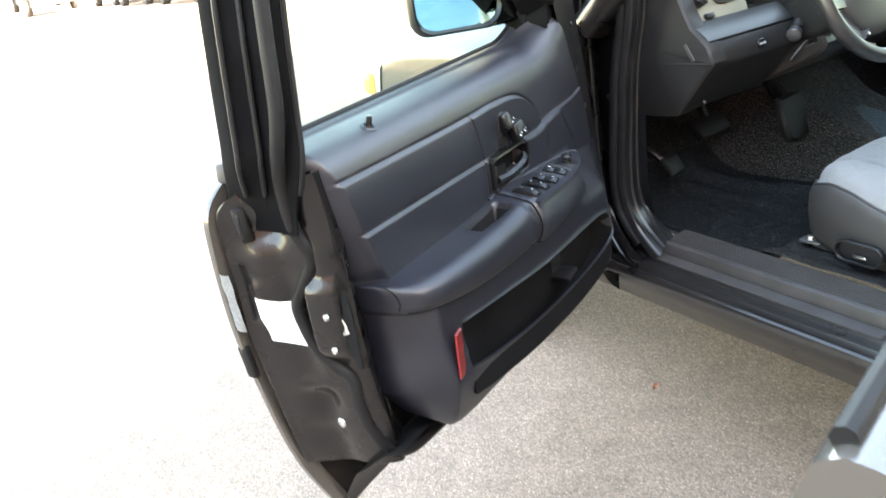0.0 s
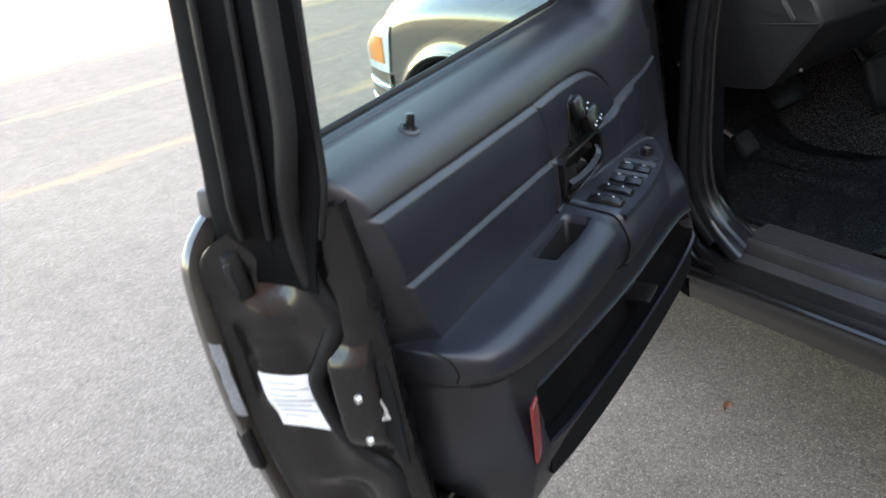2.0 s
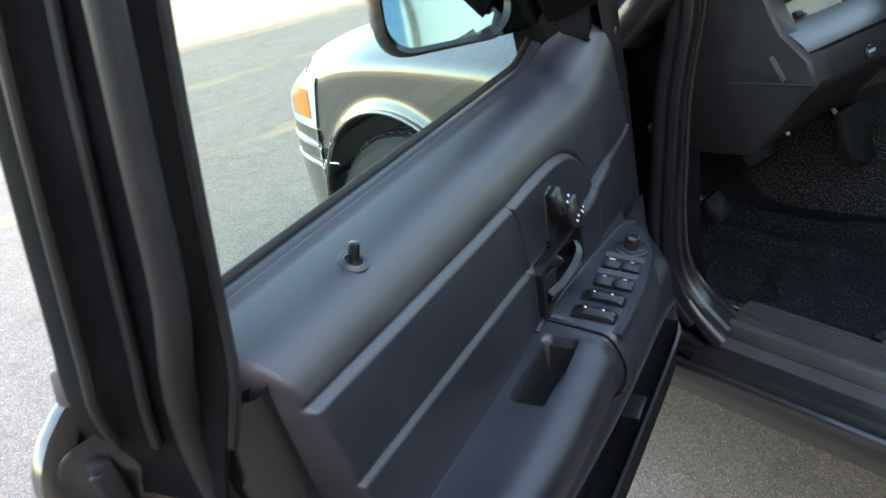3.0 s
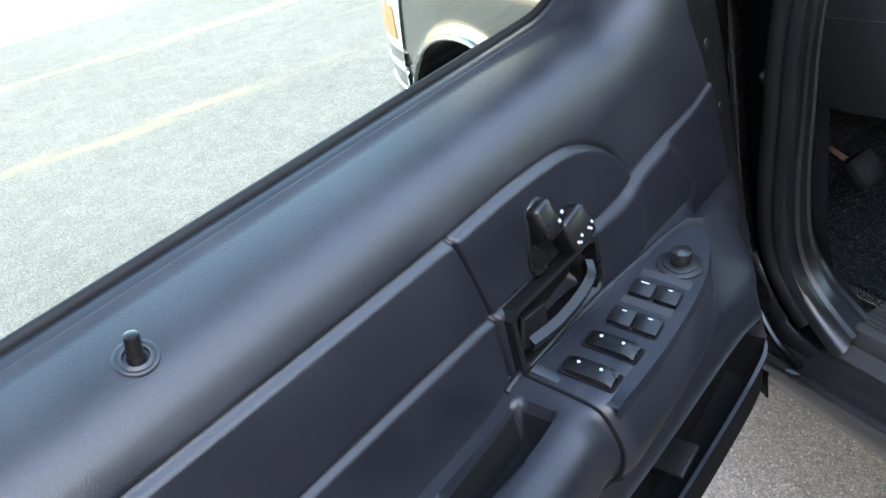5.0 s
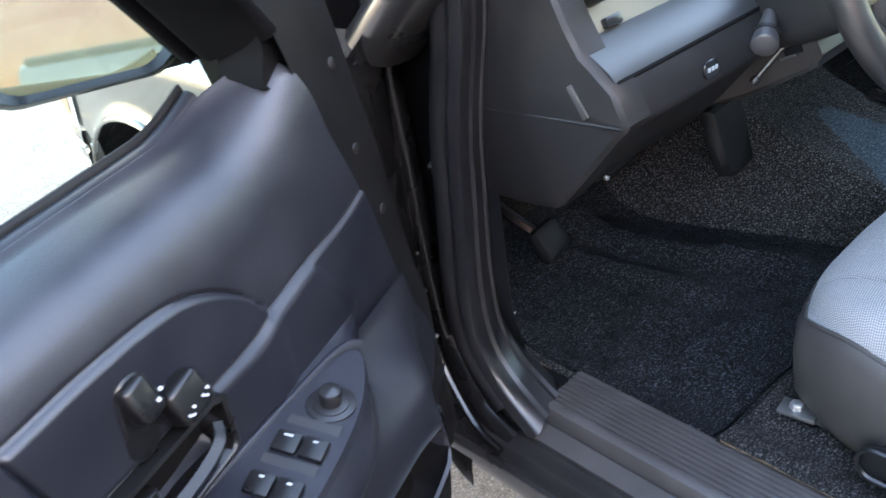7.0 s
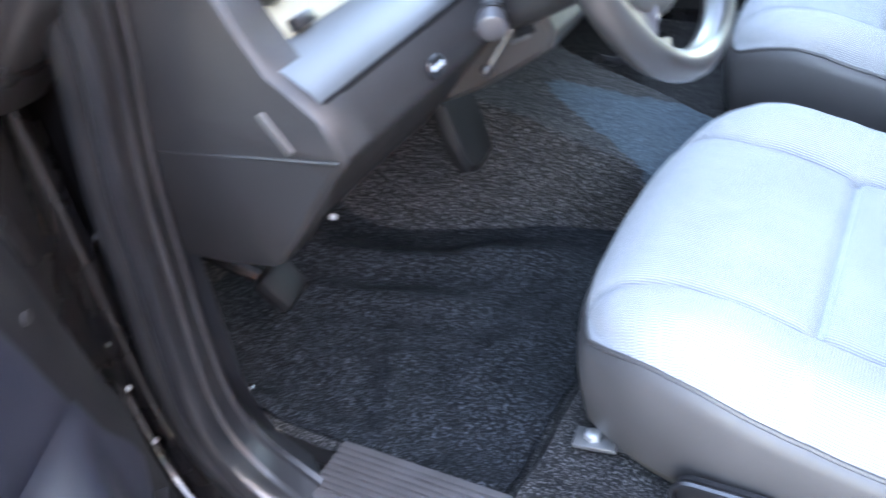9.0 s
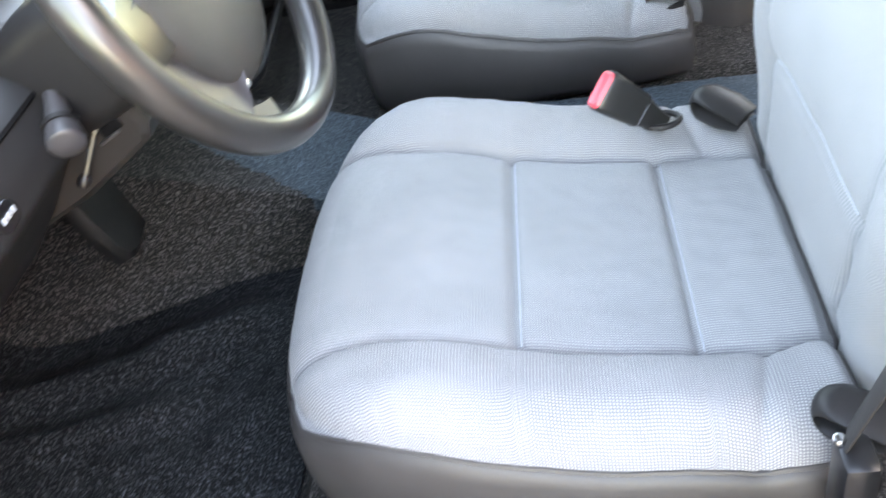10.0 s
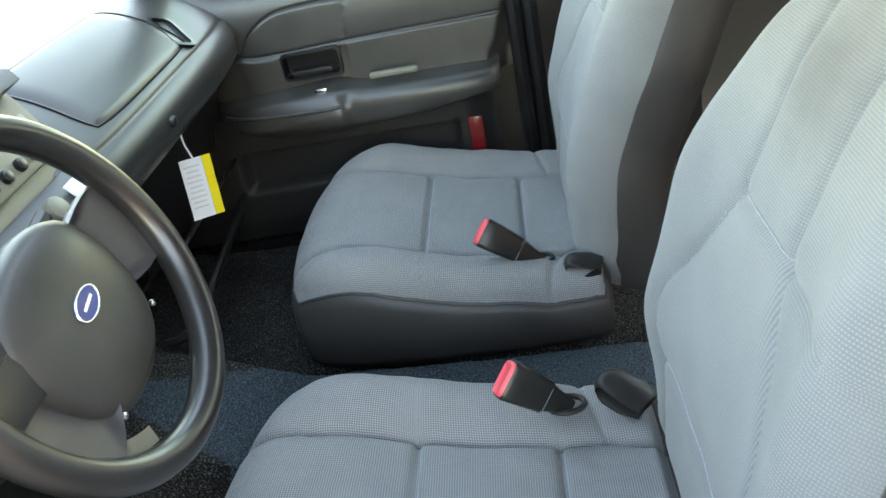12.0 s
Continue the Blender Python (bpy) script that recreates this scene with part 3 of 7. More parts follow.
prism(bm, [(0.0, 0.020), (0.0, -0.62), (0.004, -0.63), (0.032, -0.63), (0.0325, -0.62), (0.0325, 0.012), (0.026, 0.030), (0.006, 0.034)], (-0.7965, -0.01, 0.4240), (1, 0, 0.16), (0, 1, 0), 0.0035, 0.002)
part("sill_cover", bm, TREAD, car, "smooth dark plastic sill cover")


# hinge pillar: sheets that run down the opening and turn into the sill
def ribbon(name, lines, mat, label="", n=7, smooth=60):
    """A sheet over smooth lines that run side by side."""
    bm = bmesh.new()
    skin(bm, [curve(line, n) for line in lines])
    return part(name, bm, mat, car, label, smooth)


TRIM_IN = [(0.025, 1.32), (0.06, 1.15), (0.077, 1.05), (0.092, 0.985), (0.106, 0.90), (0.113, 0.80), (0.119, 0.70), (0.118, 0.62), (0.111, 0.572), (0.095, 0.535), (0.066, 0.505), (0.034, 0.486), (0.006, 0.470)]
TRIM_OUT = [(0.010, 1.32), (0.045, 1.15), (0.058, 1.05), (0.073, 0.985), (0.089, 0.90), (0.098, 0.80), (0.108, 0.70), (0.112, 0.62), (0.106, 0.570), (0.090, 0.528), (0.060, 0.488), (0.026, 0.456), (-0.006, 0.432)]


def trim_line(k, out):
    """A line down the pillar trim: k from 0 at its inner to 1 at its outer edge, out its crown."""
    return [(-0.728 - 0.074 * k, a[0] + (b[0] - a[0]) * k - out, a[1] + (b[1] - a[1]) * k + 0.6 * out * step(0.6, 0.48, a[1])) for a, b in zip(TRIM_IN, TRIM_OUT)]


inner = [(x + 0.022, y + 0.030, z) for x, y, z in trim_line(0, 0)]
outer = [(x - 0.003, y + 0.010, z - 0.002) for x, y, z in trim_line(1, 0)]
far_in = [(x + 0.014, y + 0.040, z - 0.006) for x, y, z in trim_line(1, 0)]
ribbon("pillar_trim", [inner] + [trim_line(k, o) for k, o in ((0.0, 0.0), (0.06, 0.005), (0.16, 0.006), (0.20, 0.002), (0.26, 0.003), (0.52, 0.008), (0.60, 0.004), (0.66, 0.005), (0.86, 0.008), (0.95, 0.006), (1.0, 0.0))] + [outer, far_in], SATIN, "satin black plastic pillar trim", 7, 40)
FLANGE_IN = [(-0.750, 0.20, 1.32), (-0.752, 0.225, 1.15), (-0.754, 0.234, 1.05), (-0.755, 0.236, 0.97), (-0.755, 0.228, 0.85), (-0.755, 0.222, 0.70), (-0.758, 0.212, 0.60), (-0.766, 0.188, 0.52), (-0.778, 0.140, 0.466), (-0.788, 0.085, 0.440), (-0.796, 0.030, 0.427)]
FLANGE_OUT = [(-0.782, 0.20, 1.32), (-0.783, 0.225, 1.15), (-0.785, 0.236, 1.05), (-0.785, 0.238, 0.97), (-0.785, 0.231, 0.85), (-0.785, 0.225, 0.70), (-0.788, 0.213, 0.60), (-0.796, 0.184, 0.51), (-0.808, 0.130, 0.452), (-0.817, 0.080, 0.426), (-0.824, 0.030, 0.4175)]
mid = [tuple((p + q) / 2 for p, q in zip(a, b)) for a, b in zip(FLANGE_IN, FLANGE_OUT)]
crown = [(x, y - 0.008, z + 0.006 * step(0.6, 0.46, z)) for x, y, z in mid]
# rubber that fills the hollow between trim and painted flange
seal_a = [(-0.782, y + 0.038, z - 0.006) for x, y, z in trim_line(1, 0)]
seal_b = [(x + 0.010, y + 0.012, z - 0.004) for x, y, z in FLANGE_IN]
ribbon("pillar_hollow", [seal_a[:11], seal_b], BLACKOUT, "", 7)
bm = bmesh.new()
bulb = [(-0.792, y + 0.036, z - 0.004) for x, y, z in trim_line(1, 0)][:-1]
sweep(bm, curve(bulb, 7), circle(0.017, 12, 1.0), up=(1, 0.02, 0.03))
part("door_seal", bm, RUBBER, car, "black rubber door seal")
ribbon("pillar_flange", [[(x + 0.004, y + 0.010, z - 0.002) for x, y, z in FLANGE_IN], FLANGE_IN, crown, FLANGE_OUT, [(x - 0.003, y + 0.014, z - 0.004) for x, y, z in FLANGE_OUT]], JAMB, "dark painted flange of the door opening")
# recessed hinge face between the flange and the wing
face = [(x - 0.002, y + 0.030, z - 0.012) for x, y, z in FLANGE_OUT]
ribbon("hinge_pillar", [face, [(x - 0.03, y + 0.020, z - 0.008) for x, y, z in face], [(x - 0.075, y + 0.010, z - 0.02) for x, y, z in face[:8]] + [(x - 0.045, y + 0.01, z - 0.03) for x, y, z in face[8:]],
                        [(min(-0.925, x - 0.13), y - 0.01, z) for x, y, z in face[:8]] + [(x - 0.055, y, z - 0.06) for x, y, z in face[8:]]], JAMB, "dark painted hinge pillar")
bead = [(x - 0.020, y - 0.004, z) for x, y, z in FLANGE_OUT[:9]] + [(-0.836, 0.080, 0.4215), (-0.842, 0.03, 0.412)]
bm = bmesh.new()
sweep(bm, curve(bead, 7), circle(0.0065, 8, 1.0), up=(1, 0.02, 0.03))
bead_ob = part("pillar_bead", bm, JAMB, car, "thin painted bead with small clips")
for z in (0.93, 0.87, 0.80, 0.69, 0.62, 0.545):
    near = min(curve(bead, 12), key=lambda p: abs(p.z - z) + (0 if p.z > 0.44 else 1))
    bm = bmesh.new()
    block(bm, (0.010, 0.007, 0.006), near + Vector((0.002, -0.006, 0)), 0.002)
    part("clip", bm, STEEL, bead_ob)
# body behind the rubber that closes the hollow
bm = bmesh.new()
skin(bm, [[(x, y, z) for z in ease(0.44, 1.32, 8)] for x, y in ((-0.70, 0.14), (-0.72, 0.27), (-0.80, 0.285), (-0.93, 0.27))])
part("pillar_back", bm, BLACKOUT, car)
bm = bmesh.new()
block(bm, (0.020, 0.012, 0.042), (-0.786, 0.150, 0.845), 0.006, pose(0, 0, 0, 0, -30))
part("door_switch", bm, GREY, car, "small grey door switch")
# windscreen pillar and screen
bm = bmesh.new()
for s in (-1, 1):
    bm = bmesh.new()
    sweep(bm, curve([(XC + s * 0.94, 0.19, 1.04), (XC + s * 0.90, 0.03, 1.20), (XC + s * 0.80, -0.22, 1.42), (XC + s * 0.73, -0.47, 1.54)], 6), [(x * 0.062, y * 0.040) for x, y in rounded(2.0, 2.0, 0.8)], up=(0, 0.6, 0.8))
    part("screen_pillar", bm, SILL, car, "dark painted windscreen pillar")
bm = bmesh.new()
skin(bm, [[(XC + x * (0.91 - 0.16 * v), 0.62 - 0.28 * x * x - (0.85 + 0.1 * 0) * v, 1.10 + 0.44 * v + 0.03 * math.sin(v * 3.14)) for x in ease(-1, 1, 17)] for v in ease(0, 1, 9)])
screen = part("windscreen", bm, SCREEN, car, "clear tinted windscreen")
screen.visible_shadow = False
bm = bmesh.new()
tube(bm, [(0.20, 0.60, 1.125), (0.60, 0.55, 1.145), (0.90, 0.46, 1.16)], 0.008, 6)
tube(bm, [(0.92, 0.48, 1.13), (0.60, 0.58, 1.138)], 0.006, 6)
part("wiper", bm, SATIN, car, "black windscreen wiper")
# roof, far side and rear, which close the cabin
bm = bmesh.new()
skin(bm, [[(XC + x * 0.80, y, 1.56 + 0.03 * (1 - x * x) - 0.05 * (abs(y + 1.2) / 0.9) ** 2) for x in ease(-1, 1, 11)] for y in ease(-0.42, -2.1, 10)])
skin(bm, [[(XC + x * 0.78, y, 1.53 + 0.03 * (1 - x * x) - 0.05 * (abs(y + 1.2) / 0.9) ** 2) for x in ease(-1, 1, 11)] for y in ease(-0.42, -2.1, 10)])
part("roof", bm, PAINT, car, "dark grey car roof")
bm = bmesh.new()
for s in (-1, 1):
    bm = bmesh.new()
    tube(bm, curve([(XC + s * 0.76, -0.45, 1.545), (XC + s * 0.79, -1.2, 1.56), (XC + s * 0.76, -2.05, 1.5)], 6), 0.035, 8)
    part("roof_rail", bm, PAINT, car)


# middle pillar, trimmed in grey
def middle_pillar(s, dy):
    bm = bmesh.new()
    line = curve([(XC + s * 0.93, dy - 1.07, 0.40), (XC + s * 0.93, dy - 1.07, 0.7), (XC + s * 0.915, 0.3 * dy - 1.07, 0.92), (XC + s * 0.90, -1.08, 1.12), (XC + s * 0.85, -1.09, 1.35), (XC + s * 0.77, -1.10, 1.54)], 5)
    sweep(bm, line, [(-0.10, -0.03), (-0.085, -0.045), (0.085, -0.045), (0.10, -0.03), (0.10, 0.03), (0.07, 0.045), (-0.07, 0.045), (-0.10, 0.03)], up=(s, 0, 0.1))
    return part("middle_pillar", bm, GREY, car, "grey trimmed middle pillar")


middle_pillar(-1, 0.10)
middle_pillar(1, 0.0)
bm = bmesh.new()
skin(bm, [[(XC + 1.08 + 0.03 * math.sin(k / 7 * math.pi), y, z) for k, z in enumerate(ease(0.30, 1.04, 8))] for y in ease(0.20, -2.06, 10)])
part("side_panel", bm, PAINT, car)
# rounded tail behind the cabin
bm = bmesh.new()
rows = []
for k in ease(0, 1, 24):
    y = -2.05 - 1.25 * k
    half = 1.09 - 0.10 * k ** 3 - 0.30 * max(0, (k - 0.9) / 0.1) ** 2
    top = 1.045 + 0.02 * math.sin(math.pi * k) - 0.22 * max(0, (k - 0.9) / 0.1) ** 2
    low = 0.30 + 0.10 * k ** 2 + 0.10 * max(0, (k - 0.9) / 0.1) ** 2
    row = [(XC - half + 0.03, y, low), (XC - half, y, low + 0.25 * (top - low))]
    for a in ease(0, math.pi, 22):
        c, q = math.cos(a), math.sin(a)
        row.append((XC - half * abs(c) ** 0.22 * (1 if c > 0 else -1), y, low + (top - low) * (0.55 + 0.45 * q ** 0.4)))
    row += [(XC + half, y, low + 0.25 * (top - low)), (XC + half - 0.03, y, low)]
    rows.append(row)
vs = skin(bm, rows)
cap(bm, vs[-1])
part("quarter_panel", bm, PAINT, car)
for s in (-1, 1):
    bm = bmesh.new()
    tube(bm, curve([(XC + s * 0.755, -2.0, 1.50), (XC + s * 0.82, -2.18, 1.30), (XC + s * 0.90, -2.38, 1.03)], 6), 0.05, 10)
    part("rear_pillar", bm, PAINT, car)
bm = bmesh.new()
block(bm, (1.6, 0.5, 0.24), (XC, -1.95, 0.60), 0.06)
block(bm, (1.6, 0.16, 0.62), (XC, -2.2, 0.95), 0.06, pose(0, 0, 0, 14))
part("rear_bench", bm, SKIRT, car, "dark vinyl rear bench seat")
bm = bmesh.new()
skin(bm, [[(XC + x * (0.74 - 0.08 * v), -2.3 + 0.25 * v, 1.06 + 0.44 * v) for x in ease(-1, 1, 9)] for v in ease(0, 1, 5)])
part("rear_window", bm, SCREEN, car).visible_shadow = False


# floor: a hump in the middle, a slope up to the pedals, rolls in the carpet
def floor_z(x, y):
    side = abs(x - XC)
    half = spline(y, [(-1.8, 0.15), (-0.5, 0.15), (-0.15, 0.165), (0.02, 0.205), (0.25, 0.32), (0.45, 0.36)])
    wall = spline(y, [(-0.5, 0.03), (-0.15, 0.035), (0.02, 0.07), (0.25, 0.15), (0.45, 0.19)])
    hump = spline(y, [(-1.8, 0.07), (-0.30, 0.085), (-0.14, 0.135), (0.02, 0.195), (0.10, 0.225), (0.25, 0.33), (0.42, 0.47), (0.52, 0.52)])
    toe = spline(y, [(0.0, 0.0), (0.14, 0.010), (0.28, 0.05), (0.40, 0.20), (0.52, 0.38)])
    z = 0.425 + toe + max(0, hump - toe) * step(half, half - wall, side)
    z += 0.018 * step(0.71, 0.79, side)
    z += 0.035 * step(-0.225, -0.24, y) * step(half + 0.02, half + 0.08, side) - 0.010 * bell(y + 0.216, 0.007) * step(0.45, 0.52, side)
    z += 0.005 * noise.noise((x * 9, y * 9, 1)) + 0.0025 * noise.noise((x * 45, y * 45, 2))
    return z


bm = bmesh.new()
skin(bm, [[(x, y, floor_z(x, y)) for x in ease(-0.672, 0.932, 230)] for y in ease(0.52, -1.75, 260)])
# Faces inside the skylit patch on the tunnel take the blue colour.
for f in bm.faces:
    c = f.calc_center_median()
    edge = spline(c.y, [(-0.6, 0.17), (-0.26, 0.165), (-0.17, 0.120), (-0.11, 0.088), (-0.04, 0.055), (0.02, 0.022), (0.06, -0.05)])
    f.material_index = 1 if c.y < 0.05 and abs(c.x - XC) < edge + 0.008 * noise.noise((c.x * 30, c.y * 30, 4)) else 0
carpet = part("floor_carpet", bm, CARPET, car, "black looped carpet, painted skylit blue over the tunnel")
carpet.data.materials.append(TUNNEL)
# loose mat over the carpet of the footwell, pushed into rolls against the hump
floor_mat = thing("floor_mat", "black looped mat lying rumpled on the footwell carpet", "floor mat")


def mat_point(u, v):
    y = -0.212 + 0.55 * v
    half = spline(y, [(-0.5, 0.15), (-0.15, 0.165), (0.02, 0.205), (0.25, 0.32), (0.45, 0.36)])
    x = -0.655 + u * (XC - half - 0.004 + 0.655)
    e = x - (XC - half)
    z = floor_z(x, y) + 0.008
    live = step(-0.20, -0.05, y) * step(0.40, 0.22, y)
    z += 0.026 * bell(e + 0.115 + 0.02 * noise.noise((y * 5, 0, 3)), 0.040) * live
    z += 0.020 * bell(e + 0.235 - 0.25 * (y - 0.1), 0.028) * step(-0.08, 0.06, y) * step(0.32, 0.2, y)
    z += 0.014 * bell(y - 0.02 - 0.5 * (x + 0.55), 0.020) * bell(x + 0.55, 0.09)
    z += 0.006 * noise.noise((x * 16, y * 16, 9)) * live
    return Vector((x, y, z))


bm = bmesh.new()
rows = [[mat_point(u, v) for u in ease(0, 1, 120)] for v in ease(0, 1, 110)]
skin(bm, rows)
edge = rows[0] + [r[-1] for r in rows][1:] + rows[-1][::-1][1:] + [r[0] for r in rows][::-1][1:-1]
skin(bm, [edge, [p + Vector((0, 0, -0.009)) for p in edge]], round_u=True)
part("mat", bm, MAT, floor_mat)
# kick panel under the dash
bm = bmesh.new()
skin(bm, [[(-0.735 + 0.03 * step(0.62, 0.45, z) + 0.012 * math.sin(6 * (y - 0.05)), y, z) for y in ease(0.085, 0.52, 9)] for z in ease(0.43, 0.82, 9)])
part("kick_panel", bm, SATIN, car)
bm = bmesh.new()
skin(bm, [[(0.995, y, z) for y in ease(0.04, 0.52, 5)] for z in ease(0.43, 0.95, 5)])
part("kick_panel", bm, SATIN, car)
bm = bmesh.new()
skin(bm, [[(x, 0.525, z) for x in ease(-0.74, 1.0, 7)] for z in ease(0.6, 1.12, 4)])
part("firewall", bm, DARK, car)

# panel that closes the gap between wing and hinge pillar, and the pillar's outer face above it
bm = bmesh.new()
rows = []
for z in ease(0.62, 1.30, 30):
    reach = 0.137 - 0.070 * step(1.035, 1.09, z)
    rows.append([(-0.775 - reach * u, 0.243 - 0.085 * math.sin(min(1.6, reach * u * 14)) - 0.10 * step(1.05, 1.45, z), z) for u in ease(0, 1, 12)])
skin(bm, rows)
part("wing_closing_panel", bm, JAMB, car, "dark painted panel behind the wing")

# pedals
bm = bmesh.new()
block(bm, (0.075, 0.03, 0.065), (-0.515, 0.20, 0.575), 0.012, pose(0, 0, 0, -38, 0, 12))
ped = part("parking_brake_pedal", bm, RUBBER, car, "black rubber parking brake pedal")
bm = bmesh.new()
tube(bm, curve([(-0.525, 0.225, 0.59), (-0.56, 0.30, 0.66), (-0.575, 0.36, 0.80)], 5), 0.012, 8)
part("pedal_arm", bm, GLOSSY, ped)
bm = bmesh.new()
block(bm, (0.14, 0.025, 0.075), (-0.30, 0.24, 0.64), 0.014, pose(0, 0, 0, -42))
ped = part("brake_pedal", bm, RUBBER, car, "wide black rubber brake pedal")
bm = bmesh.new()
tube(bm, curve([(-0.30, 0.26, 0.66), (-0.305, 0.31, 0.78), (-0.31, 0.33, 0.9)], 5), 0.014, 8)
part("pedal_arm", bm, GLOSSY, ped)
bm = bmesh.new()
pad = [(x * 1.42, z) for x, z in ((-0.040, 0.085), (-0.047, 0.02), (-0.048, -0.02), (-0.042, -0.046), (-0.024, -0.058), (0.0, -0.061), (0.024, -0.058), (0.042, -0.046), (0.048, -0.02), (0.047, 0.02), (0.040, 0.085))]
prism(bm, pad, (-0.082, 0.112, 0.612), (1.0, 0.10, 0.0), (0.0, 0.36, 0.93), 0.026, 0.010)
ped = part("throttle_pedal", bm, RUBBER, car, "broad black rubber pedal")
bm = bmesh.new()
tube(bm, curve([(-0.095, 0.14, 0.67), (-0.10, 0.21, 0.76), (-0.11, 0.27, 0.88)], 5), 0.013, 8)
part("pedal_arm", bm, GLOSSY, ped)
bm = bmesh.new()
block(bm, (0.02, 0.05, 0.075), (-0.705, 0.155, 0.585), 0.006)
block(bm, (0.012, 0.02, 0.03), (-0.692, 0.15, 0.565), 0.004)
part("bonnet_release", bm, GLOSSY, car, "black bonnet release handle")
bm = bmesh.new()
disc(bm, 0.005, 0.005, pose(-0.691, 0.13, 0.545, 0, 90), 10, 0.0015)
part("release_screw", bm, CHROME, car)
bm = bmesh.new()
block(bm, (0.034, 0.055, 0.008), (-0.556, -0.302, 0.482), 0.003, pose(0, 0, 0, 0, 0, 8))
block(bm, (0.018, 0.08, 0.026), (-0.540, -0.34, 0.474), 0.004)
mount = part("seat_mount", bm, WHEEL, car, "zinc plated seat mount bolted to the floor")
bm = bmesh.new()
disc(bm, 0.010, 0.010, pose(-0.557, -0.298, 0.485), 6, 0.002)
part("bolt", bm, STEEL, mount)

# ---- the car's front wing, seen past the open door ----
AX_Y, AX_Z, ARCH = 0.797, 0.455, 0.386
WING_TOP = [(0.2, 1.055), (0.7, 1.04), (1.0, 1.008), (1.2, 0.95), (1.33, 0.898), (1.42, 0.865)]


def wing_x(y, z):
    bulge = 0.030 * math.sin(math.pi * min(1, max(0, (z - 0.35) / 0.75)))
    nose = spline(y, [(0.2, 0.0), (0.9, 0.0), (1.10, 0.008), (1.22, 0.015), (1.32, 0.034), (1.38, 0.06), (1.43, 0.12)])
    top = spline(y, WING_TOP)
    crown = 0.09 * step(top - 0.12, top + 0.01, z) ** 2
    flare = 0.010 * bell(math.hypot(y - AX_Y, z - AX_Z) - ARCH, 0.02)
    return -(0.915 + bulge + flare - nose - crown)


bm = bmesh.new()
rows = []
for u in ease(0, 1, 90):
    y = 0.20 + 1.22 * u
    dy = y - AX_Y
    low = AX_Z + math.sqrt(max(0, ARCH ** 2 - dy * dy)) if abs(dy) < ARCH else 0.32
    if abs(dy) >= ARCH:
        low = 0.34 if dy < 0 else 0.34
    top = spline(y, WING_TOP)
    rows.append([(wing_x(y, z), y, z) for z in [low + (top - low) * v for v in ease(0, 1, 40)]])
skin(bm, rows)
wing = part("front_wing", bm, PAINT, car, "dark grey front wing with mirror gloss")
bm = bmesh.new()
arc = [(wing_x(AX_Y + ARCH * math.cos(a), AX_Z + ARCH * math.sin(a)) - 0.004, AX_Y + ARCH * math.cos(a), AX_Z + ARCH * math.sin(a)) for a in ease(-0.1, math.pi + 0.1, 30)]
sweep(bm, arc, circle(0.0055, 8), up=(1, 0, 0))
part("arch_lip", bm, PAINT, wing)
bm = bmesh.new()
skin(bm, [[(x, AX_Y + (ARCH - 0.01) * math.cos(a), AX_Z + (ARCH - 0.01) * math.sin(a)) for x in (-0.935, -0.75, -0.50)] for a in ease(-0.1, math.pi + 0.1, 24)])
skin(bm, [[(-0.50, AX_Y + (ARCH - 0.01) * k * math.cos(a), AX_Z + (ARCH - 0.01) * k * math.sin(a)) for k in (0.02, 1.0)] for a in ease(-0.1, math.pi + 0.1, 24)])
part("arch_liner", bm, DARK, wing)
bm = bmesh.new()
rows = []
for y in ease(0.30, 1.42, 20):
    edge = -wing_x(y, spline(y, WING_TOP))
    top = spline(y, WING_TOP)
    rows.append([(XC + x * (edge + XC), y, top + 0.045 * (1 - x * x)) for x in ease(-1, 1, 21)])
skin(bm, rows)
part("bonnet", bm, PAINT, car, "dark grey bonnet mirroring the sky")
# the far wing and the nose between the two
bm = bmesh.new()
rows = []
for y in ease(0.13, 1.42, 30):
    top = spline(y, WING_TOP)
    dy = y - AX_Y
    low = AX_Z + math.sqrt(ARCH ** 2 - dy * dy) if abs(dy) < ARCH else 0.34
    rows.append([(2 * XC - wing_x(y, z), y, z) for z in [low + (top - low) * v for v in ease(0, 1, 14)]])
skin(bm, rows)
part("front_wing", bm, PAINT, car)
bm = bmesh.new()
rows = []
for v in ease(0, 1, 10):
    z = 0.36 + 0.505 * v
    edge = XC - wing_x(1.42, z)
    rows.append([(XC + x * edge, 1.425 + 0.07 * (1 - x * x) * (1 - 0.5 * v * v), z) for x in ease(-1, 1, 17)])
skin(bm, rows)
part("nose_panel", bm, PAINT, car)
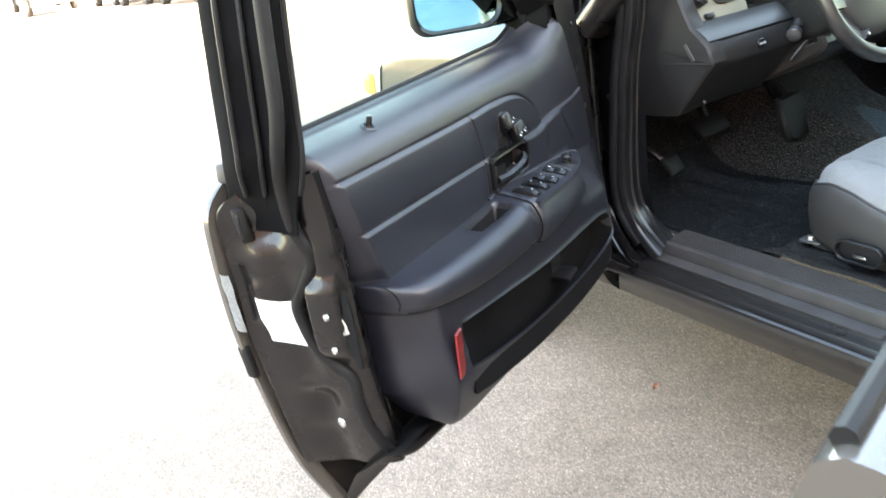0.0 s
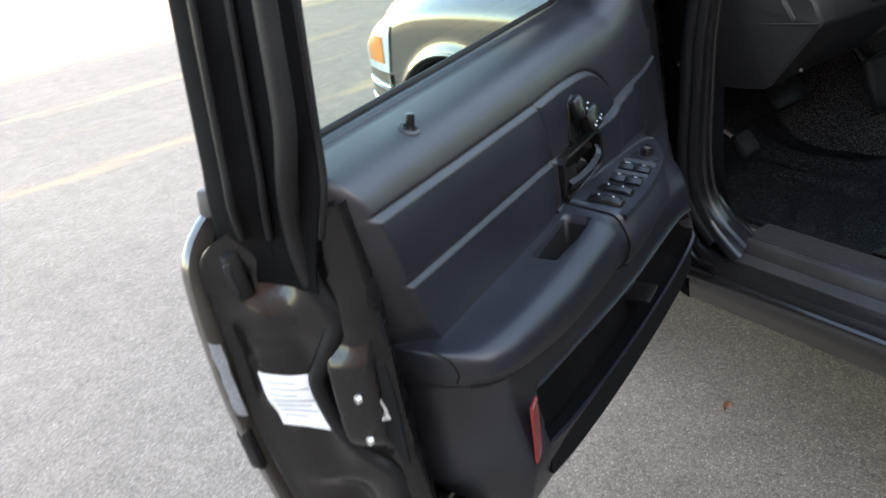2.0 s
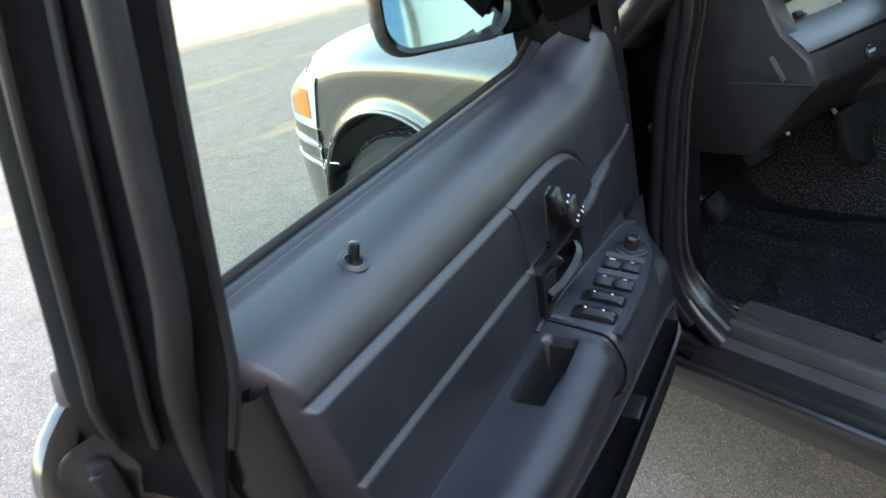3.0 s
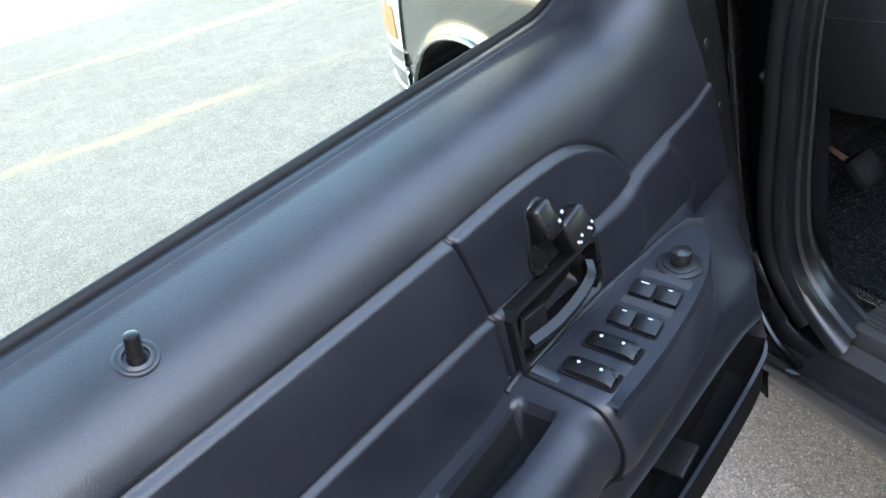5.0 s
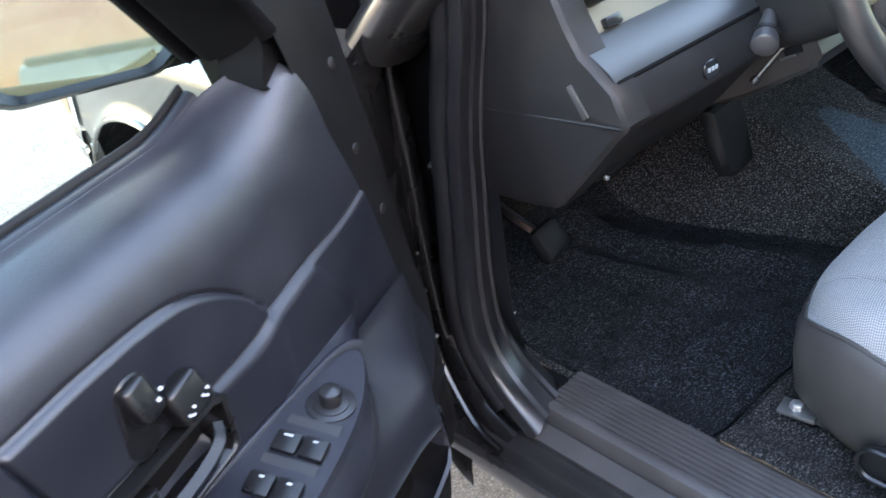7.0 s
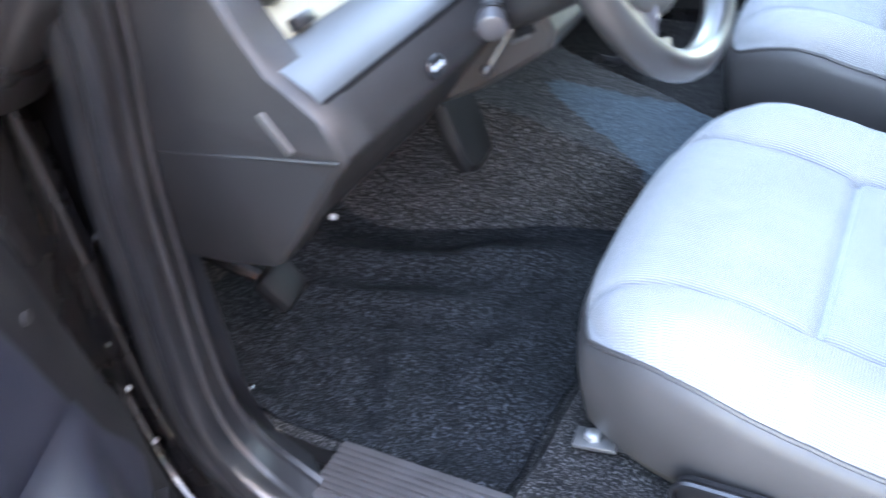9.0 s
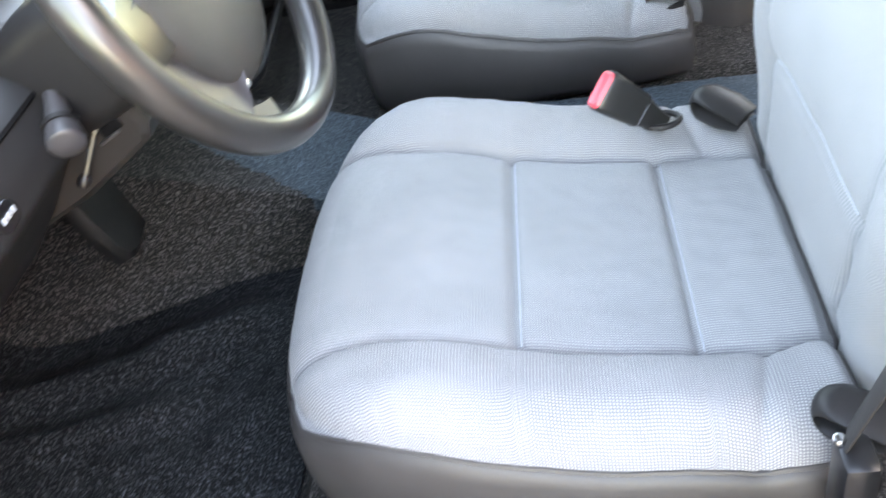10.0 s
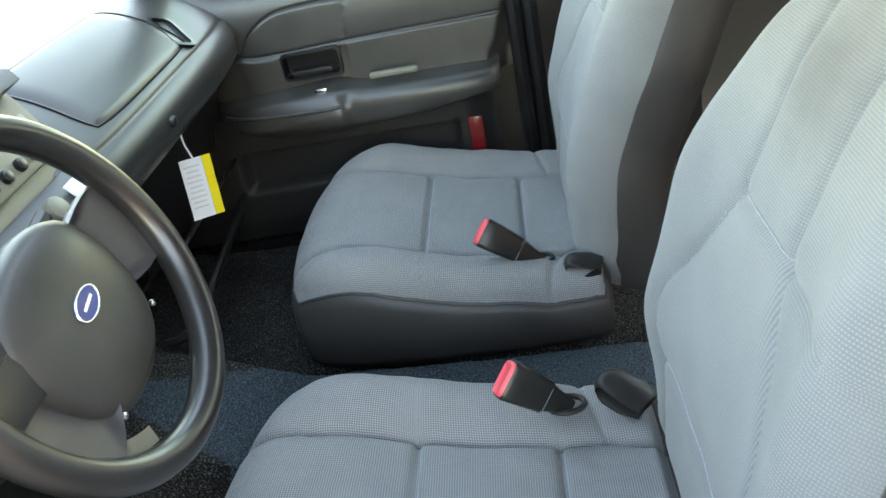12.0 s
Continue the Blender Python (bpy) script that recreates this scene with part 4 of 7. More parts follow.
# lamp cluster at the corner
bm = bmesh.new()
rows = []
for z in ease(0.738, 0.882, 10):
    back = 1.172 - 0.030 * (z - 0.738) / 0.144
    rows.append([(wing_x(y, z) - 0.005, y, z) for y in ease(back, 1.415 - 0.03 * (z - 0.738) / 0.144, 14)])
skin(bm, rows)
lamp = part("headlamp", bm, LENS, car, "clear corner headlamp with amber indicator")
bm = bmesh.new()
skin(bm, [[(wing_x(y, z) - 0.0075, y, z) for y in ease(1.192, 1.315, 9)] for z in ease(0.765, 0.845, 7)])
part("indicator_lens", bm, AMBER, lamp, "amber indicator lens")
bm = bmesh.new()
rows = []
for z, out in ((0.36, -0.05), (0.45, -0.012), (0.58, 0.004), (0.625, 0.006), (0.63, 0.0), (0.642, 0.0), (0.647, 0.006), (0.68, 0.006), (0.685, 0.0), (0.70, 0.0), (0.705, 0.007), (0.732, 0.004), (0.736, -0.01)):
    rows.append([(wing_x(min(y, 1.43), 0.6) - out + (0.8 * (y - 1.43) ** 0.8 if y > 1.43 else 0), y, z) for y in ease(1.168, 1.50, 20)])
skin(bm, rows)
bump = part("front_bumper", bm, PAINT, car, "dark grey front bumper corner")
for z in (0.636, 0.693):
    bm = bmesh.new()
    tube(bm, [(wing_x(min(y, 1.43), 0.6) - 0.007 + (0.8 * (y - 1.43) ** 0.8 if y > 1.43 else 0), y, z + 0.02 * (y - 1.23)) for y in ease(1.176, 1.48, 18)], 0.0032, 6)
    part("bumper_strip", bm, CHROME, bump, "thin bright bumper strip")
bm = bmesh.new()
tube(bm, [(wing_x(y, 0.655) - 0.004, y, 0.655 - 0.05 * (y - 1.10)) for y in ease(1.085, 1.160, 8)], 0.0028, 6)
part("wing_strip", bm, CHROME, wing, "short bright strip before the wheel arch")
# front wheel, turned a little
bm = bmesh.new()
prof = [(-0.10, 0.225), (-0.115, 0.27), (-0.11, 0.33), (-0.092, 0.358), (-0.06, 0.365), (0.06, 0.365), (0.092, 0.358), (0.11, 0.33), (0.115, 0.27), (0.10, 0.225)]
skin(bm, [[(x, r * math.cos(a), r * math.sin(a)) for x, r in prof] for a in [2 * math.pi * i / 64 for i in range(64)]], round_u=True, round_v=True)
wheel = part("wheel", bm, TYRE, car, "black tyre on a grey steel wheel")
BIG = Matrix.Scale(1.04, 4)
wheel.matrix_basis = pose(-0.795, 0.815, 0.384, 0, 0, 3) @ BIG
for k in range(4):
    bm = bmesh.new()
    for i in range(60):
        a = 2 * math.pi * (i + 0.25 * k) / 60
        x = -0.066 + 0.044 * k
        block(bm, (0.037, 0.031, 0.004), (0, 0, 0), 0, Matrix.Rotation(a, 4, "X") @ Matrix.Translation((x, 0, 0.367)) @ pose(0, 0, 0, 0, 0, 18 if k % 2 else -18))
    part("tread", bm, TYRE, wheel)
bm = bmesh.new()
prof = [(-0.112, 0.225), (-0.09, 0.215), (-0.04, 0.20), (-0.06, 0.13), (-0.085, 0.10), (-0.085, 0.05), (-0.10, 0.0)]
skin(bm, [[(x, r * math.cos(a), r * math.sin(a)) for x, r in prof] for a in [2 * math.pi * i / 40 for i in range(40)]], round_v=True)
part("rim", bm, WHEEL, wheel, "grey steel rim")
for m in (pose(1.055, 0.815, 0.384, 0, 0, 183), pose(-0.80, -2.0, 0.384), pose(1.06, -2.0, 0.384, 0, 0, 180)):
    copy_thing(wheel, m @ BIG)


# ---- the open front door: local x runs from the hinge to the latch edge, y points into the cabin side ----
A25 = radians(25)
DOOR_AT = Matrix(((-math.cos(A25), math.sin(A25), 0, -0.93), (-math.sin(A25), -math.cos(A25), 0, 0.02), (0, 0, 1, 0), (0, 0, 0, 1)))
door = thing("front_door", "open dark grey car door with a black moulded trim panel", "car door", DOOR_AT)

S_FRONT = [(0.44, -0.085), (0.55, -0.075), (0.68, -0.045), (0.745, -0.01), (0.92, 0.045), (1.02, 0.085), (1.15, 0.125), (1.27, 0.19)]
S_REAR = [(0.46, 0.865), (0.50, 0.885), (0.57, 0.90), (0.69, 0.912), (0.82, 0.930), (0.85, 0.945), (0.93, 0.975), (1.016, 1.003), (1.11, 1.032)]
CREASE_1 = [(0.235, 0.85), (0.262, 0.905), (0.27, 0.921), (0.292, 0.952), (0.334, 0.985), (0.385, 1.005), (0.474, 1.012), (0.57, 1.011), (0.80, 1.014), (1.0, 1.018)]
CREASE_2 = [(0.0, 0.955), (0.05, 0.940), (0.10, 0.929), (0.195, 0.924), (0.267, 0.916), (0.30, 0.909), (0.367, 0.908), (0.54, 0.913), (0.94, 0.918)]
BASE = [(0.80, -0.043), (0.95, -0.043), (1.00, -0.043), (1.02, -0.045), (1.04, -0.051), (1.053, -0.060), (1.063, -0.071), (1.071, -0.086), (1.077, -0.104), (1.081, -0.120), (1.0835, -0.134)]


def belt_top(s):
    return 1.083 + 0.046 * step(0.26, 0.08, s)


def split_s(z):
    return 0.569 - (1.011 - z) * 0.30 if z > 0.91 else 0.5387 - (0.91 - z) * 0.06


def crease_1(s):
    """The upper crease; its rounded fore end drops to the lower one."""
    return max(spline(max(s, 0.236), CREASE_1), crease_2(s) + 0.0)


def crease_2(s):
    return spline(s, CREASE_2)


def turned(s, z):
    """How far the trim falls away round its rear edge."""
    turn = max(0, (s - spline(z, S_REAR) + 0.030) / 0.030)
    return 0.052 * turn * turn / (turn + 0.30)


def turned_low(s, z):
    """The wider rounding of the lower trim."""
    turn = max(0, (s - spline(z, S_REAR) + 0.042) / 0.042)
    return 0.095 * turn * turn / (turn + 0.25)


def trim_depth(s, z):
    top = belt_top(s)
    d = spline(z - (top - 1.083) * step(0.95, 1.07, z), BASE)
    d += (-0.048 - d) * step(0.20, 0.06, s) * step(0.98, 1.05, z) * 0.8
    z1, z2 = crease_1(s), crease_2(s)
    rear = spline(z, S_REAR)
    fore = step(0.255, 0.275, s)
    pad = step(rear - 0.018, rear - 0.030, s)
    d += 0.0034 * step(z1 + 0.002, z1 - 0.005, z) * fore * pad
    d += pad * (0.0038 - 0.0004 * fore) * step(z2 + 0.002, z2 - 0.005, z) - 0.0030 * (1 - fore) * step(z2 + 0.002, z2 - 0.008, z) * step(0.24, 0.05, s)
    d -= pad * (0.0035 * bell(z - z1 - 0.003, 0.003) * fore + 0.0035 * bell(z - z2 - 0.003, 0.003) * (1 - 0.6 * step(0.24, 0.12, s)))
    split = split_s(z)
    if z < z1 + 0.002:
        d -= 0.006 * bell(s - split, 0.0028)
        d += 0.002 * step(split + 0.02, split - 0.003, s)
    # soft puff of the pads
    if s > split and z1 > z > z2:
        d += 0.003 * math.sin(math.pi * (z - z2) / (z1 - z2))
    # shallow fold that runs from the crease down to the tip of the switch plate
    fold = 0.1766 - (0.914 - z) * 0.72 if z > 0.832 else 0.118 + (0.832 - z) * 0.9
    if 0.80 < z < 0.925:
        d += 0.0045 * step(fold - 0.002, fold + 0.005, s) * step(0.80, 0.815, z) * step(z2 + 0.001, z2 - 0.010, z) * step(0.42, 0.30, s)
    if 0.378 < s < 0.524 and 0.850 < z < 0.906:
        d -= 0.040 * step(0.378, 0.382, s) * step(0.524, 0.520, s) * step(0.850, 0.854, z) * step(0.906, 0.902, z)
    return max(d - turned(s, z), -0.138 + 0.03 * step(1.05, 0.95, z))


def trim_row(k, s):
    """Height of the k-th row of the mesh: rows crowd along the creases."""
    top, z1, z2 = belt_top(s), crease_1(s) + 0.022 * step(0.30, 0.25, s), crease_2(s)
    z1 = max(z1, z2 + 0.024)
    marks = ((0, 0.77), (14, z2 - 0.011), (26, z2 + 0.009), (38, z1 - 0.011), (50, z1 + 0.009), (80, top))
    for (i, a), (j, b) in zip(marks, marks[1:]):
        if k <= j:
            return a + (b - a) * (k - i) / (j - i)
    return top


def trim_column(k, z):
    """Place of the k-th column: columns crowd along the split between the pads."""
    a, b, m = spline(z, S_FRONT), spline(z, S_REAR), split_s(z)
    marks = ((0, a), (90, m - 0.010), (106, m + 0.010), (140, b - 0.050), (156, b - 0.032), (180, b))
    for (i, p), (j, q) in zip(marks, marks[1:]):
        if k <= j:
            return p + (q - p) * (k - i) / (j - i)
    return b


bm = bmesh.new()
rows = []
for i in range(81):
    row = []
    for j in range(181):
        z = 0.95
        for _ in range(4):
            z = trim_row(i, trim_column(j, z))
        s = trim_column(j, z)
        row.append((s, trim_depth(s, z), z))
    rows.append(row)
# return edges at the top, the rear and the front
rows.append([(s, y - 0.0015, z + 0.0022) for s, y, z in rows[-1]])
rows.append([(s, y - 0.0020, z + 0.0004) for s, y, z in rows[-1]])
rows.append([(s, y - 0.0015, z - 0.0060) for s, y, z in rows[-1]])
for r in rows:
    x, y, z = r[-1]
    r.append((x + 0.006, max(y - 0.028, -0.145), z))
    r.append((x + 0.004, max(y - 0.065, -0.15), z))
    x, y, z = r[0]
    r.insert(0, (x - 0.002, y - 0.035, z))
skin(bm, rows)
for f in bm.faces:
    c = f.calc_center_median()
    f.material_index = 1 if c.z < crease_1(c.x) - 0.004 else 0
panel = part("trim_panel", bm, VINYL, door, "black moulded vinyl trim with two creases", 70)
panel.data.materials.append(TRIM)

# lower trim with the map pocket
POCKET_TOP = [(0.08, 0.650), (0.16, 0.664), (0.45, 0.668), (0.70, 0.690), (0.83, 0.704)]
POCKET_LOW = [(0.08, 0.615), (0.16, 0.578), (0.30, 0.560), (0.50, 0.566), (0.70, 0.594), (0.83, 0.618)]
LOW_EDGE = [(-0.10, 0.66), (-0.06, 0.585), (0.0, 0.53), (0.06, 0.497), (0.12, 0.472), (0.20, 0.460), (0.45, 0.457), (0.70, 0.461), (0.80, 0.465), (0.845, 0.478), (0.88, 0.515), (0.91, 0.59)]


def lower_depth(s, z, zb):
    f = step(-0.01, 0.13, s)
    d = -0.036 + f * (0.074 + 0.013 * step(0.70, 0.60, z))
    d += (-0.034 - d) * step(0.705, 0.80, z) * step(0.30, 0.16, s)
    d -= 0.052 * f * max(0.0, (0.605 - z) / 0.145) ** 1.35
    d -= 0.014 * max(0, (zb + 0.035 - z) / 0.035) ** 2
    d -= turned_low(s, z)
    return d


bm = bmesh.new()
cols, pocket_at = [], set()
for u in ease(0, 1, 200):
    s0 = -0.085 + 0.993 * u
    zb, zl, zt = spline(s0, LOW_EDGE), spline(s0, POCKET_LOW), spline(s0, POCKET_TOP)
    zl, zt = max(zl, zb + 0.03), max(zt, zb + 0.05)
    zs = [zb + (zl - 0.006 - zb) * k for k in ease(0, 1, 16)] + [zl - 0.002, zl + 0.001]
    zs += [zl + 0.003 + (zt - zl - 0.006) * k for k in ease(0, 1, 10)] + [zt - 0.001, zt + 0.002] + [zt + 0.006 + (0.800 - 0.014 * step(0.74, 0.84, s0) - zt - 0.006) * k for k in ease(0, 1, 16)]
    col = []
    for i, z in enumerate(zs):
        a, b = spline(z, S_FRONT), spline(z, S_REAR)
        s = a + (b - a) * u
        d = lower_depth(s, z, zb)
        if i in (16, 29):
            d += 0.003 * step(0.10, 0.13, s) * step(0.82, 0.80, s)
        if 17 <= i <= 28 and 0.105 < s < 0.812:
            f = step(0.105, 0.118, s) * step(0.812, 0.800, s)
            if i == 17:
                d, z = d - 0.003 * f, zl - 0.001
            elif i == 18:
                d, z = d - 0.007 * f, z - 0.070 * f
            else:
                d, z = d - 0.060 * f, z - 0.066 * f * step(26, 19, i)
        col.append((s, d, z))
    cols.append(col)
rows = [[c[i] for c in cols] for i in range(len(cols[0]))]
rows.insert(0, [(x, y - 0.07, z + 0.004) for x, y, z in rows[0]])
for r in rows:
    x, y, z = r[-1]
    r.append((x + 0.006, max(y - 0.028, -0.145), z))
    r.append((x + 0.004, max(y - 0.065, -0.15), z))
vs = skin(bm, rows)
# Faces inside the pocket take the near-black, which paints its shade.
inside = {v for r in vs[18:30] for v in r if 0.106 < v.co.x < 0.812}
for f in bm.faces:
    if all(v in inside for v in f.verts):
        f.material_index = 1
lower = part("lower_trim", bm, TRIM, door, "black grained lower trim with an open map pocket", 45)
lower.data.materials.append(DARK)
bm = bmesh.new()
prism(bm, [(-0.0135, -0.044), (0.0135, -0.044), (0.0155, 0.044), (-0.0115, 0.044)], (0.846, 0.0475, 0.660), (-1, -0.22, 0), (0, 0, 1), 0.004, 0.0015)
part("reflector", bm, REDLENS, door, "red safety reflector")
bm = bmesh.new()
block(bm, (0.05, 0.05, 0.006), (0.33, 0.012, 0.580), 0.002, pose(0, 0, 0, 0, 10))
block(bm, (0.05, 0.006, 0.03), (0.33, -0.008, 0.60), 0.002)
part("pocket_divider", bm, SATIN, lower)

# armrest with a pull cup; its fore part carries the switches
ARM_OUT = [(0.13, -0.034), (0.175, -0.010), (0.205, 0.014), (0.24, 0.038), (0.28, 0.056), (0.33, 0.067), (0.41, 0.075), (0.48, 0.078), (0.515, 0.077), (0.531, 0.066), (0.56, 0.062), (0.72, 0.066), (0.80, 0.062), (0.86, 0.055), (0.895, 0.045), (0.912, 0.034), (0.922, 0.018), (0.929, -0.004)]
ARM_TOP = [(0.10, 0.826), (0.20, 0.830), (0.40, 0.838), (0.50, 0.843), (0.53, 0.839), (0.57, 0.829), (0.62, 0.826), (0.80, 0.825), (0.945, 0.822)]
ARM_LOW = [(0.10, 0.775), (0.30, 0.752), (0.50, 0.742), (0.72, 0.752), (0.88, 0.768), (0.945, 0.772)]


def arm_point(s, k):
    """k from 0 at the panel over the top and down the face to 1."""
    out, top, low = spline(s, ARM_OUT), spline(s, ARM_TOP), spline(s, ARM_LOW)
    inner = min(-0.045, out - 0.014)
    if s > 0.80:
        inner = trim_depth(s + spline(top, S_REAR) - spline(0.80, S_REAR), top) - 0.006
    lip = top - 0.030 - 0.012 * step(0.56, 0.50, s)
    w = out - inner
    pod = [(0.0, inner, top + 0.008), (0.04, inner + 0.010, top + 0.001), (0.35, inner + 0.62 * w, top - 0.008), (0.46, inner + 0.84 * w, top - 0.016),
           (0.56, out - 0.003, lip - 0.006), (0.64, out, lip - 0.024), (0.82, out - 0.006, low + 0.012), (0.9, out - 0.016, low), (1.0, out - 0.030, low - 0.010)]
    pad = [(0.0, inner, top + 0.004), (0.04, inner + 0.006, top), (0.35, inner + 0.62 * w, top - 0.001), (0.46, inner + 0.80 * w, top - 0.004),
           (0.56, out - 0.005, top - 0.014), (0.64, out, top - 0.030), (0.82, out - 0.003, low + 0.012), (0.9, out - 0.010, low), (1.0, out - 0.030, low - 0.008)]
    f = step(0.527, 0.560, s)
    path = [(a, b + (e - b) * f, c + (g - c) * f) for (a, b, c), (_, e, g) in zip(pod, pad)]
    y = spline(k, [(a, b) for a, b, c in path])
    z = spline(k, [(a, c) for a, b, c in path])
    return y, z


bm = bmesh.new()
rows = []
for s in ease(0.13, 0.9275, 190):
    row = []
    for k in ease(0, 1, 60):
        y, z = arm_point(s, k)
        cup = step(0.549, 0.558, s) * step(0.676, 0.668, s) * step(-0.022, -0.016, y) * step(0.021, 0.015, y)
        if k < 0.5:
            z -= 0.045 * cup
        row.append((s + (spline(z, S_REAR) - spline(0.80, S_REAR)) * step(0.80, 0.90, s), y, z))
    rows.append(row)
arm_end = rows[-1][20:52]
rows.append([(x + 0.006, max(y - 0.028, -0.14), z) for x, y, z in rows[-1]])
rows.append([(x + 0.004, max(y - 0.065, -0.15), z) for x, y, z in rows[-1]])
skin(bm, rows)
# The cup's walls and floor are darkened in colour as if shaded.
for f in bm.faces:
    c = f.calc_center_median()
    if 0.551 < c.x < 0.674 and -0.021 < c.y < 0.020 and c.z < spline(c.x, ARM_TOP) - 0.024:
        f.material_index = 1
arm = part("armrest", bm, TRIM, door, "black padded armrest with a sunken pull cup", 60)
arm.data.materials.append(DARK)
bm = bmesh.new()
tube(bm, [(0.524 + 0.004 * k, arm_point(0.524, 0.04 + 0.86 * k)[0] + 0.0005, arm_point(0.524, 0.04 + 0.86 * k)[1] + 0.0005) for k in ease(0, 1, 24)], 0.0016, 6, up=(1, 0.1, 0))
part("armrest_joint", bm, DARK, arm)
bm = bmesh.new()
tube(bm, [(x + 0.001, y - 0.004, z) for x, y, z in arm_end], 0.0014, 6, up=(1, 0.1, 0))
part("armrest_joint", bm, DARK, arm)
bm = bmesh.new()
tube(bm, [(s, spline(s, ARM_OUT) - 0.0035, spline(s, ARM_LOW) + 0.030) for s in ease(0.16, 0.49, 30)], 0.0022, 6)
part("pod_lip", bm, SATIN, arm)
# joint line behind the armrest and its small screw plug
bm = bmesh.new()
tube(bm, [(s, spline(s, ARM_OUT) - 0.011, spline(s, ARM_LOW) + 0.001) for s in ease(0.52, 0.922, 40)], 0.0016, 6, up=(0.2, 1, 0))
part("trim_joint", bm, DARK, door)
bm = bmesh.new()
disc(bm, 0.0055, 0.004, pose(0.924, -0.014, 0.80, -90, 0, -35), 12, 0.001)
part("screw_plug", bm, GLOSSY, door)


# raised rim of the switch plate
def pod_z(s, y):
    return spline(s, ARM_TOP) - 0.004 - 0.17 * (y + 0.02)


bm = bmesh.new()
ring = [(0.524, -0.026), (0.43, -0.021), (0.32, -0.016), (0.245, -0.011), (0.210, -0.008), (0.197, 0.000), (0.203, 0.012), (0.230, 0.029), (0.275, 0.047), (0.33, 0.058), (0.41, 0.066), (0.48, 0.069), (0.522, 0.068)]
rows = []
for f in (1.0, 0.985, 0.97):
    cx, cy = 0.36, 0.012
    rows.append([(cx + (s - cx) * f, cy + (y - cy) * (f if f == 1 else f - 0.03), pod_z(s, y) + (-0.004 if f == 1 else 0.0045)) for s, y in [tuple(p)[:2] for p in curve([(a, b, 0) for a, b in ring], 5)]])
vs = skin(bm, rows)
bm.faces.new(vs[-1])
plate = part("switch_plate", bm, TRIM, door, "black switch plate on the armrest", 35)

bm = bmesh.new()
sweep(bm, curve([(0.548, -0.034, pod_z(0.53, -0.034) - 0.004), (0.50, -0.0335, pod_z(0.50, -0.03)), (0.40, -0.030, pod_z(0.40, -0.03)), (0.30, -0.025, pod_z(0.30, -0.025)), (0.235, -0.0215, pod_z(0.235, -0.02)), (0.195, -0.015, pod_z(0.195, -0.015)), (0.178, -0.006, pod_z(0.178, -0.006) - 0.004)], 6), [(-0.005, -0.006), (0.005, -0.006), (0.0035, 0.004), (0, 0.0055), (-0.0035, 0.004)], up=(0, 0, 1))
part("plate_ridge", bm, TRIM, plate, "rounded ridge along the switch plate", 60)

PLATE_TILT = pose(0, 0, 0, -math.degrees(math.atan(0.17)))


def on_plate(s, y, lift=0.0055, turn=0.0):
    return Matrix.Translation((s, y, pod_z(s, y) + lift)) @ PLATE_TILT @ pose(0, 0, 0, 0, 0, turn)


def bars(bm, m, places, size):
    for x, y in places:
        block(bm, size, (0, 0, 0), 0, m @ Matrix.Translation((x, y, 0)))


# two wells with a pair of window switches each, their fore wall hollowed for a fingertip
for s, y in ((0.347, 0.020), (0.401, 0.024)):
    m = on_plate(s, y, 0.0050, 4)
    bm = bmesh.new()
    rows = []
    for x, z in ((-0.034, 0.0016), (-0.030, 0.0014), (-0.024, -0.0012), (-0.016, -0.0026), (-0.008, -0.0020), (0.015, 0.0004), (0.0165, 0.0014)):
        rows.append([m @ Vector((x, w, z)) for w in ease(-0.0275, 0.0275, 7)])
    vs = skin(bm, rows)
    well = part("switch_well", bm, WELL, plate, "smooth hollowed switch well", 60)
    for k in (-1, 1):
        bm = bmesh.new()
        mm = m @ Matrix.Translation((0.003, k * 0.0137, 0.003)) @ pose(0, 0, 0, 0, 9)
        block(bm, (0.023, 0.0255, 0.008), (0, 0, 0), 0.0022, mm)
        sw = part("window_switch", bm, SWITCH, well, "black window switch", 30)
        bm = bmesh.new()
        wide = 0.009 if (s < 0.37 and k < 0) else 0.0048
        block(bm, (0.0016, wide, 0.0006), (0, 0, 0), 0, mm @ Matrix.Translation((-0.006, 0, 0.0041)))
        part("legend", bm, LEGEND, plate, "white printed switch mark")
# two wide rockers, each in its own well
for s, y in ((0.449, 0.024), (0.494, 0.025)):
    m = on_plate(s, y, 0.0072, 2)
    bm = bmesh.new()
    prism(bm, rounded(0.026, 0.058, 0.004), m @ Vector((0, 0, -0.0022)), m.to_3x3() @ Vector((1, 0, 0)), m.to_3x3() @ Vector((0, 1, 0)), 0.0008, 0.0)
    well = part("switch_well", bm, DARK, plate)
    bm = bmesh.new()
    rows = []
    for x, z in ((-0.0105, -0.004), (-0.0100, 0.0045), (-0.004, 0.0058), (0.004, 0.0058), (0.0095, 0.0030), (0.0108, -0.004)):
        rows.append([m @ Vector((x, w, z - 0.0032 * (abs(w) / 0.025) ** 5 + 0.0014 * (w / 0.025))) for w in ease(-0.0255, 0.0255, 13)])
    vs = skin(bm, rows)
    cap(bm, [r[0] for r in vs])
    cap(bm, [r[-1] for r in vs])
    rocker = part("rocker_switch", bm, SWITCH, well, "black rocker switch", 40)
    for w in (-0.013, 0.010):
        bm = bmesh.new()
        disc(bm, 0.0018, 0.0006, m @ Matrix.Translation((-0.002, w, 0.0056 + 0.0014 * (w / 0.025))), 8)
        part("legend", bm, LEGEND, plate, "white printed switch mark")
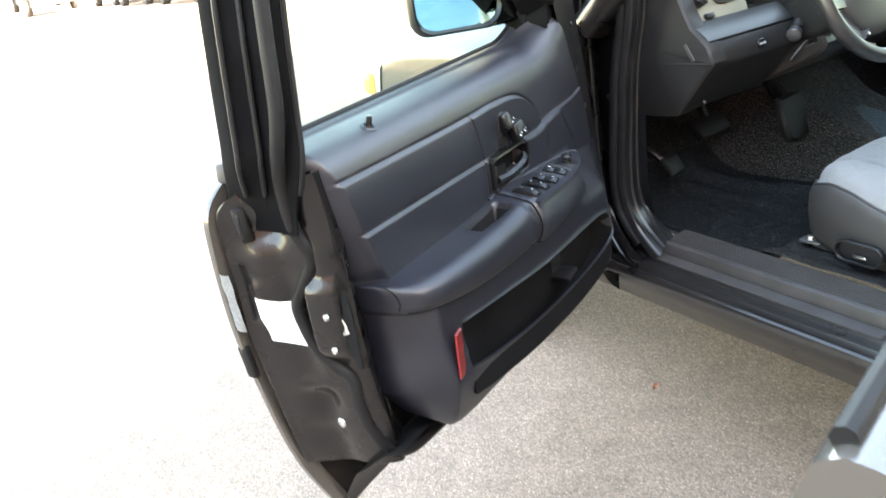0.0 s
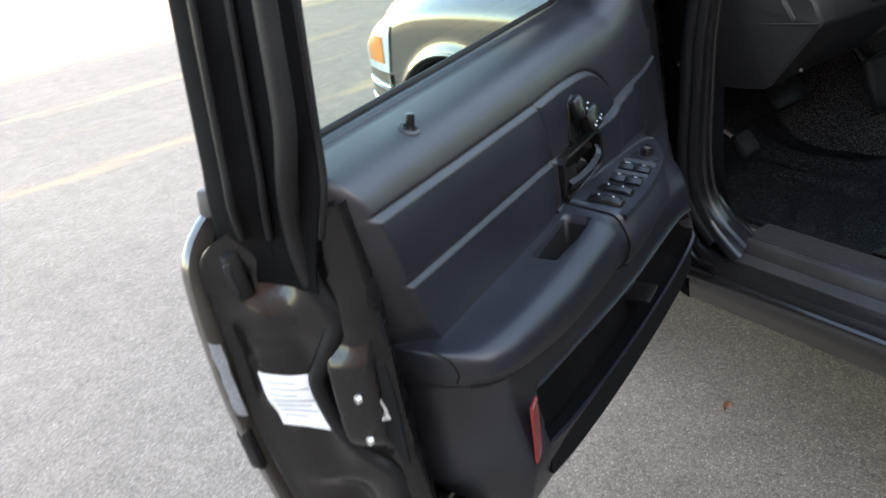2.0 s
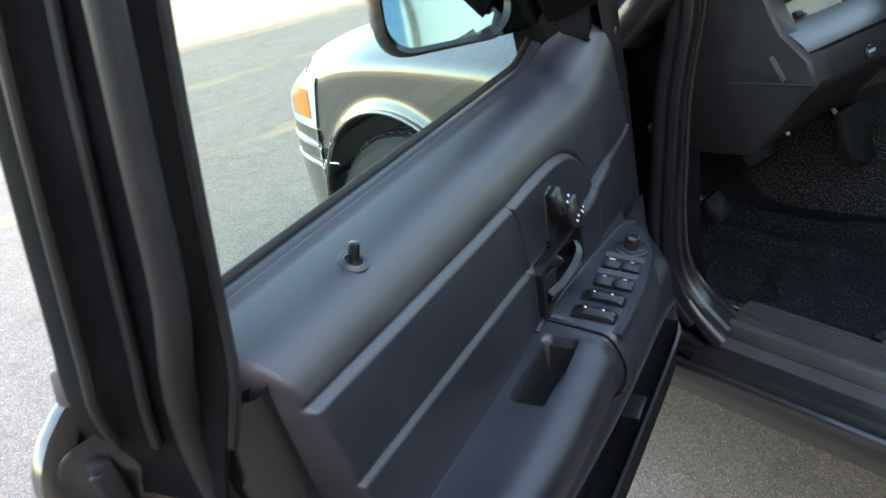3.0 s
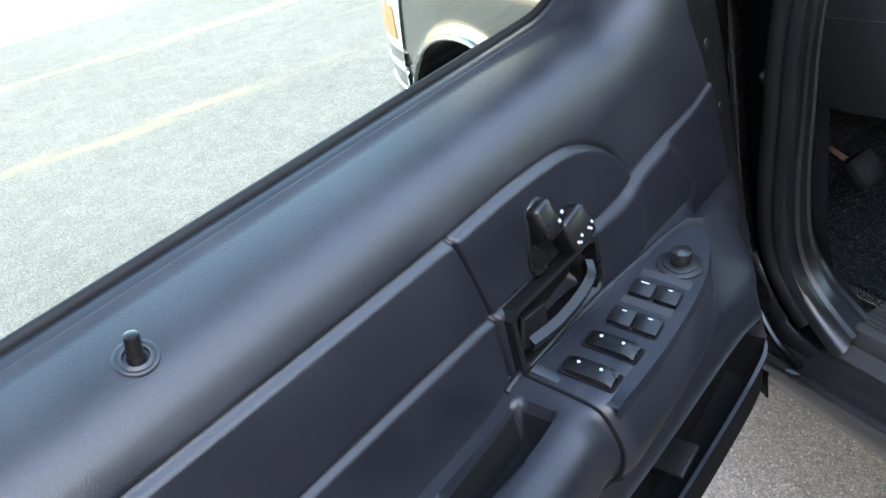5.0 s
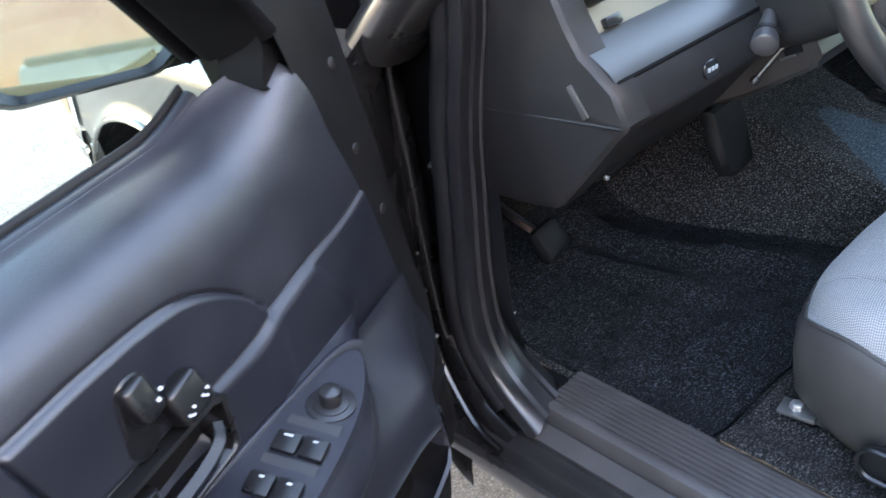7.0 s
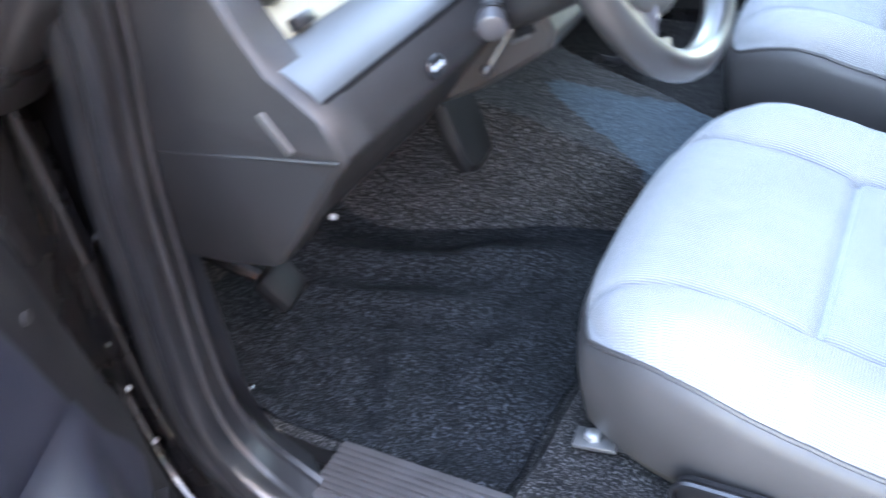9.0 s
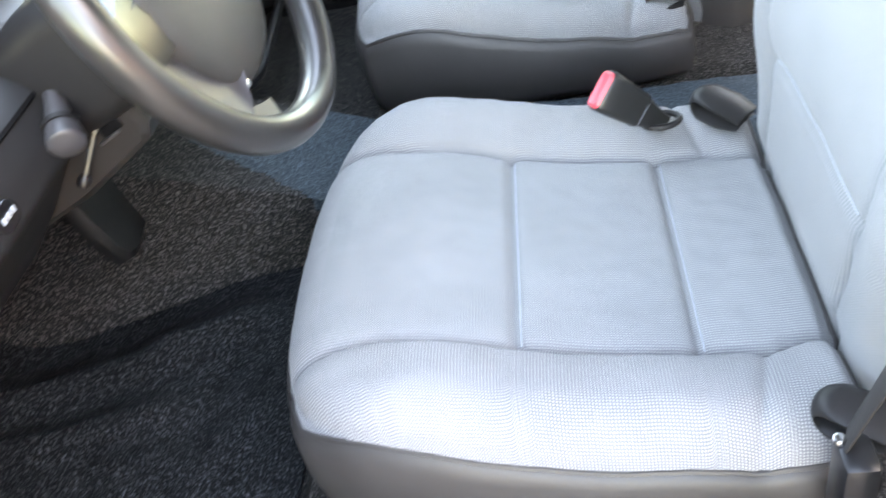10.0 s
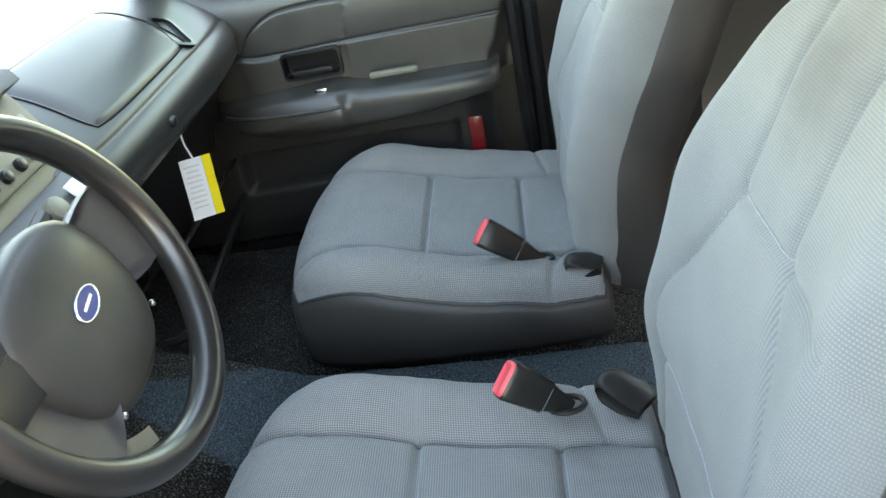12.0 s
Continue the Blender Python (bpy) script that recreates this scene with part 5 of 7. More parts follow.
# mirror control
m = on_plate(0.286, 0.018, 0.0050)
bm = bmesh.new()
disc(bm, 0.0255, 0.0022, m, 32, 0.0012)
disc(bm, 0.0185, 0.0040, m, 28, 0.0018)
part("mirror_control_ring", bm, SATIN, plate)
bm = bmesh.new()
disc(bm, 0.0105, 0.021, m, 24, 0.003, 0.0115)
stick = part("mirror_control", bm, GLOSSY, plate, "glossy black mirror control knob")
bm = bmesh.new()
bars(bm, m @ Matrix.Translation((0, 0, 0.0203)), ((-0.003, 0.001), (0.003, 0.001), (0, -0.003), (0, 0.005)), (0.0018, 0.0013, 0.0005))
part("legend", bm, LEGEND, plate, "white printed switch mark")

# inner handle: bezel, hollow, lever; above it the lock and adjust switches
HAND = [(0.524, 0.914), (0.384, 0.913), (0.371, 0.906), (0.371, 0.853), (0.378, 0.845), (0.520, 0.841), (0.529, 0.848), (0.532, 0.906)]
bm = bmesh.new()
cx, cz = 0.446, 0.878
rows = []
for f, y in ((1.0, -0.040), (0.99, -0.0255), (0.95, -0.0240), (0.90, -0.0265), (0.875, -0.066)):
    rows.append([(cx + (s - cx) * f, y, cz + (z - cz) * (f if f > 0.95 else f - 0.06)) for s, z in HAND])
vs = skin(bm, rows, round_u=True)
bezel = part("handle_bezel", bm, SWITCH, door, "satin black handle bezel", 40)
# Near-black back plate paints the shade inside the handle.
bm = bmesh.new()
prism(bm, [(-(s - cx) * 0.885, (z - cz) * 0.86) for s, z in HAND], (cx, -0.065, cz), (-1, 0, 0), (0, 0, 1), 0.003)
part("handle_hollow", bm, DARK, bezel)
bm = bmesh.new()
sweep(bm, curve([(0.505, -0.030, 0.862), (0.47, -0.024, 0.862), (0.43, -0.022, 0.866), (0.40, -0.024, 0.873), (0.387, -0.034, 0.882)], 5), [(-0.0045, -0.007), (0.0045, -0.007), (0.0055, 0.004), (-0.0035, 0.007)], up=(0, 0.3, 1))
prism(bm, [(-0.022, -0.017), (0.022, -0.017), (0.022, 0.014), (-0.014, 0.017)], (0.493, -0.042, 0.876), (-1, 0.05, 0), (0, 0, 1), 0.012, 0.003)
part("inner_handle", bm, SWITCH, bezel, "satin black inner door handle", 35)
bm = bmesh.new()
prism(bm, rounded(0.036, 0.078, 0.016), (0.458, -0.040, 0.953), (-1, 0, -0.10), (-0.10, 0, 1), 0.006, 0.002)
swb = part("lock_switch_base", bm, SWITCH, door, "black lock switch base")
bm = bmesh.new()
block(bm, (0.027, 0.022, 0.036), (0.458, -0.028, 0.972), 0.006, pose(0, 0, 0, 22, 6), 3)
part("lock_switch", bm, SWITCH, swb, "black lock rocker switch")
bm = bmesh.new()
block(bm, (0.040, 0.026, 0.036), (0.417, -0.026, 0.941), 0.006, pose(0, 0, 0, 20, 8), 3)
part("seat_switch", bm, SWITCH, swb, "black seat adjusting switch")
bm = bmesh.new()
for s, y, z in ((0.451, -0.0145, 0.970), (0.446, -0.0145, 0.977)):
    block(bm, (0.0030, 0.0012, 0.0030), (s, y, z), 0, pose(0, 0, 0, 22, 20))
for s, y, z in ((0.427, -0.0105, 0.934), (0.424, -0.0105, 0.940), (0.431, -0.0105, 0.936), (0.407, -0.0105, 0.938), (0.404, -0.0105, 0.944), (0.411, -0.0105, 0.941)):
    block(bm, (0.0024, 0.0012, 0.0026), (s, y, z), 0, pose(0, 0, 0, 20, 30))
part("legend", bm, LEGEND, swb, "white printed switch mark")

# lock knob on the belt
bm = bmesh.new()
seat_at = pose(0.831, -0.083, 1.0695, -24)
rings = [(0.0150, 0.0), (0.0145, 0.0012), (0.0128, 0.0016), (0.0112, 0.0008), (0.0100, 0.0016), (0.0088, 0.0022), (0.0080, 0.0)]
skin(bm, [[seat_at @ Vector((r * math.cos(2 * math.pi * i / 32), r * math.sin(2 * math.pi * i / 32), z)) for i in range(32)] for r, z in rings], round_u=True)
grom = part("lock_grommet", bm, VINYL, door, "dished black lock grommet", 60)
bm = bmesh.new()
disc(bm, 0.0072, 0.006, pose(0.831, -0.083, 1.067, -10, -4), 20, 0.002, 0.0062)
disc(bm, 0.0056, 0.022, pose(0.831, -0.083, 1.067, -10, -4), 20, 0.0022, 0.0053)
part("lock_knob", bm, SWITCH, grom, "black lock knob")

# sheet metal of the door: rear shut face, outer skin, inner shell
SHUT = [(0.062, 0.980), (0.075, 0.992), (0.10, 1.003), (0.13, 1.010), (0.16, 1.013), (0.19, 1.030), (0.21, 1.040), (0.228, 1.048), (0.236, 1.056)]
SHUT_Z = [(0.27, -0.13), (0.35, -0.10), (0.45, -0.06), (0.55, -0.035), (0.65, -0.015), (0.75, 0.0), (0.85, 0.004), (0.95, 0.012), (1.02, 0.024), (1.10, 0.05)]


HEM = [(0.27, 0.915), (0.35, 0.952), (0.44, 0.990), (0.53, 1.014), (0.64, 1.035), (0.75, 1.056), (0.85, 1.066), (0.95, 1.071), (0.985, 1.068), (1.005, 1.056), (1.02, 1.040), (1.035, 1.010)]


def shut_s(y, z):
    """How far out the shut face lies at the depth y and height z."""
    return spline(-y, SHUT) + spline(z, SHUT_Z)


def pressed(y, z):
    """Pressings in the shut face."""
    k = 0.019 * step(0.880, 0.838, z) * step(0.690, 0.740, z) * step(-0.135, -0.112, y) * step(-0.066, -0.070, y)
    k += 0.010 * step(0.880, 0.845, z) * step(0.760, 0.800, z) * step(-0.225, -0.200, y) * step(-0.155, -0.175, y)
    k -= 0.010 * step(0.69, 0.70, z) * step(0.87, 0.85, z) * step(-0.068, -0.065, y)
    k += 0.012 * bell(z - 0.900, 0.030) * bell(y + 0.175, 0.035) - 0.012 * bell(z - 0.955, 0.022) * bell(y + 0.17, 0.04)
    k -= 0.012 * bell(z - 0.605, 0.028) * bell(y + 0.155, 0.025) - 0.010 * bell(z - 0.648, 0.018) * bell(y + 0.165, 0.03)
    k -= 0.014 * bell(z - 1.03, 0.022) * bell(y + 0.18, 0.028) + 0.010 * bell(z - 0.52, 0.03) * bell(y + 0.18, 0.03)
    k += 0.010 * bell(z - 0.90, 0.03) * bell(y + 0.085, 0.018)
    return k


bm = bmesh.new()
rows = []
for z in ease(0.45, 1.050, 110):
    rear = spline(z, S_REAR)
    sh = spline(z, SHUT_Z)
    row = [(rear - 0.03, -0.12, z), (rear - 0.006, -0.105, z), (rear + 0.012, -0.085, z), (0.955 + sh * 0.8, -0.069, z), (0.970 + sh, -0.0625, z)]
    for y in ease(-0.062, -0.236 + 0.085 * step(0.985, 1.06, z), 46):
        row.append((min(shut_s(y, z) + pressed(y, z), spline(z, HEM) - 0.001 + 0.5 * (y + 0.236)) if y < -0.15 else shut_s(y, z) + pressed(y, z), y, z))
    rows.append(row)
skin(bm, rows)
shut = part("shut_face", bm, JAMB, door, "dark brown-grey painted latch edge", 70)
bm = bmesh.new()
rows = []
for z in ease(0.265, 1.036, 60):
    o = spline(z, HEM) + 0.006
    f = spline(z, S_FRONT) - 0.05
    out = -0.243 - 0.030 * math.sin(math.pi * min(1, (z - 0.25) / 0.95))
    rows.append([(f + (o - f) * u, out - 0.010 + 0.014 * (abs(u - 0.5) * 2) ** 6, z - 0.022 * step(0.985, 0.90, u) * step(0.9, 1.036, z)) for u in ease(0, 1, 60)])
for r in rows:
    x, y, z = r[-1]
    r += [(x + 0.003, y + 0.006, z), (x + 0.001, y + 0.013, z), (x - 0.014, y + 0.016, z), (x - 0.03, y + 0.018, z)]
skin(bm, rows)
skinp = part("outer_skin", bm, PAINT, door, "dark grey painted outer door skin", 50)
bm = bmesh.new()
rows = []
for u in ease(0, 1, 40):
    s = -0.06 + 1.02 * u
    zl = spline(min(s, 0.86), LOW_EDGE)
    rows.append([(s, -0.03, zl + 0.012), (s, -0.07, zl - 0.004), (s, -0.12, min(zl, 0.455) - 0.012), (s - 0.02, -0.17, 0.40), (s - 0.035, -0.225, 0.315), (s - 0.04, -0.245, 0.272)])
skin(bm, rows)
LIP = [(0.40, 0.05), (0.60, 0.045), (0.736, 0.075), (0.90, 0.092), (1.0, 0.108), (1.13, 0.112), (1.24, 0.125)]
rows = []
for z in ease(0.40, 1.23, 34):
    w = spline(z, LIP)
    rows.append([(spline(z, S_FRONT) + o, y, z) for o, y in ((0.004, -0.058), (-0.5 * w, -0.060), (0.006 - w, -0.062), (-w, -0.067), (0.002 - w, -0.075), (-0.068, -0.11), (-0.068, -0.19), (-0.068, -0.235))])
skin(bm, rows)
shell = part("inner_shell", bm, RUBBER, door, "dark painted inner door shell")
for s, z in ((0.033, 1.087), (0.019, 0.978), (-0.017, 0.877)):
    bm = bmesh.new()
    disc(bm, 0.007, 0.003, Matrix.Translation((s, -0.061, z)) @ pose(0, 0, 0, -90), 14, 0.0015)
    part("bolt", bm, GREY, shell)
bm = bmesh.new()
block(bm, (0.035, 0.022, 0.034), (1.026, -0.232, 1.047), 0.006, pose(0, 0, 0, 0, -8, 12))
part("belt_cap", bm, SKIRT, door, "grey end cap of the belt moulding")
bm = bmesh.new()
sweep(bm, [(s, -0.205, 1.014) for s in ease(0.06, 0.96, 12)], [(-0.012, -0.012), (0.012, -0.012), (0.010, 0.008), (-0.010, 0.012)])
part("outer_belt_moulding", bm, RUBBER, door)
bm = bmesh.new()
rows = []
for s in ease(0.17, 1.0, 50):
    b = belt_top(s) - 1.083
    rows.append([(s, y, z + b) for y, z in ((-0.136, 1.070), (-0.138, 1.0805), (-0.1400, 1.0828), (-0.1455, 1.0848), (-0.1510, 1.0862), (-0.1525, 1.0850), (-0.1530, 1.070))])
skin(bm, rows)
part("belt_strip", bm, TRIM, door, "smooth black strip along the window", 60)
bm = bmesh.new()
rows = []
for s in ease(0.17, 1.0, 50):
    b = belt_top(s) - 1.083
    rows.append([(s, y, z + b) for y, z in ((-0.1530, 1.068), (-0.1532, 1.0872), (-0.1550, 1.0915), (-0.1580, 1.0925), (-0.1612, 1.0900), (-0.1625, 1.078), (-0.1625, 1.066))])
skin(bm, rows)
part("inner_belt_seal", bm, RUBBER, door, "black rubber belt seal", 60)
bm = bmesh.new()
skin(bm, [[(spline(z, HEM) + 0.0098 + 0.003 * math.sin(math.pi * q), -0.249 + 0.022 * q - 0.003 * noise.noise((z * 40, q, 0)), z) for q in ease(0, 1, 4)] for z in ease(0.775, 0.885, 20)])
part("scraped_hem", bm, SCRAPE, shut, "scuffed grey paint on the hem")
bm = bmesh.new()
block(bm, (0.020, 0.022, 0.062), (1.050, -0.200, 0.967), 0.006, pose(0, 0, 0, 0, 6, -30))
stop = part("rubber_stop", bm, RUBBER, shut, "black rubber door stop")
bm = bmesh.new()
block(bm, (0.010, 0.010, 0.044), (1.060, -0.198, 0.967), 0.003, pose(0, 0, 0, 0, 6, -30))
part("stop_insert", bm, GLOSSY, stop)
bm = bmesh.new()
block(bm, (0.014, 0.022, 0.07), (1.050, -0.262, 0.70), 0.005, pose(0, 0, 0, 0, 8))
part("drain_flap", bm, RUBBER, skinp)

# rubber seal round the door's edge
SEAL = [(1.026, -0.060, 1.50), (1.042, -0.061, 1.38), (1.053, -0.062, 1.26), (1.058, -0.066, 1.16), (1.054, -0.086, 1.09), (1.038, -0.108, 1.03), (1.024, -0.114, 0.96), (1.012, -0.102, 0.905), (1.016, -0.122, 0.86), (1.017, -0.146, 0.818),
        (1.015, -0.147, 0.785), (1.010, -0.132, 0.733), (0.998, -0.110, 0.694), (0.987, -0.088, 0.664), (0.978, -0.090, 0.609), (0.966, -0.090, 0.556), (0.944, -0.078, 0.500), (0.905, -0.070, 0.462), (0.82, -0.066, 0.447), (0.5, -0.066, 0.442), (0.1, -0.07, 0.455)]
bm = bmesh.new()
sweep(bm, curve(SEAL, 7), circle(0.0115, 12, 1.1), up=(0.5, 1, 0))
part("door_seal", bm, RUBBER, door, "black rubber door seal")

# latch, screws, plug and paper label on the shut face
bm = bmesh.new()
tube(bm, curve([(1.012, -0.108, 0.790), (1.010, -0.098, 0.797), (1.006, -0.084, 0.795), (1.000, -0.070, 0.788), (1.000, -0.064, 0.775), (1.002, -0.070, 0.764), (1.008, -0.084, 0.768), (1.011, -0.098, 0.780), (1.012, -0.108, 0.790)], 5)[:-1], 0.0042, 8, up=(1, 0, 0.1), round_path=True)
block(bm, (0.008, 0.018, 0.012), (0.999, -0.066, 0.766), 0.003, pose(0, 0, 0, 25))
block(bm, (0.007, 0.012, 0.022), (0.996, -0.062, 0.782), 0.003, pose(0, 0, 0, -15))
latch = part("latch", bm, STEEL, door, "worn zinc door latch")
bm = bmesh.new()
prism(bm, [(-0.052, 0.845), (-0.060, 0.842), (-0.066, 0.80), (-0.080, 0.770), (-0.070, 0.735), (-0.050, 0.695), (-0.044, 0.70), (-0.046, 0.80)], (0.9985, 0, 0), (0, 1, 0), (0, 0, 1), 0.004, 0.001)
part("latch_slot", bm, DARK, latch, "dark latch slot")
for z, y in ((0.800, -0.086), (0.735, -0.086)):
    bm = bmesh.new()
    disc(bm, 0.006, 0.006, Matrix.Translation((shut_s(y, z) + pressed(y, z) - 0.001, y, z)) @ pose(0, 0, 0, 0, 90, -20), 12, 0.002)
    part("latch_screw", bm, STEEL, latch)
bm = bmesh.new()
disc(bm, 0.010, 0.004, Matrix.Translation((shut_s(-0.142, 0.552) + pressed(-0.142, 0.552) - 0.001, -0.142, 0.552)) @ pose(0, 0, 0, 0, 90, -15), 18, 0.0015)
part("drain_plug", bm, STEEL, shut, "pale round drain plug")
bm = bmesh.new()
block(bm, (0.004, 0.008, 0.006), (shut_s(-0.172, 1.007) + pressed(-0.172, 1.007), -0.172, 1.007), 0.001)
part("small_clip", bm, STEEL, shut)


def label_at(a, b, lift=0.0012):
    y = -0.2085 + a * 0.053 + b * 0.005
    z = 0.834 - b * 0.088 - a * 0.017
    return Vector((max(shut_s(y, z) + pressed(y, z), 1.0385 - 0.026 * a - 0.004 * b) + lift, y - lift * 0.5, z))


bm = bmesh.new()
skin(bm, [[label_at(a, b) for a in ease(0, 1, 10)] for b in ease(0, 1, 10)])
lab = part("paper_label", bm, WHITE, shut, "white printed paper label")
bm = bmesh.new()
for k in range(7):
    b = 0.12 + 0.11 * k
    w = (0.55, 0.72, 0.5, 0.76, 0.62, 0.7, 0.45)[k]
    skin(bm, [[label_at(a, b + c, 0.0022) for a in ease(0.14, 0.14 + w, 4)] for c in (0, 0.03)])
part("print_lines", bm, PRINT, lab, "rows of small grey print")

# window frame: rear upright with its channels, and the header
FRAME_LINE = curve([(1.030, 0, 0.95), (1.028, 0, 1.005), (1.025, 0, 1.06), (1.022, 0, 1.10), (1.012, 0, 1.21), (1.000, 0, 1.32), (0.984, 0, 1.41), (0.958, 0, 1.49), (0.905, 0, 1.545), (0.82, 0, 1.565), (0.60, 0, 1.55), (0.42, 0, 1.45), (0.25, 0, 1.29), (0.13, 0, 1.15)], 7)
FR = [(-0.014, -0.082), (-0.004, -0.064), (0.004, -0.058), (0.014, -0.057), (0.019, -0.062), (0.022, -0.086), (0.029, -0.090), (0.032, -0.080), (0.040, -0.076), (0.052, -0.076), (0.060, -0.080), (0.063, -0.102), (0.072, -0.106), (0.077, -0.088), (0.084, -0.083),
      (0.098, -0.090), (0.108, -0.100), (0.112, -0.114), (0.104, -0.140), (0.08, -0.165), (0.02, -0.172), (-0.03, -0.166), (-0.040, -0.152), (-0.040, -0.146), (-0.020, -0.144), (-0.020, -0.134), (-0.036, -0.132), (-0.036, -0.122)]
FR = [tuple(p)[:2] for p in curve([(x - 0.054 * step(0.02, 0.112, x), y - 0.045 * step(0.02, 0.112, x), 0) for x, y in FR], 3)]
bm = bmesh.new()
rows = []
for i, p in enumerate(FRAME_LINE):
    a, b = FRAME_LINE[max(i - 1, 0)], FRAME_LINE[min(i + 1, len(FRAME_LINE) - 1)]
    t = (b - a).normalized()
    outw = Vector((t.z, 0, -t.x))
    k = 1.0 if i < 48 else 0.75
    sink = 1.3 * step(1.10, 0.95, p.z)
    under = 0.95 * step(1.09, 0.95, p.z)
    rows.append([(p.x + outw.x * x * k * (0.83 if x > 0 else 1) * (1 - under * step(0.0, 0.03, x)), y - 0.030 * sink, p.z + outw.z * x * k) for x, y in FR])
vs = skin(bm, rows, round_u=True)
cap(bm, vs[0])
part("window_frame", bm, BLACKOUT, door, "black window frame with moulded channels", 60)
for x, y in ((0.038, -0.114), (0.010, -0.055), (0.054, -0.146)):
    bm = bmesh.new()
    sweep(bm, [Vector((p.x + x * (1 - 0.95 * step(1.09, 0.95, p.z)), y - 0.039 * step(1.10, 0.95, p.z), p.z)) for p in FRAME_LINE[9:48]], circle(0.0045, 8), up=(0, 1, 0))
    part("frame_lip", bm, RUBBER, door)
# side glass
bm = bmesh.new()
rows = []
for v in ease(0, 1, 9):
    z = 1.06 + 0.46 * v
    f = spline(z, [(1.06, 0.05), (1.16, 0.14), (1.30, 0.26), (1.46, 0.43), (1.52, 0.52)])
    r = spline(z, [(1.06, 0.998), (1.27, 0.982), (1.40, 0.960), (1.52, 0.92)])
    rows.append([(f + (r - f) * u, -0.1655 + 0.026 * step(0, 0.5, v), z) for u in ease(0, 1, 9)])
skin(bm, rows)
pane = part("side_glass", bm, GLASS, door, "lightly tinted side glass")
pane.visible_shadow = False

# small sail panel that closes the glass in front
bm = bmesh.new()
prism(bm, [tuple(p)[:2] for p in curve([(0.0, 1.095, 0), (0.07, 1.100, 0), (0.14, 1.100, 0), (0.150, 1.112, 0), (0.140, 1.145, 0), (0.150, 1.185, 0), (0.158, 1.215, 0), (0.11, 1.20, 0), (0.05, 1.16, 0), (0.01, 1.125, 0), (0.0, 1.095, 0)], 4)][:-1], (0, -0.122, 0), (1, 0, 0), (0, 0, 1), -0.05, 0.004)
part("sail_panel", bm, BLACKOUT, door, "black mirror sail panel")

# mirror head on the door
INV = DOOR_AT.inverted()
MN = Vector((-0.32, -0.945, 0.075)).normalized()
MX = Vector((0, 0, 1)).cross(MN).normalized()
MY = MN.cross(MX).normalized()
MC = Vector((-1.195, 0.222, 1.185))


def mirror_ring(w, h, back, r=0.045):
    return [INV @ (MC + MX * x + MY * y - MN * back) for x, y in rounded(w, h, r, 7)]


bm = bmesh.new()
vs = skin(bm, [mirror_ring(0.198, 0.146, 0.006), mirror_ring(0.214, 0.162, -0.006), mirror_ring(0.226, 0.174, 0.004), mirror_ring(0.230, 0.178, 0.03), mirror_ring(0.214, 0.164, 0.075), mirror_ring(0.15, 0.11, 0.11), mirror_ring(0.06, 0.05, 0.12, 0.02)], round_u=True)
cap(bm, vs[-1])
head = part("mirror_head", bm, GLOSSY, door, "black outside mirror housing")
# the foot of the housing runs along its lower edge to the door
bm = bmesh.new()
foot = [tuple(p)[:2] for p in curve([(0.03, -0.086, 0), (0.10, -0.086, 0), (0.165, -0.080, 0), (0.185, -0.06, 0), (0.18, -0.005, 0), (0.14, 0.020, 0), (0.10, 0.035, 0), (0.07, -0.02, 0), (0.03, -0.07, 0)], 4)]
rows = [[INV @ (MC + MX * (0.10 + (x - 0.10) * k) + MY * (-0.04 + (y + 0.04) * k) - MN * b) for x, y in foot] for k, b in ((0.85, 0.010), (1.0, 0.018), (1.0, 0.060), (0.8, 0.075))]
vs = skin(bm, rows, round_u=True)
cap(bm, vs[0])
cap(bm, vs[-1])
part("mirror_foot", bm, GLOSSY, head, "black foot of the mirror housing")
bm = bmesh.new()
bm.faces.new([bm.verts.new(p) for p in mirror_ring(0.206, 0.154, 0.004)])
part("mirror_glass", bm, MIRROR, head, "silvered mirror glass")

# ---- rear door, also open, close beside the path ----
RD = Matrix.Translation((-0.90, -0.90, 0)) @ pose(0, 0, 0, 0, 0, 197.2)
rear_door = thing("rear_car_door", "open dark grey rear car door with a black trim", "car door", RD)
bm = bmesh.new()
rows = []
for s in ease(0.0, 1.02, 20):
    rows.append([(s, y, z) for y, z in ((0.0, 0.46), (-0.012, 0.6), (-0.012, 0.85), (-0.004, 0.94), (0.012, 0.985), (0.035, 0.998), (0.06, 0.995), (0.09, 0.985), (0.15, 0.96), (0.17, 0.8), (0.16, 0.5), (0.10, 0.45))])
vs = skin(bm, rows, round_u=True)
cap(bm, vs[0])
cap(bm, vs[-1])
part("trim_panel", bm, PAINT, rear_door, "dark grey painted rear door shell", 50)
bm = bmesh.new()
tube(bm, [(s, 0.03, 1.0) for s in ease(0.03, 1.0, 8)], 0.012, 8)
part("belt_seal", bm, RUBBER, rear_door)


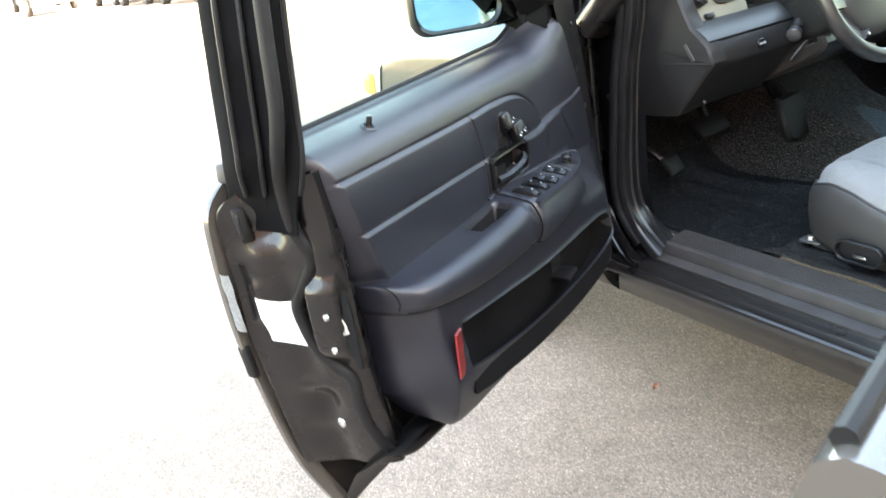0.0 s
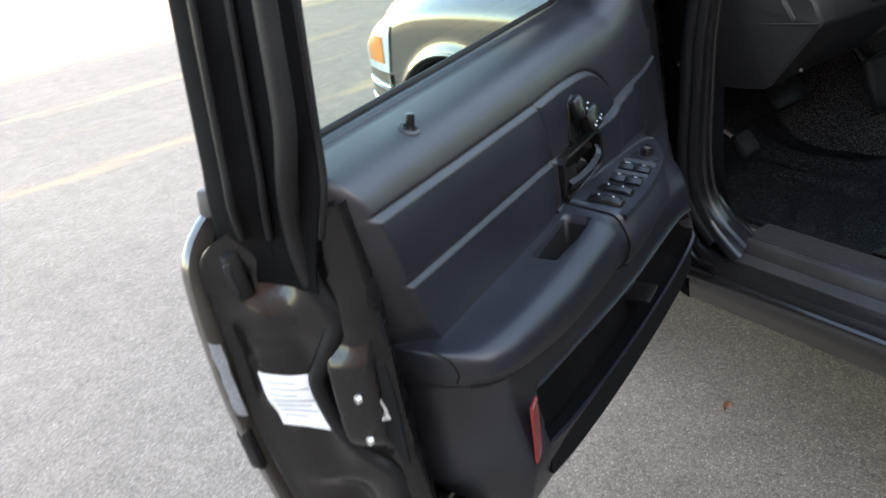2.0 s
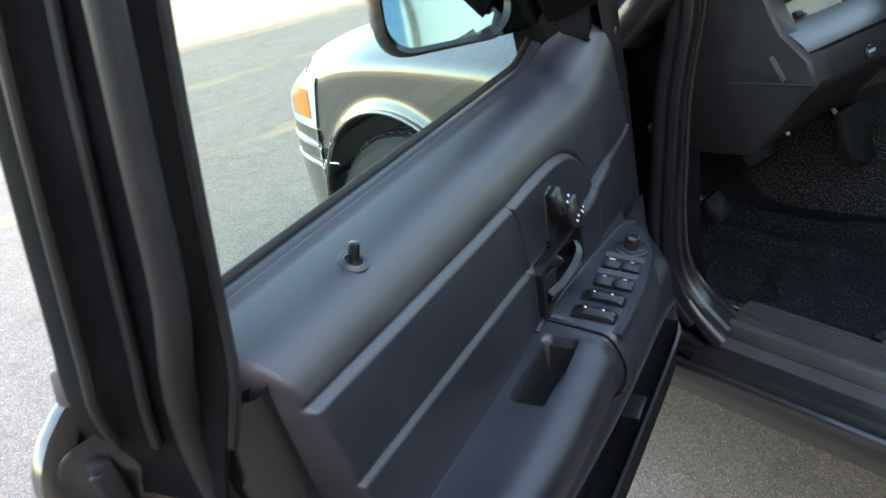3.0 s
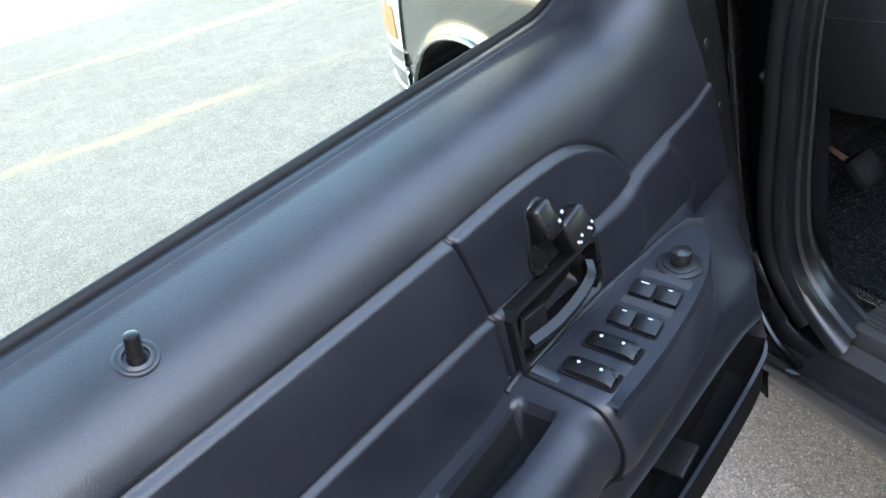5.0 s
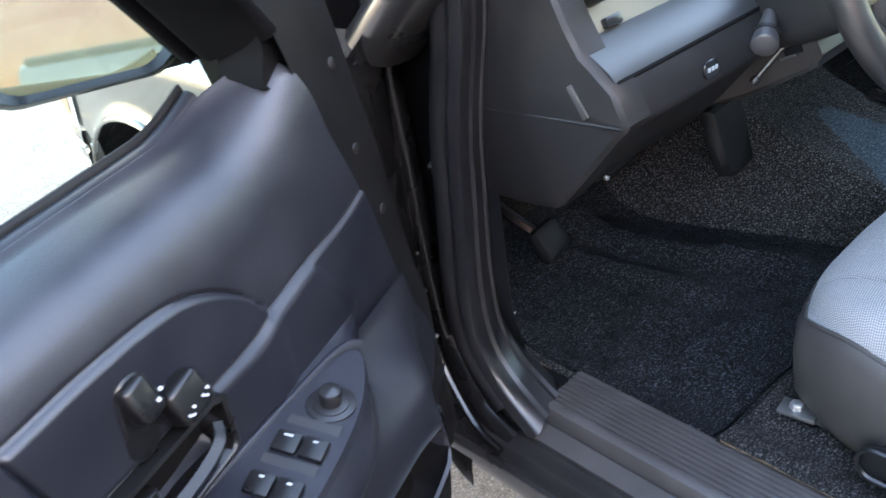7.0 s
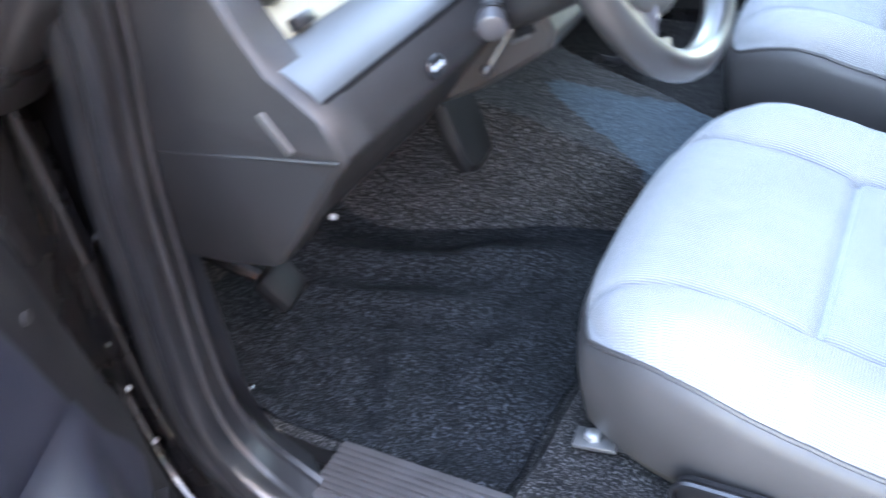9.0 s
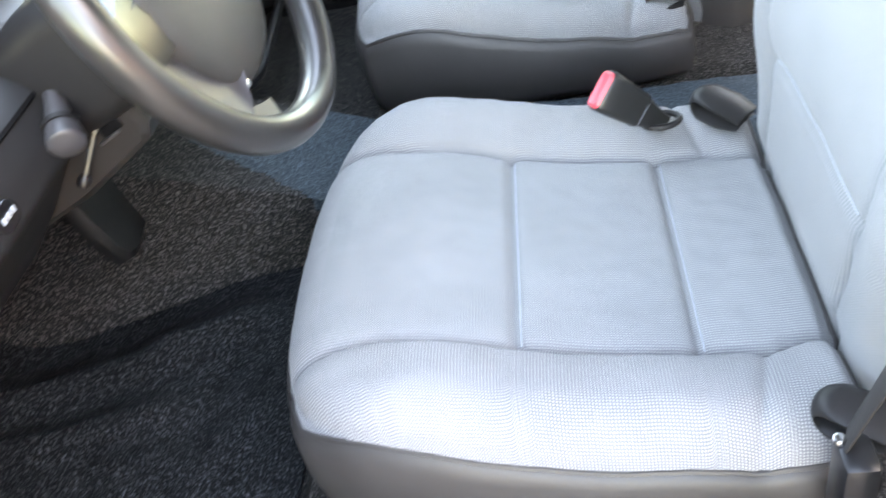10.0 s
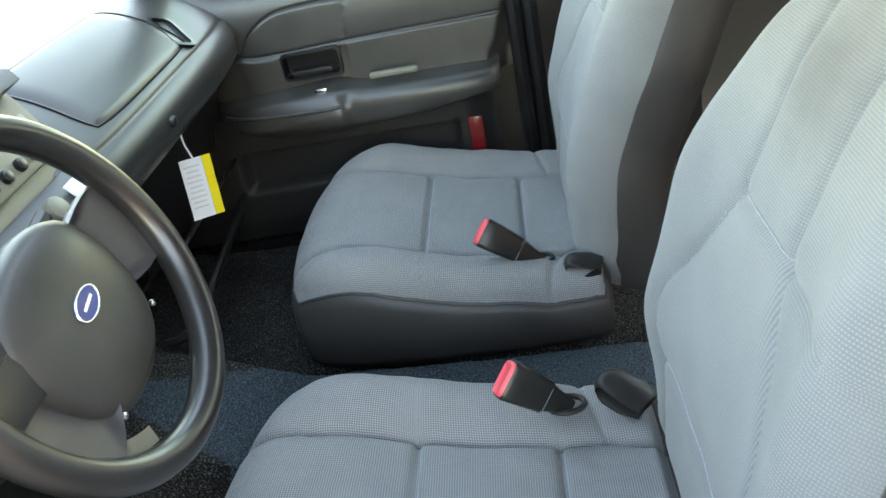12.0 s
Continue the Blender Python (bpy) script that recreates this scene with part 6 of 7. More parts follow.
# ---- front seats ----
def soiled_cloth():
    """The back cloth with one dark rubbed stain near the top."""
    m = weave("grey_stained_back_cloth", (0.155, 0.164, 0.171), (0.258, 0.254, 0.256), 0.0034)
    n, l = m.node_tree.nodes, m.node_tree.links
    b = n["Principled BSDF"]
    tc, d, r, k, mix = (n.new("ShaderNode" + t) for t in ("TexCoord", "VectorMath", "MapRange", "TexNoise", "Mix"))
    d.operation = "DISTANCE"
    d.inputs[1].default_value = (0.005, -1.005, 1.150)
    k.inputs["Scale"].default_value = 30
    add = n.new("ShaderNodeMath")
    add.operation = "MULTIPLY_ADD"
    add.inputs[1].default_value = 0.05
    l.new(tc.outputs["Object"], d.inputs[0])
    l.new(tc.outputs["Object"], k.inputs["Vector"])
    l.new(k.outputs["Fac"], add.inputs[0])
    l.new(d.outputs["Value"], add.inputs[2])
    r.inputs["From Min"].default_value, r.inputs["From Max"].default_value = 0.05, 0.112
    r.inputs["To Min"].default_value, r.inputs["To Max"].default_value = 0.55, 0.0
    l.new(add.outputs[0], r.inputs["Value"])
    mix.data_type = "RGBA"
    l.new(b.inputs["Base Color"].links[0].from_socket, mix.inputs["A"])
    mix.inputs["B"].default_value = (0.10, 0.10, 0.10, 1)
    l.new(r.outputs["Result"], mix.inputs["Factor"])
    l.new(mix.outputs["Result"], b.inputs["Base Color"])
    return m


def make_seat(name, label, cx, dy, inboard):
    """inboard: +1 where the car's middle lies towards larger x."""
    seat = thing(name, label, "car seat", Matrix.Translation((cx, dy, 0)), group="front seats")
    HW, Y0, Y1 = 0.318, -0.245, -0.868
    yc, hl = (Y0 + Y1) / 2, (Y0 - Y1) / 2
    SEAM = 0.178

    def top(x, y):
        z = spline(y, [(-0.87, 0.598), (-0.80, 0.597), (-0.73, 0.602), (-0.62, 0.618), (-0.53, 0.640), (-0.42, 0.672), (-0.33, 0.680), (-0.245, 0.650)])
        side = abs(x)
        z += 0.030 * bell(side - 0.275, 0.085) * step(-0.27, -0.45, y) * (1 - 0.35 * step(-0.66, -0.86, y))
        inner = abs(x) < SEAM
        seam_x = SEAM + 0.020 * step(-0.40, -0.28, y) * 0.5 - 0.012 * step(-0.79, -0.84, y)
        z -= 0.012 * bell(side - seam_x, 0.005) + 0.004 * bell(side - seam_x, 0.018)
        if inner:
            for ys in (-0.527, -0.722):
                z -= 0.011 * bell(y - ys, 0.005) + 0.003 * bell(y - ys, 0.016)
            z += 0.006 * math.cos(math.pi * x / (2 * SEAM))
        else:
            z -= 0.005 * bell(y + 0.790 - 0.25 * (side - SEAM), 0.005) + 0.003 * bell(y + 0.790 - 0.25 * (side - SEAM), 0.015)
        z -= 0.022 * step(-0.848, -0.868, y)
        z += 0.0030 * noise.noise((x * 14 + cx, y * 14, 3)) + 0.0015 * noise.noise((x * 40, y * 40 + cx, 5))
        return z

    def place(u, v):
        front = (0.44 if u * inboard > 0 else 0.74) if v > 0 else 0.16
        x = HW * u * math.sqrt(1 - front * v * v / 2 * abs(v))
        y = yc + hl * v * math.sqrt(1 - 0.54 * u * u / 2 * abs(u) * (1 if v > 0 else 0.3))
        return x, y

    def cloth(u, v):
        x, y = place(u, v)
        z = top(x, y)
        e = max(abs(u), abs(v) if v > 0 else 0)
        e = max(e, (abs(u) ** 8 + max(v, 0) ** 8) ** 0.125)
        if e > 0.80:
            q = min(1, (e - 0.80) / 0.20)
            z -= 0.042 * (1 - math.sqrt(max(0, 1 - q * q)))
        return Vector((x, y, z))

    n = 128
    bm = bmesh.new()
    lay_cloth(bm, skin(bm, [[cloth(u, v) for u in ease(-1, 1, n)] for v in ease(1, -1, n)]))
    for f in bm.faces:
        c = f.calc_center_median()
        f.material_index = 1 if abs(c.x) < SEAM and c.y < -0.30 else 0
    cushion = part("cushion", bm, FAB_SEAT, seat, "light grey woven cloth cushion with stitched seams", 80)
    cushion.data.materials.append(FAB_SEAT_RIB)
    # vinyl skirt round the cushion
    edge = [cloth(u, 1) for u in ease(-1, 1, 40)] + [cloth(1, v) for v in ease(1, -1, 40)][1:] + [cloth(u, -1) for u in ease(1, -1, 40)][1:] + [cloth(-1, v) for v in ease(-1, 1, 40)][1:-1]
    bm = bmesh.new()
    c = Vector((0, yc, 0))

    def ring(k, z_at, mix):
        out = []
        for p in edge:
            q = c + (Vector((p.x, p.y, 0)) - c) * k
            out.append((q.x, q.y, p.z * (1 - mix) + z_at * mix))
        return out
    skin(bm, [ring(0.985, 0.5, 0.0), ring(1.015, 0.48, 0.04), ring(1.032, 0.48, 0.16), ring(1.036, 0.48, 0.45), ring(1.018, 0.48, 0.85), ring(0.97, 0.475, 1.0), ring(0.90, 0.47, 1.0)], round_u=True)
    skirt = part("skirt", bm, SKIRT, seat, "dark charcoal vinyl seat skirt", 60)
    bm = bmesh.new()
    tube(bm, [Vector(p) for p in ring(1.0, 0.5, 0.01)], 0.0035, 6, round_path=True)
    part("piping", bm, SKIRT, cushion)
    # Pale thread; along the rear seam it stands for light caught on its edge.
    for ys in (-0.527, -0.722):
        bm = bmesh.new()
        tube(bm, [Vector((x, ys - 0.0052, top(x, ys - 0.0052) + 0.0006)) for x in ease(-SEAM + 0.006, SEAM - 0.006, 40)], 0.0009, 5)
        part("seam_thread", bm, STITCH, cushion, "pale seam thread")
    # frame and runners down to the floor
    for s in (-1, 1):
        bm = bmesh.new()
        block(bm, (0.035, 0.48, 0.03), (s * 0.22, yc, 0.466), 0.004)
        part("runner", bm, WHEEL, seat)
    bm = bmesh.new()
    block(bm, (0.44, 0.35, 0.02), (0, yc, 0.49), 0.005)
    part("seat_pan", bm, WHEEL, seat)

    # backrest
    lean = radians(17 if inboard > 0 else 19)
    base = Vector((0, -0.866 if inboard > 0 else -0.818, 0.585))
    upv, fwd = Vector((0, -math.sin(lean), math.cos(lean))), Vector((0, math.cos(lean), math.sin(lean)))
    HB = [(-0.02, 0.275), (0.06, 0.295), (0.15, 0.310), (0.28, 0.306), (0.40, 0.285), (0.50, 0.258), (0.58, 0.225), (0.64, 0.17), (0.685, 0.09)]

    def face(u, h):
        w = spline(h, HB) * (1 - 0.16 * step(0, 1, u * inboard) * step(0.45, 0.25, h))
        x = w * u
        t = 0.012 + 0.018 * step(0.0, 0.25, h) + 0.030 * math.sin(math.pi * min(1, h / 0.62)) * 0.7
        t += 0.026 * bell(abs(u) - 0.80, 0.22) * step(0.04, 0.22, h) * step(0.60, 0.40, h)
        inner = spline(h, [(0.0, 0.15), (0.14, 0.165), (0.20, 0.184), (0.26, 0.178), (0.345, 0.128), (0.433, 0.080), (0.52, 0.073), (0.66, 0.07)])
        t -= 0.006 * bell(abs(x) - inner, 0.0042) + 0.004 * bell(abs(x) - inner, 0.014)
        if -0.225 < x * inboard < 0.080:
            t -= 0.006 * bell(h - 0.435, 0.0042) + 0.003 * bell(h - 0.435, 0.014)
        if abs(x) < inner:
            t -= 0.006 * bell(h - 0.156, 0.0042) + 0.003 * bell(h - 0.156, 0.014)
        q = max(0, (abs(u) - 0.72) / 0.28)
        t -= 0.075 * (1 - math.sqrt(max(0, 1 - q * q)))
        qt = max(0, (h - 0.56) / 0.125)
        t -= 0.055 * (1 - math.sqrt(max(0, 1 - min(1, qt) ** 2)))
        t -= 0.018 * step(0.045, -0.01, h)
        t += 0.003 * noise.noise((x * 12 + cx, h * 12, 7))
        return base + Vector((x, 0, 0)) + upv * h + fwd * t
    bm = bmesh.new()
    lay_cloth(bm, skin(bm, [[face(u, h) for u in ease(-1, 1, 110)] for h in ease(-0.02, 0.685, 120)]))
    for f in bm.faces:
        p = f.calc_center_median()
        k = (p - base).dot(upv)
        f.material_index = 1 if k < 0.435 and abs(p.x) < spline(k, [(0.0, 0.15), (0.14, 0.165), (0.20, 0.184), (0.26, 0.178), (0.345, 0.128), (0.433, 0.080)]) else 0
    back = part("backrest", bm, FAB_BACK, seat, "light grey woven cloth backrest with seams", 80)
    back.data.materials.append(FAB_BACK_RIB)
    if inboard > 0:
        back.data.materials[0] = soiled_cloth()
    for h in (0.156, 0.435):
        bm = bmesh.new()
        lim = 0.155 if h < 0.3 else 0.075
        tube(bm, [face(x / (spline(h, HB)), h + 0.006) + fwd * 0.0008 for x in ease(-lim, lim, 30)], 0.0009, 5, up=(0, 0.3, 1))
        part("seam_thread", bm, STITCH, back, "pale seam thread")
    bm = bmesh.new()
    hs = ease(-0.02, 0.685, 30)
    line = [face(-1, h) for h in hs] + [face(u, 0.685) for u in ease(-1, 1, 12)][1:-1] + [face(1, h) for h in reversed(hs)]
    rows = []
    mid = base + upv * 0.33
    for k, b in ((1.0, 0.0), (1.008, 0.01), (1.004, 0.06), (0.97, 0.095), (0.80, 0.11), (0.0, 0.11)):
        rows.append([mid + (p - mid) * k - fwd * b for p in line])
    skin(bm, rows)
    part("backrest_shell", bm, SKIRT, seat, "dark charcoal vinyl seat back and sides", 60)
    # head restraint
    bm = bmesh.new()
    block(bm, (0.25, 0.085, 0.16), base + upv * 0.80 + fwd * 0.0, 0.035, Matrix.Rotation(lean, 4, "X"), 4)
    rest = part("head_restraint", bm, FAB_BACK, seat, "grey cloth head restraint")
    for s in (-1, 1):
        bm = bmesh.new()
        tube(bm, [base + upv * 0.64 + Vector((s * 0.06, 0, 0)) - fwd * 0.02, base + upv * 0.76 + Vector((s * 0.06, 0, 0)) - fwd * 0.01], 0.006, 8)
        part("restraint_post", bm, CHROME, rest)
    return seat, top


driver_seat, seat_top = make_seat("driver_seat", "light grey cloth front seat with a dark vinyl skirt", -0.285, 0.0, 1)
pass_seat, _ = make_seat("passenger_seat", "light grey cloth passenger seat with dark vinyl sides", 0.605, 0.02, -1)
# recliner handle on the sill side of the driver's seat
bm = bmesh.new()
prism(bm, rounded(0.115, 0.048, 0.022), (-0.340, -0.475, 0.520), (0, -1, 0.0), (0, 0.0, 1), -0.006, 0.0)
pit = part("handle_recess", bm, SATIN, driver_seat, "black recess for the seat handle")
bm = bmesh.new()
tube(bm, [Vector((-0.348, -0.475 + x, 0.520 + y)) for x, y in rounded(0.115, 0.048, 0.022)], 0.004, 6, up=(1, 0.01, 0), round_path=True)
part("recess_rim", bm, SATIN, pit)
bm = bmesh.new()
block(bm, (0.006, 0.034, 0.010), (-0.349, -0.480, 0.513), 0.003)
part("seat_lever", bm, CHROME, pit, "bright metal seat lever")



# ---- belt buckles: stalk, body, red button; and the webbing tabs beside them ----
def buckle(label, tip, root):
    tip, root = Vector(tip), Vector(root)
    ax = (tip - root).normalized()
    ob = thing("belt_buckle", label, "seat belt buckle", Matrix.Translation(root), group="belt buckles between the seats")
    side = ax.cross(Vector((0.84, 0.0, -0.54))).normalized()
    nrm = side.cross(ax).normalized()
    L = (tip - root).length

    def ring(a, w, t):
        return [ax * a + side * x + nrm * y for x, y in rounded(w, t, min(w, t) * 0.28, 4)]
    bm = bmesh.new()
    vs = skin(bm, [ring(-0.012, 0.024, 0.016), ring(L * 0.12, 0.032, 0.020), ring(L * 0.30, 0.042, 0.024), ring(L * 0.36, 0.048, 0.027), ring(L * 0.80, 0.056, 0.030), ring(L * 0.97, 0.058, 0.031), ring(L, 0.054, 0.027)], round_u=True)
    cap(bm, vs[0])
    cap(bm, vs[-1])
    body = part("buckle_body", bm, BUCKLE, ob, "black plastic buckle sleeve")
    bm = bmesh.new()
    vs = skin(bm, [ring(L - 0.002, 0.053, 0.026), ring(L + 0.003, 0.051, 0.024), ring(L + 0.0055, 0.045, 0.018), ring(L + 0.0035, 0.030, 0.010)], round_u=True)
    cap(bm, vs[-1])
    part("red_button", bm, RED_BUTTON, ob, "bright red release button")
    bm = bmesh.new()
    skin(bm, [ring(L * 0.335, 0.0475, 0.0275), ring(L * 0.36, 0.0495, 0.0290)], round_u=True)
    part("metal_edge", bm, CHROME, body, "bright metal edge")
    bm = bmesh.new()
    tube(bm, [Vector((0.018 * math.cos(a), 0.026 * math.sin(a) - 0.004, -0.001)) for a in [2 * math.pi * i / 24 for i in range(24)]], 0.0045, 8, round_path=True)
    part("cloth_collar", bm, GREY, ob, "grey collar round the buckle stalk")
    return ob


buckle("black belt buckle with a red button on the grey seat", (-0.083, -0.6615, 0.712), (-0.062, -0.735, 0.637))
buckle("black belt buckle with a red button beside the passenger cushion", (0.392, -0.628, 0.688), (0.392, -0.722, 0.612))


def webbing(label, pts, width, up, thick=0.003):
    ob = thing("belt_tab", label, "seat belt", Matrix.Translation(pts[0]), group="belt tabs by the seats")
    o = Vector(pts[0])
    bm = bmesh.new()
    line = [p - o for p in curve(pts, 6)]
    n = len(line) - 1
    th = thick
    strap = [(-width / 2, -th * 0.3), (-width * 0.42, -th), (width * 0.42, -th), (width / 2, -th * 0.3), (width / 2, th * 0.3), (width * 0.42, th), (-width * 0.42, th), (-width / 2, th * 0.3)]
    sweep(bm, line, strap, up=up, scale=[0.72 + 0.28 * math.sin(math.pi * min(1, 0.15 + i / n)) for i in range(n + 1)])
    band = part("strap", bm, BELT, ob)
    bm = bmesh.new()
    sweep(bm, line[1:n // 2 + 2], [(-width * 0.30, th), (-width * 0.27, th), (-width * 0.27, th + 0.0006), (-width * 0.30, th + 0.0006)], up=up)
    part("stitching", bm, SKIRT, band)
    return ob



def belt_loop(label, tip, root, width, thick, up=(0, 0, 1)):
    """A stiff vinyl strap folded over on itself, round at the fold and open at its sides."""
    tip, root, up = Vector(tip), Vector(root), Vector(up)
    ob = thing("belt_tab", label, "seat belt", Matrix.Translation(root), group="belt tabs by the seats")
    ax = tip - root
    side = ax.cross(up).normalized()
    nrm = side.cross(ax).normalized()
    length = ax.length
    ax = ax.normalized()
    h = thick / 2
    line = [(0.0, h * 0.55), (0.35 * length, h * 0.95), (length - h * 1.2, h)]
    line += [(length - h * 1.2 + h * 1.2 * math.sin(a), h * math.cos(a)) for a in ease(0.25, math.pi - 0.25, 9)]
    line += [(length - h * 1.2, -h), (0.35 * length, -h * 0.8), (0.0, -h * 0.3)]
    bm = bmesh.new()
    us = ease(-1, 1, 11)

    def at(u, p, k):
        f = p[0] / length
        w = width / 2 * (1 - 0.22 * step(0.55, 1.05, f) * u * u - 0.15 * step(0.4, 0.0, f))
        return ax * (p[0] - 0.10 * length * u * u * step(0.4, 1, f)) + side * (w * u) + nrm * (p[1] * (1 - k / h) - 0.10 * width * u * u)
    skin(bm, [[at(u, p, 0) for u in us] + [at(u, p, 0.0035) for u in reversed(us)] for p in line], round_u=True)
    body = part("strap", bm, GREY, ob, "dark grey folded vinyl strap", 60)
    bm = bmesh.new()
    skin(bm, [[ax * v + side * (u * width * 0.36) + nrm * (0.002 * math.sin(40 * v)) for u in ease(-1, 1, 5)] for v in ease(0.0, length * 0.7, 6)])
    part("folded_webbing", bm, BELT, body)
    return ob


belt_loop("dark grey vinyl belt loop where cushion meets backrest", (-0.022, -0.792, 0.648), (-0.080, -0.852, 0.632), 0.056, 0.030)
belt_loop("dark grey vinyl belt loop on the passenger seat", (0.350, -0.770, 0.624), (0.336, -0.838, 0.616), 0.052, 0.026)
belt_loop("dark grey vinyl belt loop at the cushion's rear corner", (-0.556, -0.812, 0.628), (-0.602, -0.874, 0.626), 0.052, 0.030)
webbing("black shoulder belt running down behind the sill", [(-0.730, -0.985, 1.32), (-0.700, -0.930, 1.15), (-0.682, -0.880, 0.97), (-0.667, -0.847, 0.85), (-0.645, -0.832, 0.75), (-0.630, -0.818, 0.66)], 0.046, (0.45, 1, 0))
anchor = thing("belt_anchor", "black belt anchor cover at the foot of the pillar", "seat belt", Matrix.Translation((-0.645, -0.822, 0.600)))
bm = bmesh.new()
block(bm, (0.045, 0.034, 0.13), (0, 0, 0.0), 0.010)
part("anchor_cover", bm, SATIN, anchor)
bm = bmesh.new()
disc(bm, 0.006, 0.006, pose(0.012, 0.012, 0.064), 10, 0.002)
part("anchor_pin", bm, CHROME, anchor)


# ---- dashboard ----
dash = thing("dashboard", "charcoal dashboard with rounded brow and pale bezels", "dashboard", Matrix())
P_DASH = [(0.10, 0.86), (0.02, 0.88), (-0.06, 0.918), (-0.088, 0.932), (-0.100, 0.945), (-0.103, 0.956), (-0.1015, 0.962), (-0.1055, 0.970), (-0.1085, 0.984), (-0.1060, 1.000), (-0.1000, 1.013), (-0.0920, 1.022), (-0.0850, 1.026)]
P_TOP = [(-0.0850, 1.026), (-0.0825, 1.0235), (-0.0790, 1.0275), (-0.0765, 1.0340), (-0.0700, 1.0410), (-0.04, 1.0635), (0.0, 1.0905), (0.05, 1.1150), (0.10, 1.1300), (0.16, 1.1400), (0.3, 1.152), (0.52, 1.165)]


def dash_y(x, y):
    return y + 0.02 * ((x - 0.55) / 0.45) ** 4


bm = bmesh.new()
skin(bm, [[(x, dash_y(x, y), z) for y, z in P_DASH] for x in ease(0.16, 0.995, 34)])
part("lower_brow", bm, DASHTOP, dash, "rounded charcoal brow above the glove box", 50)
bm = bmesh.new()
skin(bm, [[(x, dash_y(x, p.y), p.z) for p in curve([(0, y, z) for y, z in P_TOP], 4)] for x in ease(0.10, 0.995, 34)])
topp = part("dash_top", bm, DASHTOP, dash, "soft grey dash top catching daylight", 60)


def on_top(x, y, lift=0.0):
    """A point on the dash top, lifted along its slope's normal."""
    prof = [(a, b) for a, b in P_TOP[4:]]
    z = spline(y, prof)
    slope = (spline(y + 0.004, prof) - spline(y - 0.004, prof)) / 0.008
    k = lift / math.hypot(1, slope)
    return Vector((x, dash_y(x, y) - slope * k, z + k))


# airbag cover: a padded lid with rounded corners, set proud of the dash top
def lid_point(u, v, lift):
    """u across, v from the near to the far edge; corners rounded."""
    du, dv = abs(u - 0.5) * 2, abs(v - 0.5) * 2
    k = 1 - 0.055 * (du * dv) ** 4
    x = 0.515 + 0.500 * (u - 0.5) * k + 0.025 * (v - 0.5)
    y = -0.066 + 0.185 * (0.5 + (v - 0.5) * k)
    return on_top(x, y, lift)


bm = bmesh.new()
n = 29
rows = []
for j in range(n):
    row = []
    for i in range(n):
        u, v = i / (n - 1), j / (n - 1)
        rim = min(1.0, 14 * min(u, 1 - u, 1.4 * v, 1.4 * (1 - v)))
        row.append(lid_point(u, v, -0.003 + 0.0085 * math.sqrt(rim) + 0.0015 * math.sin(math.pi * u)))
    rows.append(row)
skin(bm, rows)
bag = part("airbag_cover", bm, DASHTOP, dash, "smooth grey airbag cover", 60)
bm = bmesh.new()
edge = [lid_point(u, 0, 0.0005) for u in ease(0, 1, 20)] + [lid_point(1, v, 0.0005) for v in ease(0, 1, 12)][1:] + [lid_point(u, 1, 0.0005) for u in ease(1, 0, 20)][1:] + [lid_point(0, v, 0.0005) for v in ease(1, 0, 12)][1:-1]
tube(bm, edge, 0.0018, 6, round_path=True)
part("airbag_joint", bm, DARK, bag)


def vent(label, m, w, h, n, parent):
    """A louvred air vent in the local x, z plane."""
    bm = bmesh.new()
    ro, ri = rounded(w, h, h * 0.3), rounded(w * 0.86, h * 0.74, h * 0.2)
    skin(bm, [[m @ Vector((x, 0.0, y)) for x, y in ro], [m @ Vector((x, -0.006, y)) for x, y in ro], [m @ Vector((x, -0.007, y)) for x, y in ri], [m @ Vector((x, 0.03, y)) for x, y in ri]], round_u=True)
    fr = part("air_vent", bm, SATIN, parent, label)
    bm = bmesh.new()
    cap(bm, [bm.verts.new(m @ Vector((x, 0.028, y))) for x, y in ri])
    part("vent_back", bm, DARK, fr)
    for k in range(n):
        bm = bmesh.new()
        z = h * 0.7 * ((k + 0.5) / n - 0.5)
        block(bm, (w * 0.84, 0.020, 0.0022), (0, 0, 0), 0, m @ Matrix.Translation((0, 0.008, z)) @ pose(0, 0, 0, 22))
        part("louvre", bm, SATIN, fr)
    return fr


# slot vent beside the airbag cover, laid along the slope of the dash
va, vb = on_top(0.715, -0.070), on_top(0.795, 0.006)
vx = (vb - va).normalized()
vn = vx.cross(Vector((1, 0, 0))).normalized()
vn = vn if vn.z > 0 else -vn
VM = Matrix((vx, -vn, vx.cross(-vn))).transposed().to_4x4()
VM.translation = (va + vb) / 2 + vn * 0.001
vent("black slot air vent in the dash corner", VM, 0.118, 0.062, 2, dash)
# dark glove box and the hollow under the brow
bm = bmesh.new()
skin(bm, [[(x, y, z) for y, z in ((-0.02, 0.90), (-0.012, 0.87), (0.02, 0.75), (0.05, 0.66), (0.12, 0.60))] for x in ease(0.42, 0.97, 8)])
tube(bm, [(0.42 + 0.55 * k, -0.016 + 0.004 * math.sin(k * 3), 0.700) for k in ease(0, 1, 8)], 0.006, 6)
part("glove_box", bm, SATIN, dash, "black glove box lid")
bm = bmesh.new()
tube(bm, curve([(0.26, -0.02, 0.62), (0.34, -0.03, 0.585), (0.46, -0.03, 0.58), (0.95, -0.01, 0.60)], 6), 0.010, 8)
part("lower_edge", bm, SATIN, dash)
bm = bmesh.new()
block(bm, (0.026, 0.02, 0.018), (0.435, -0.106, 0.982), 0.006)
part("glove_box_latch", bm, SATIN, dash)

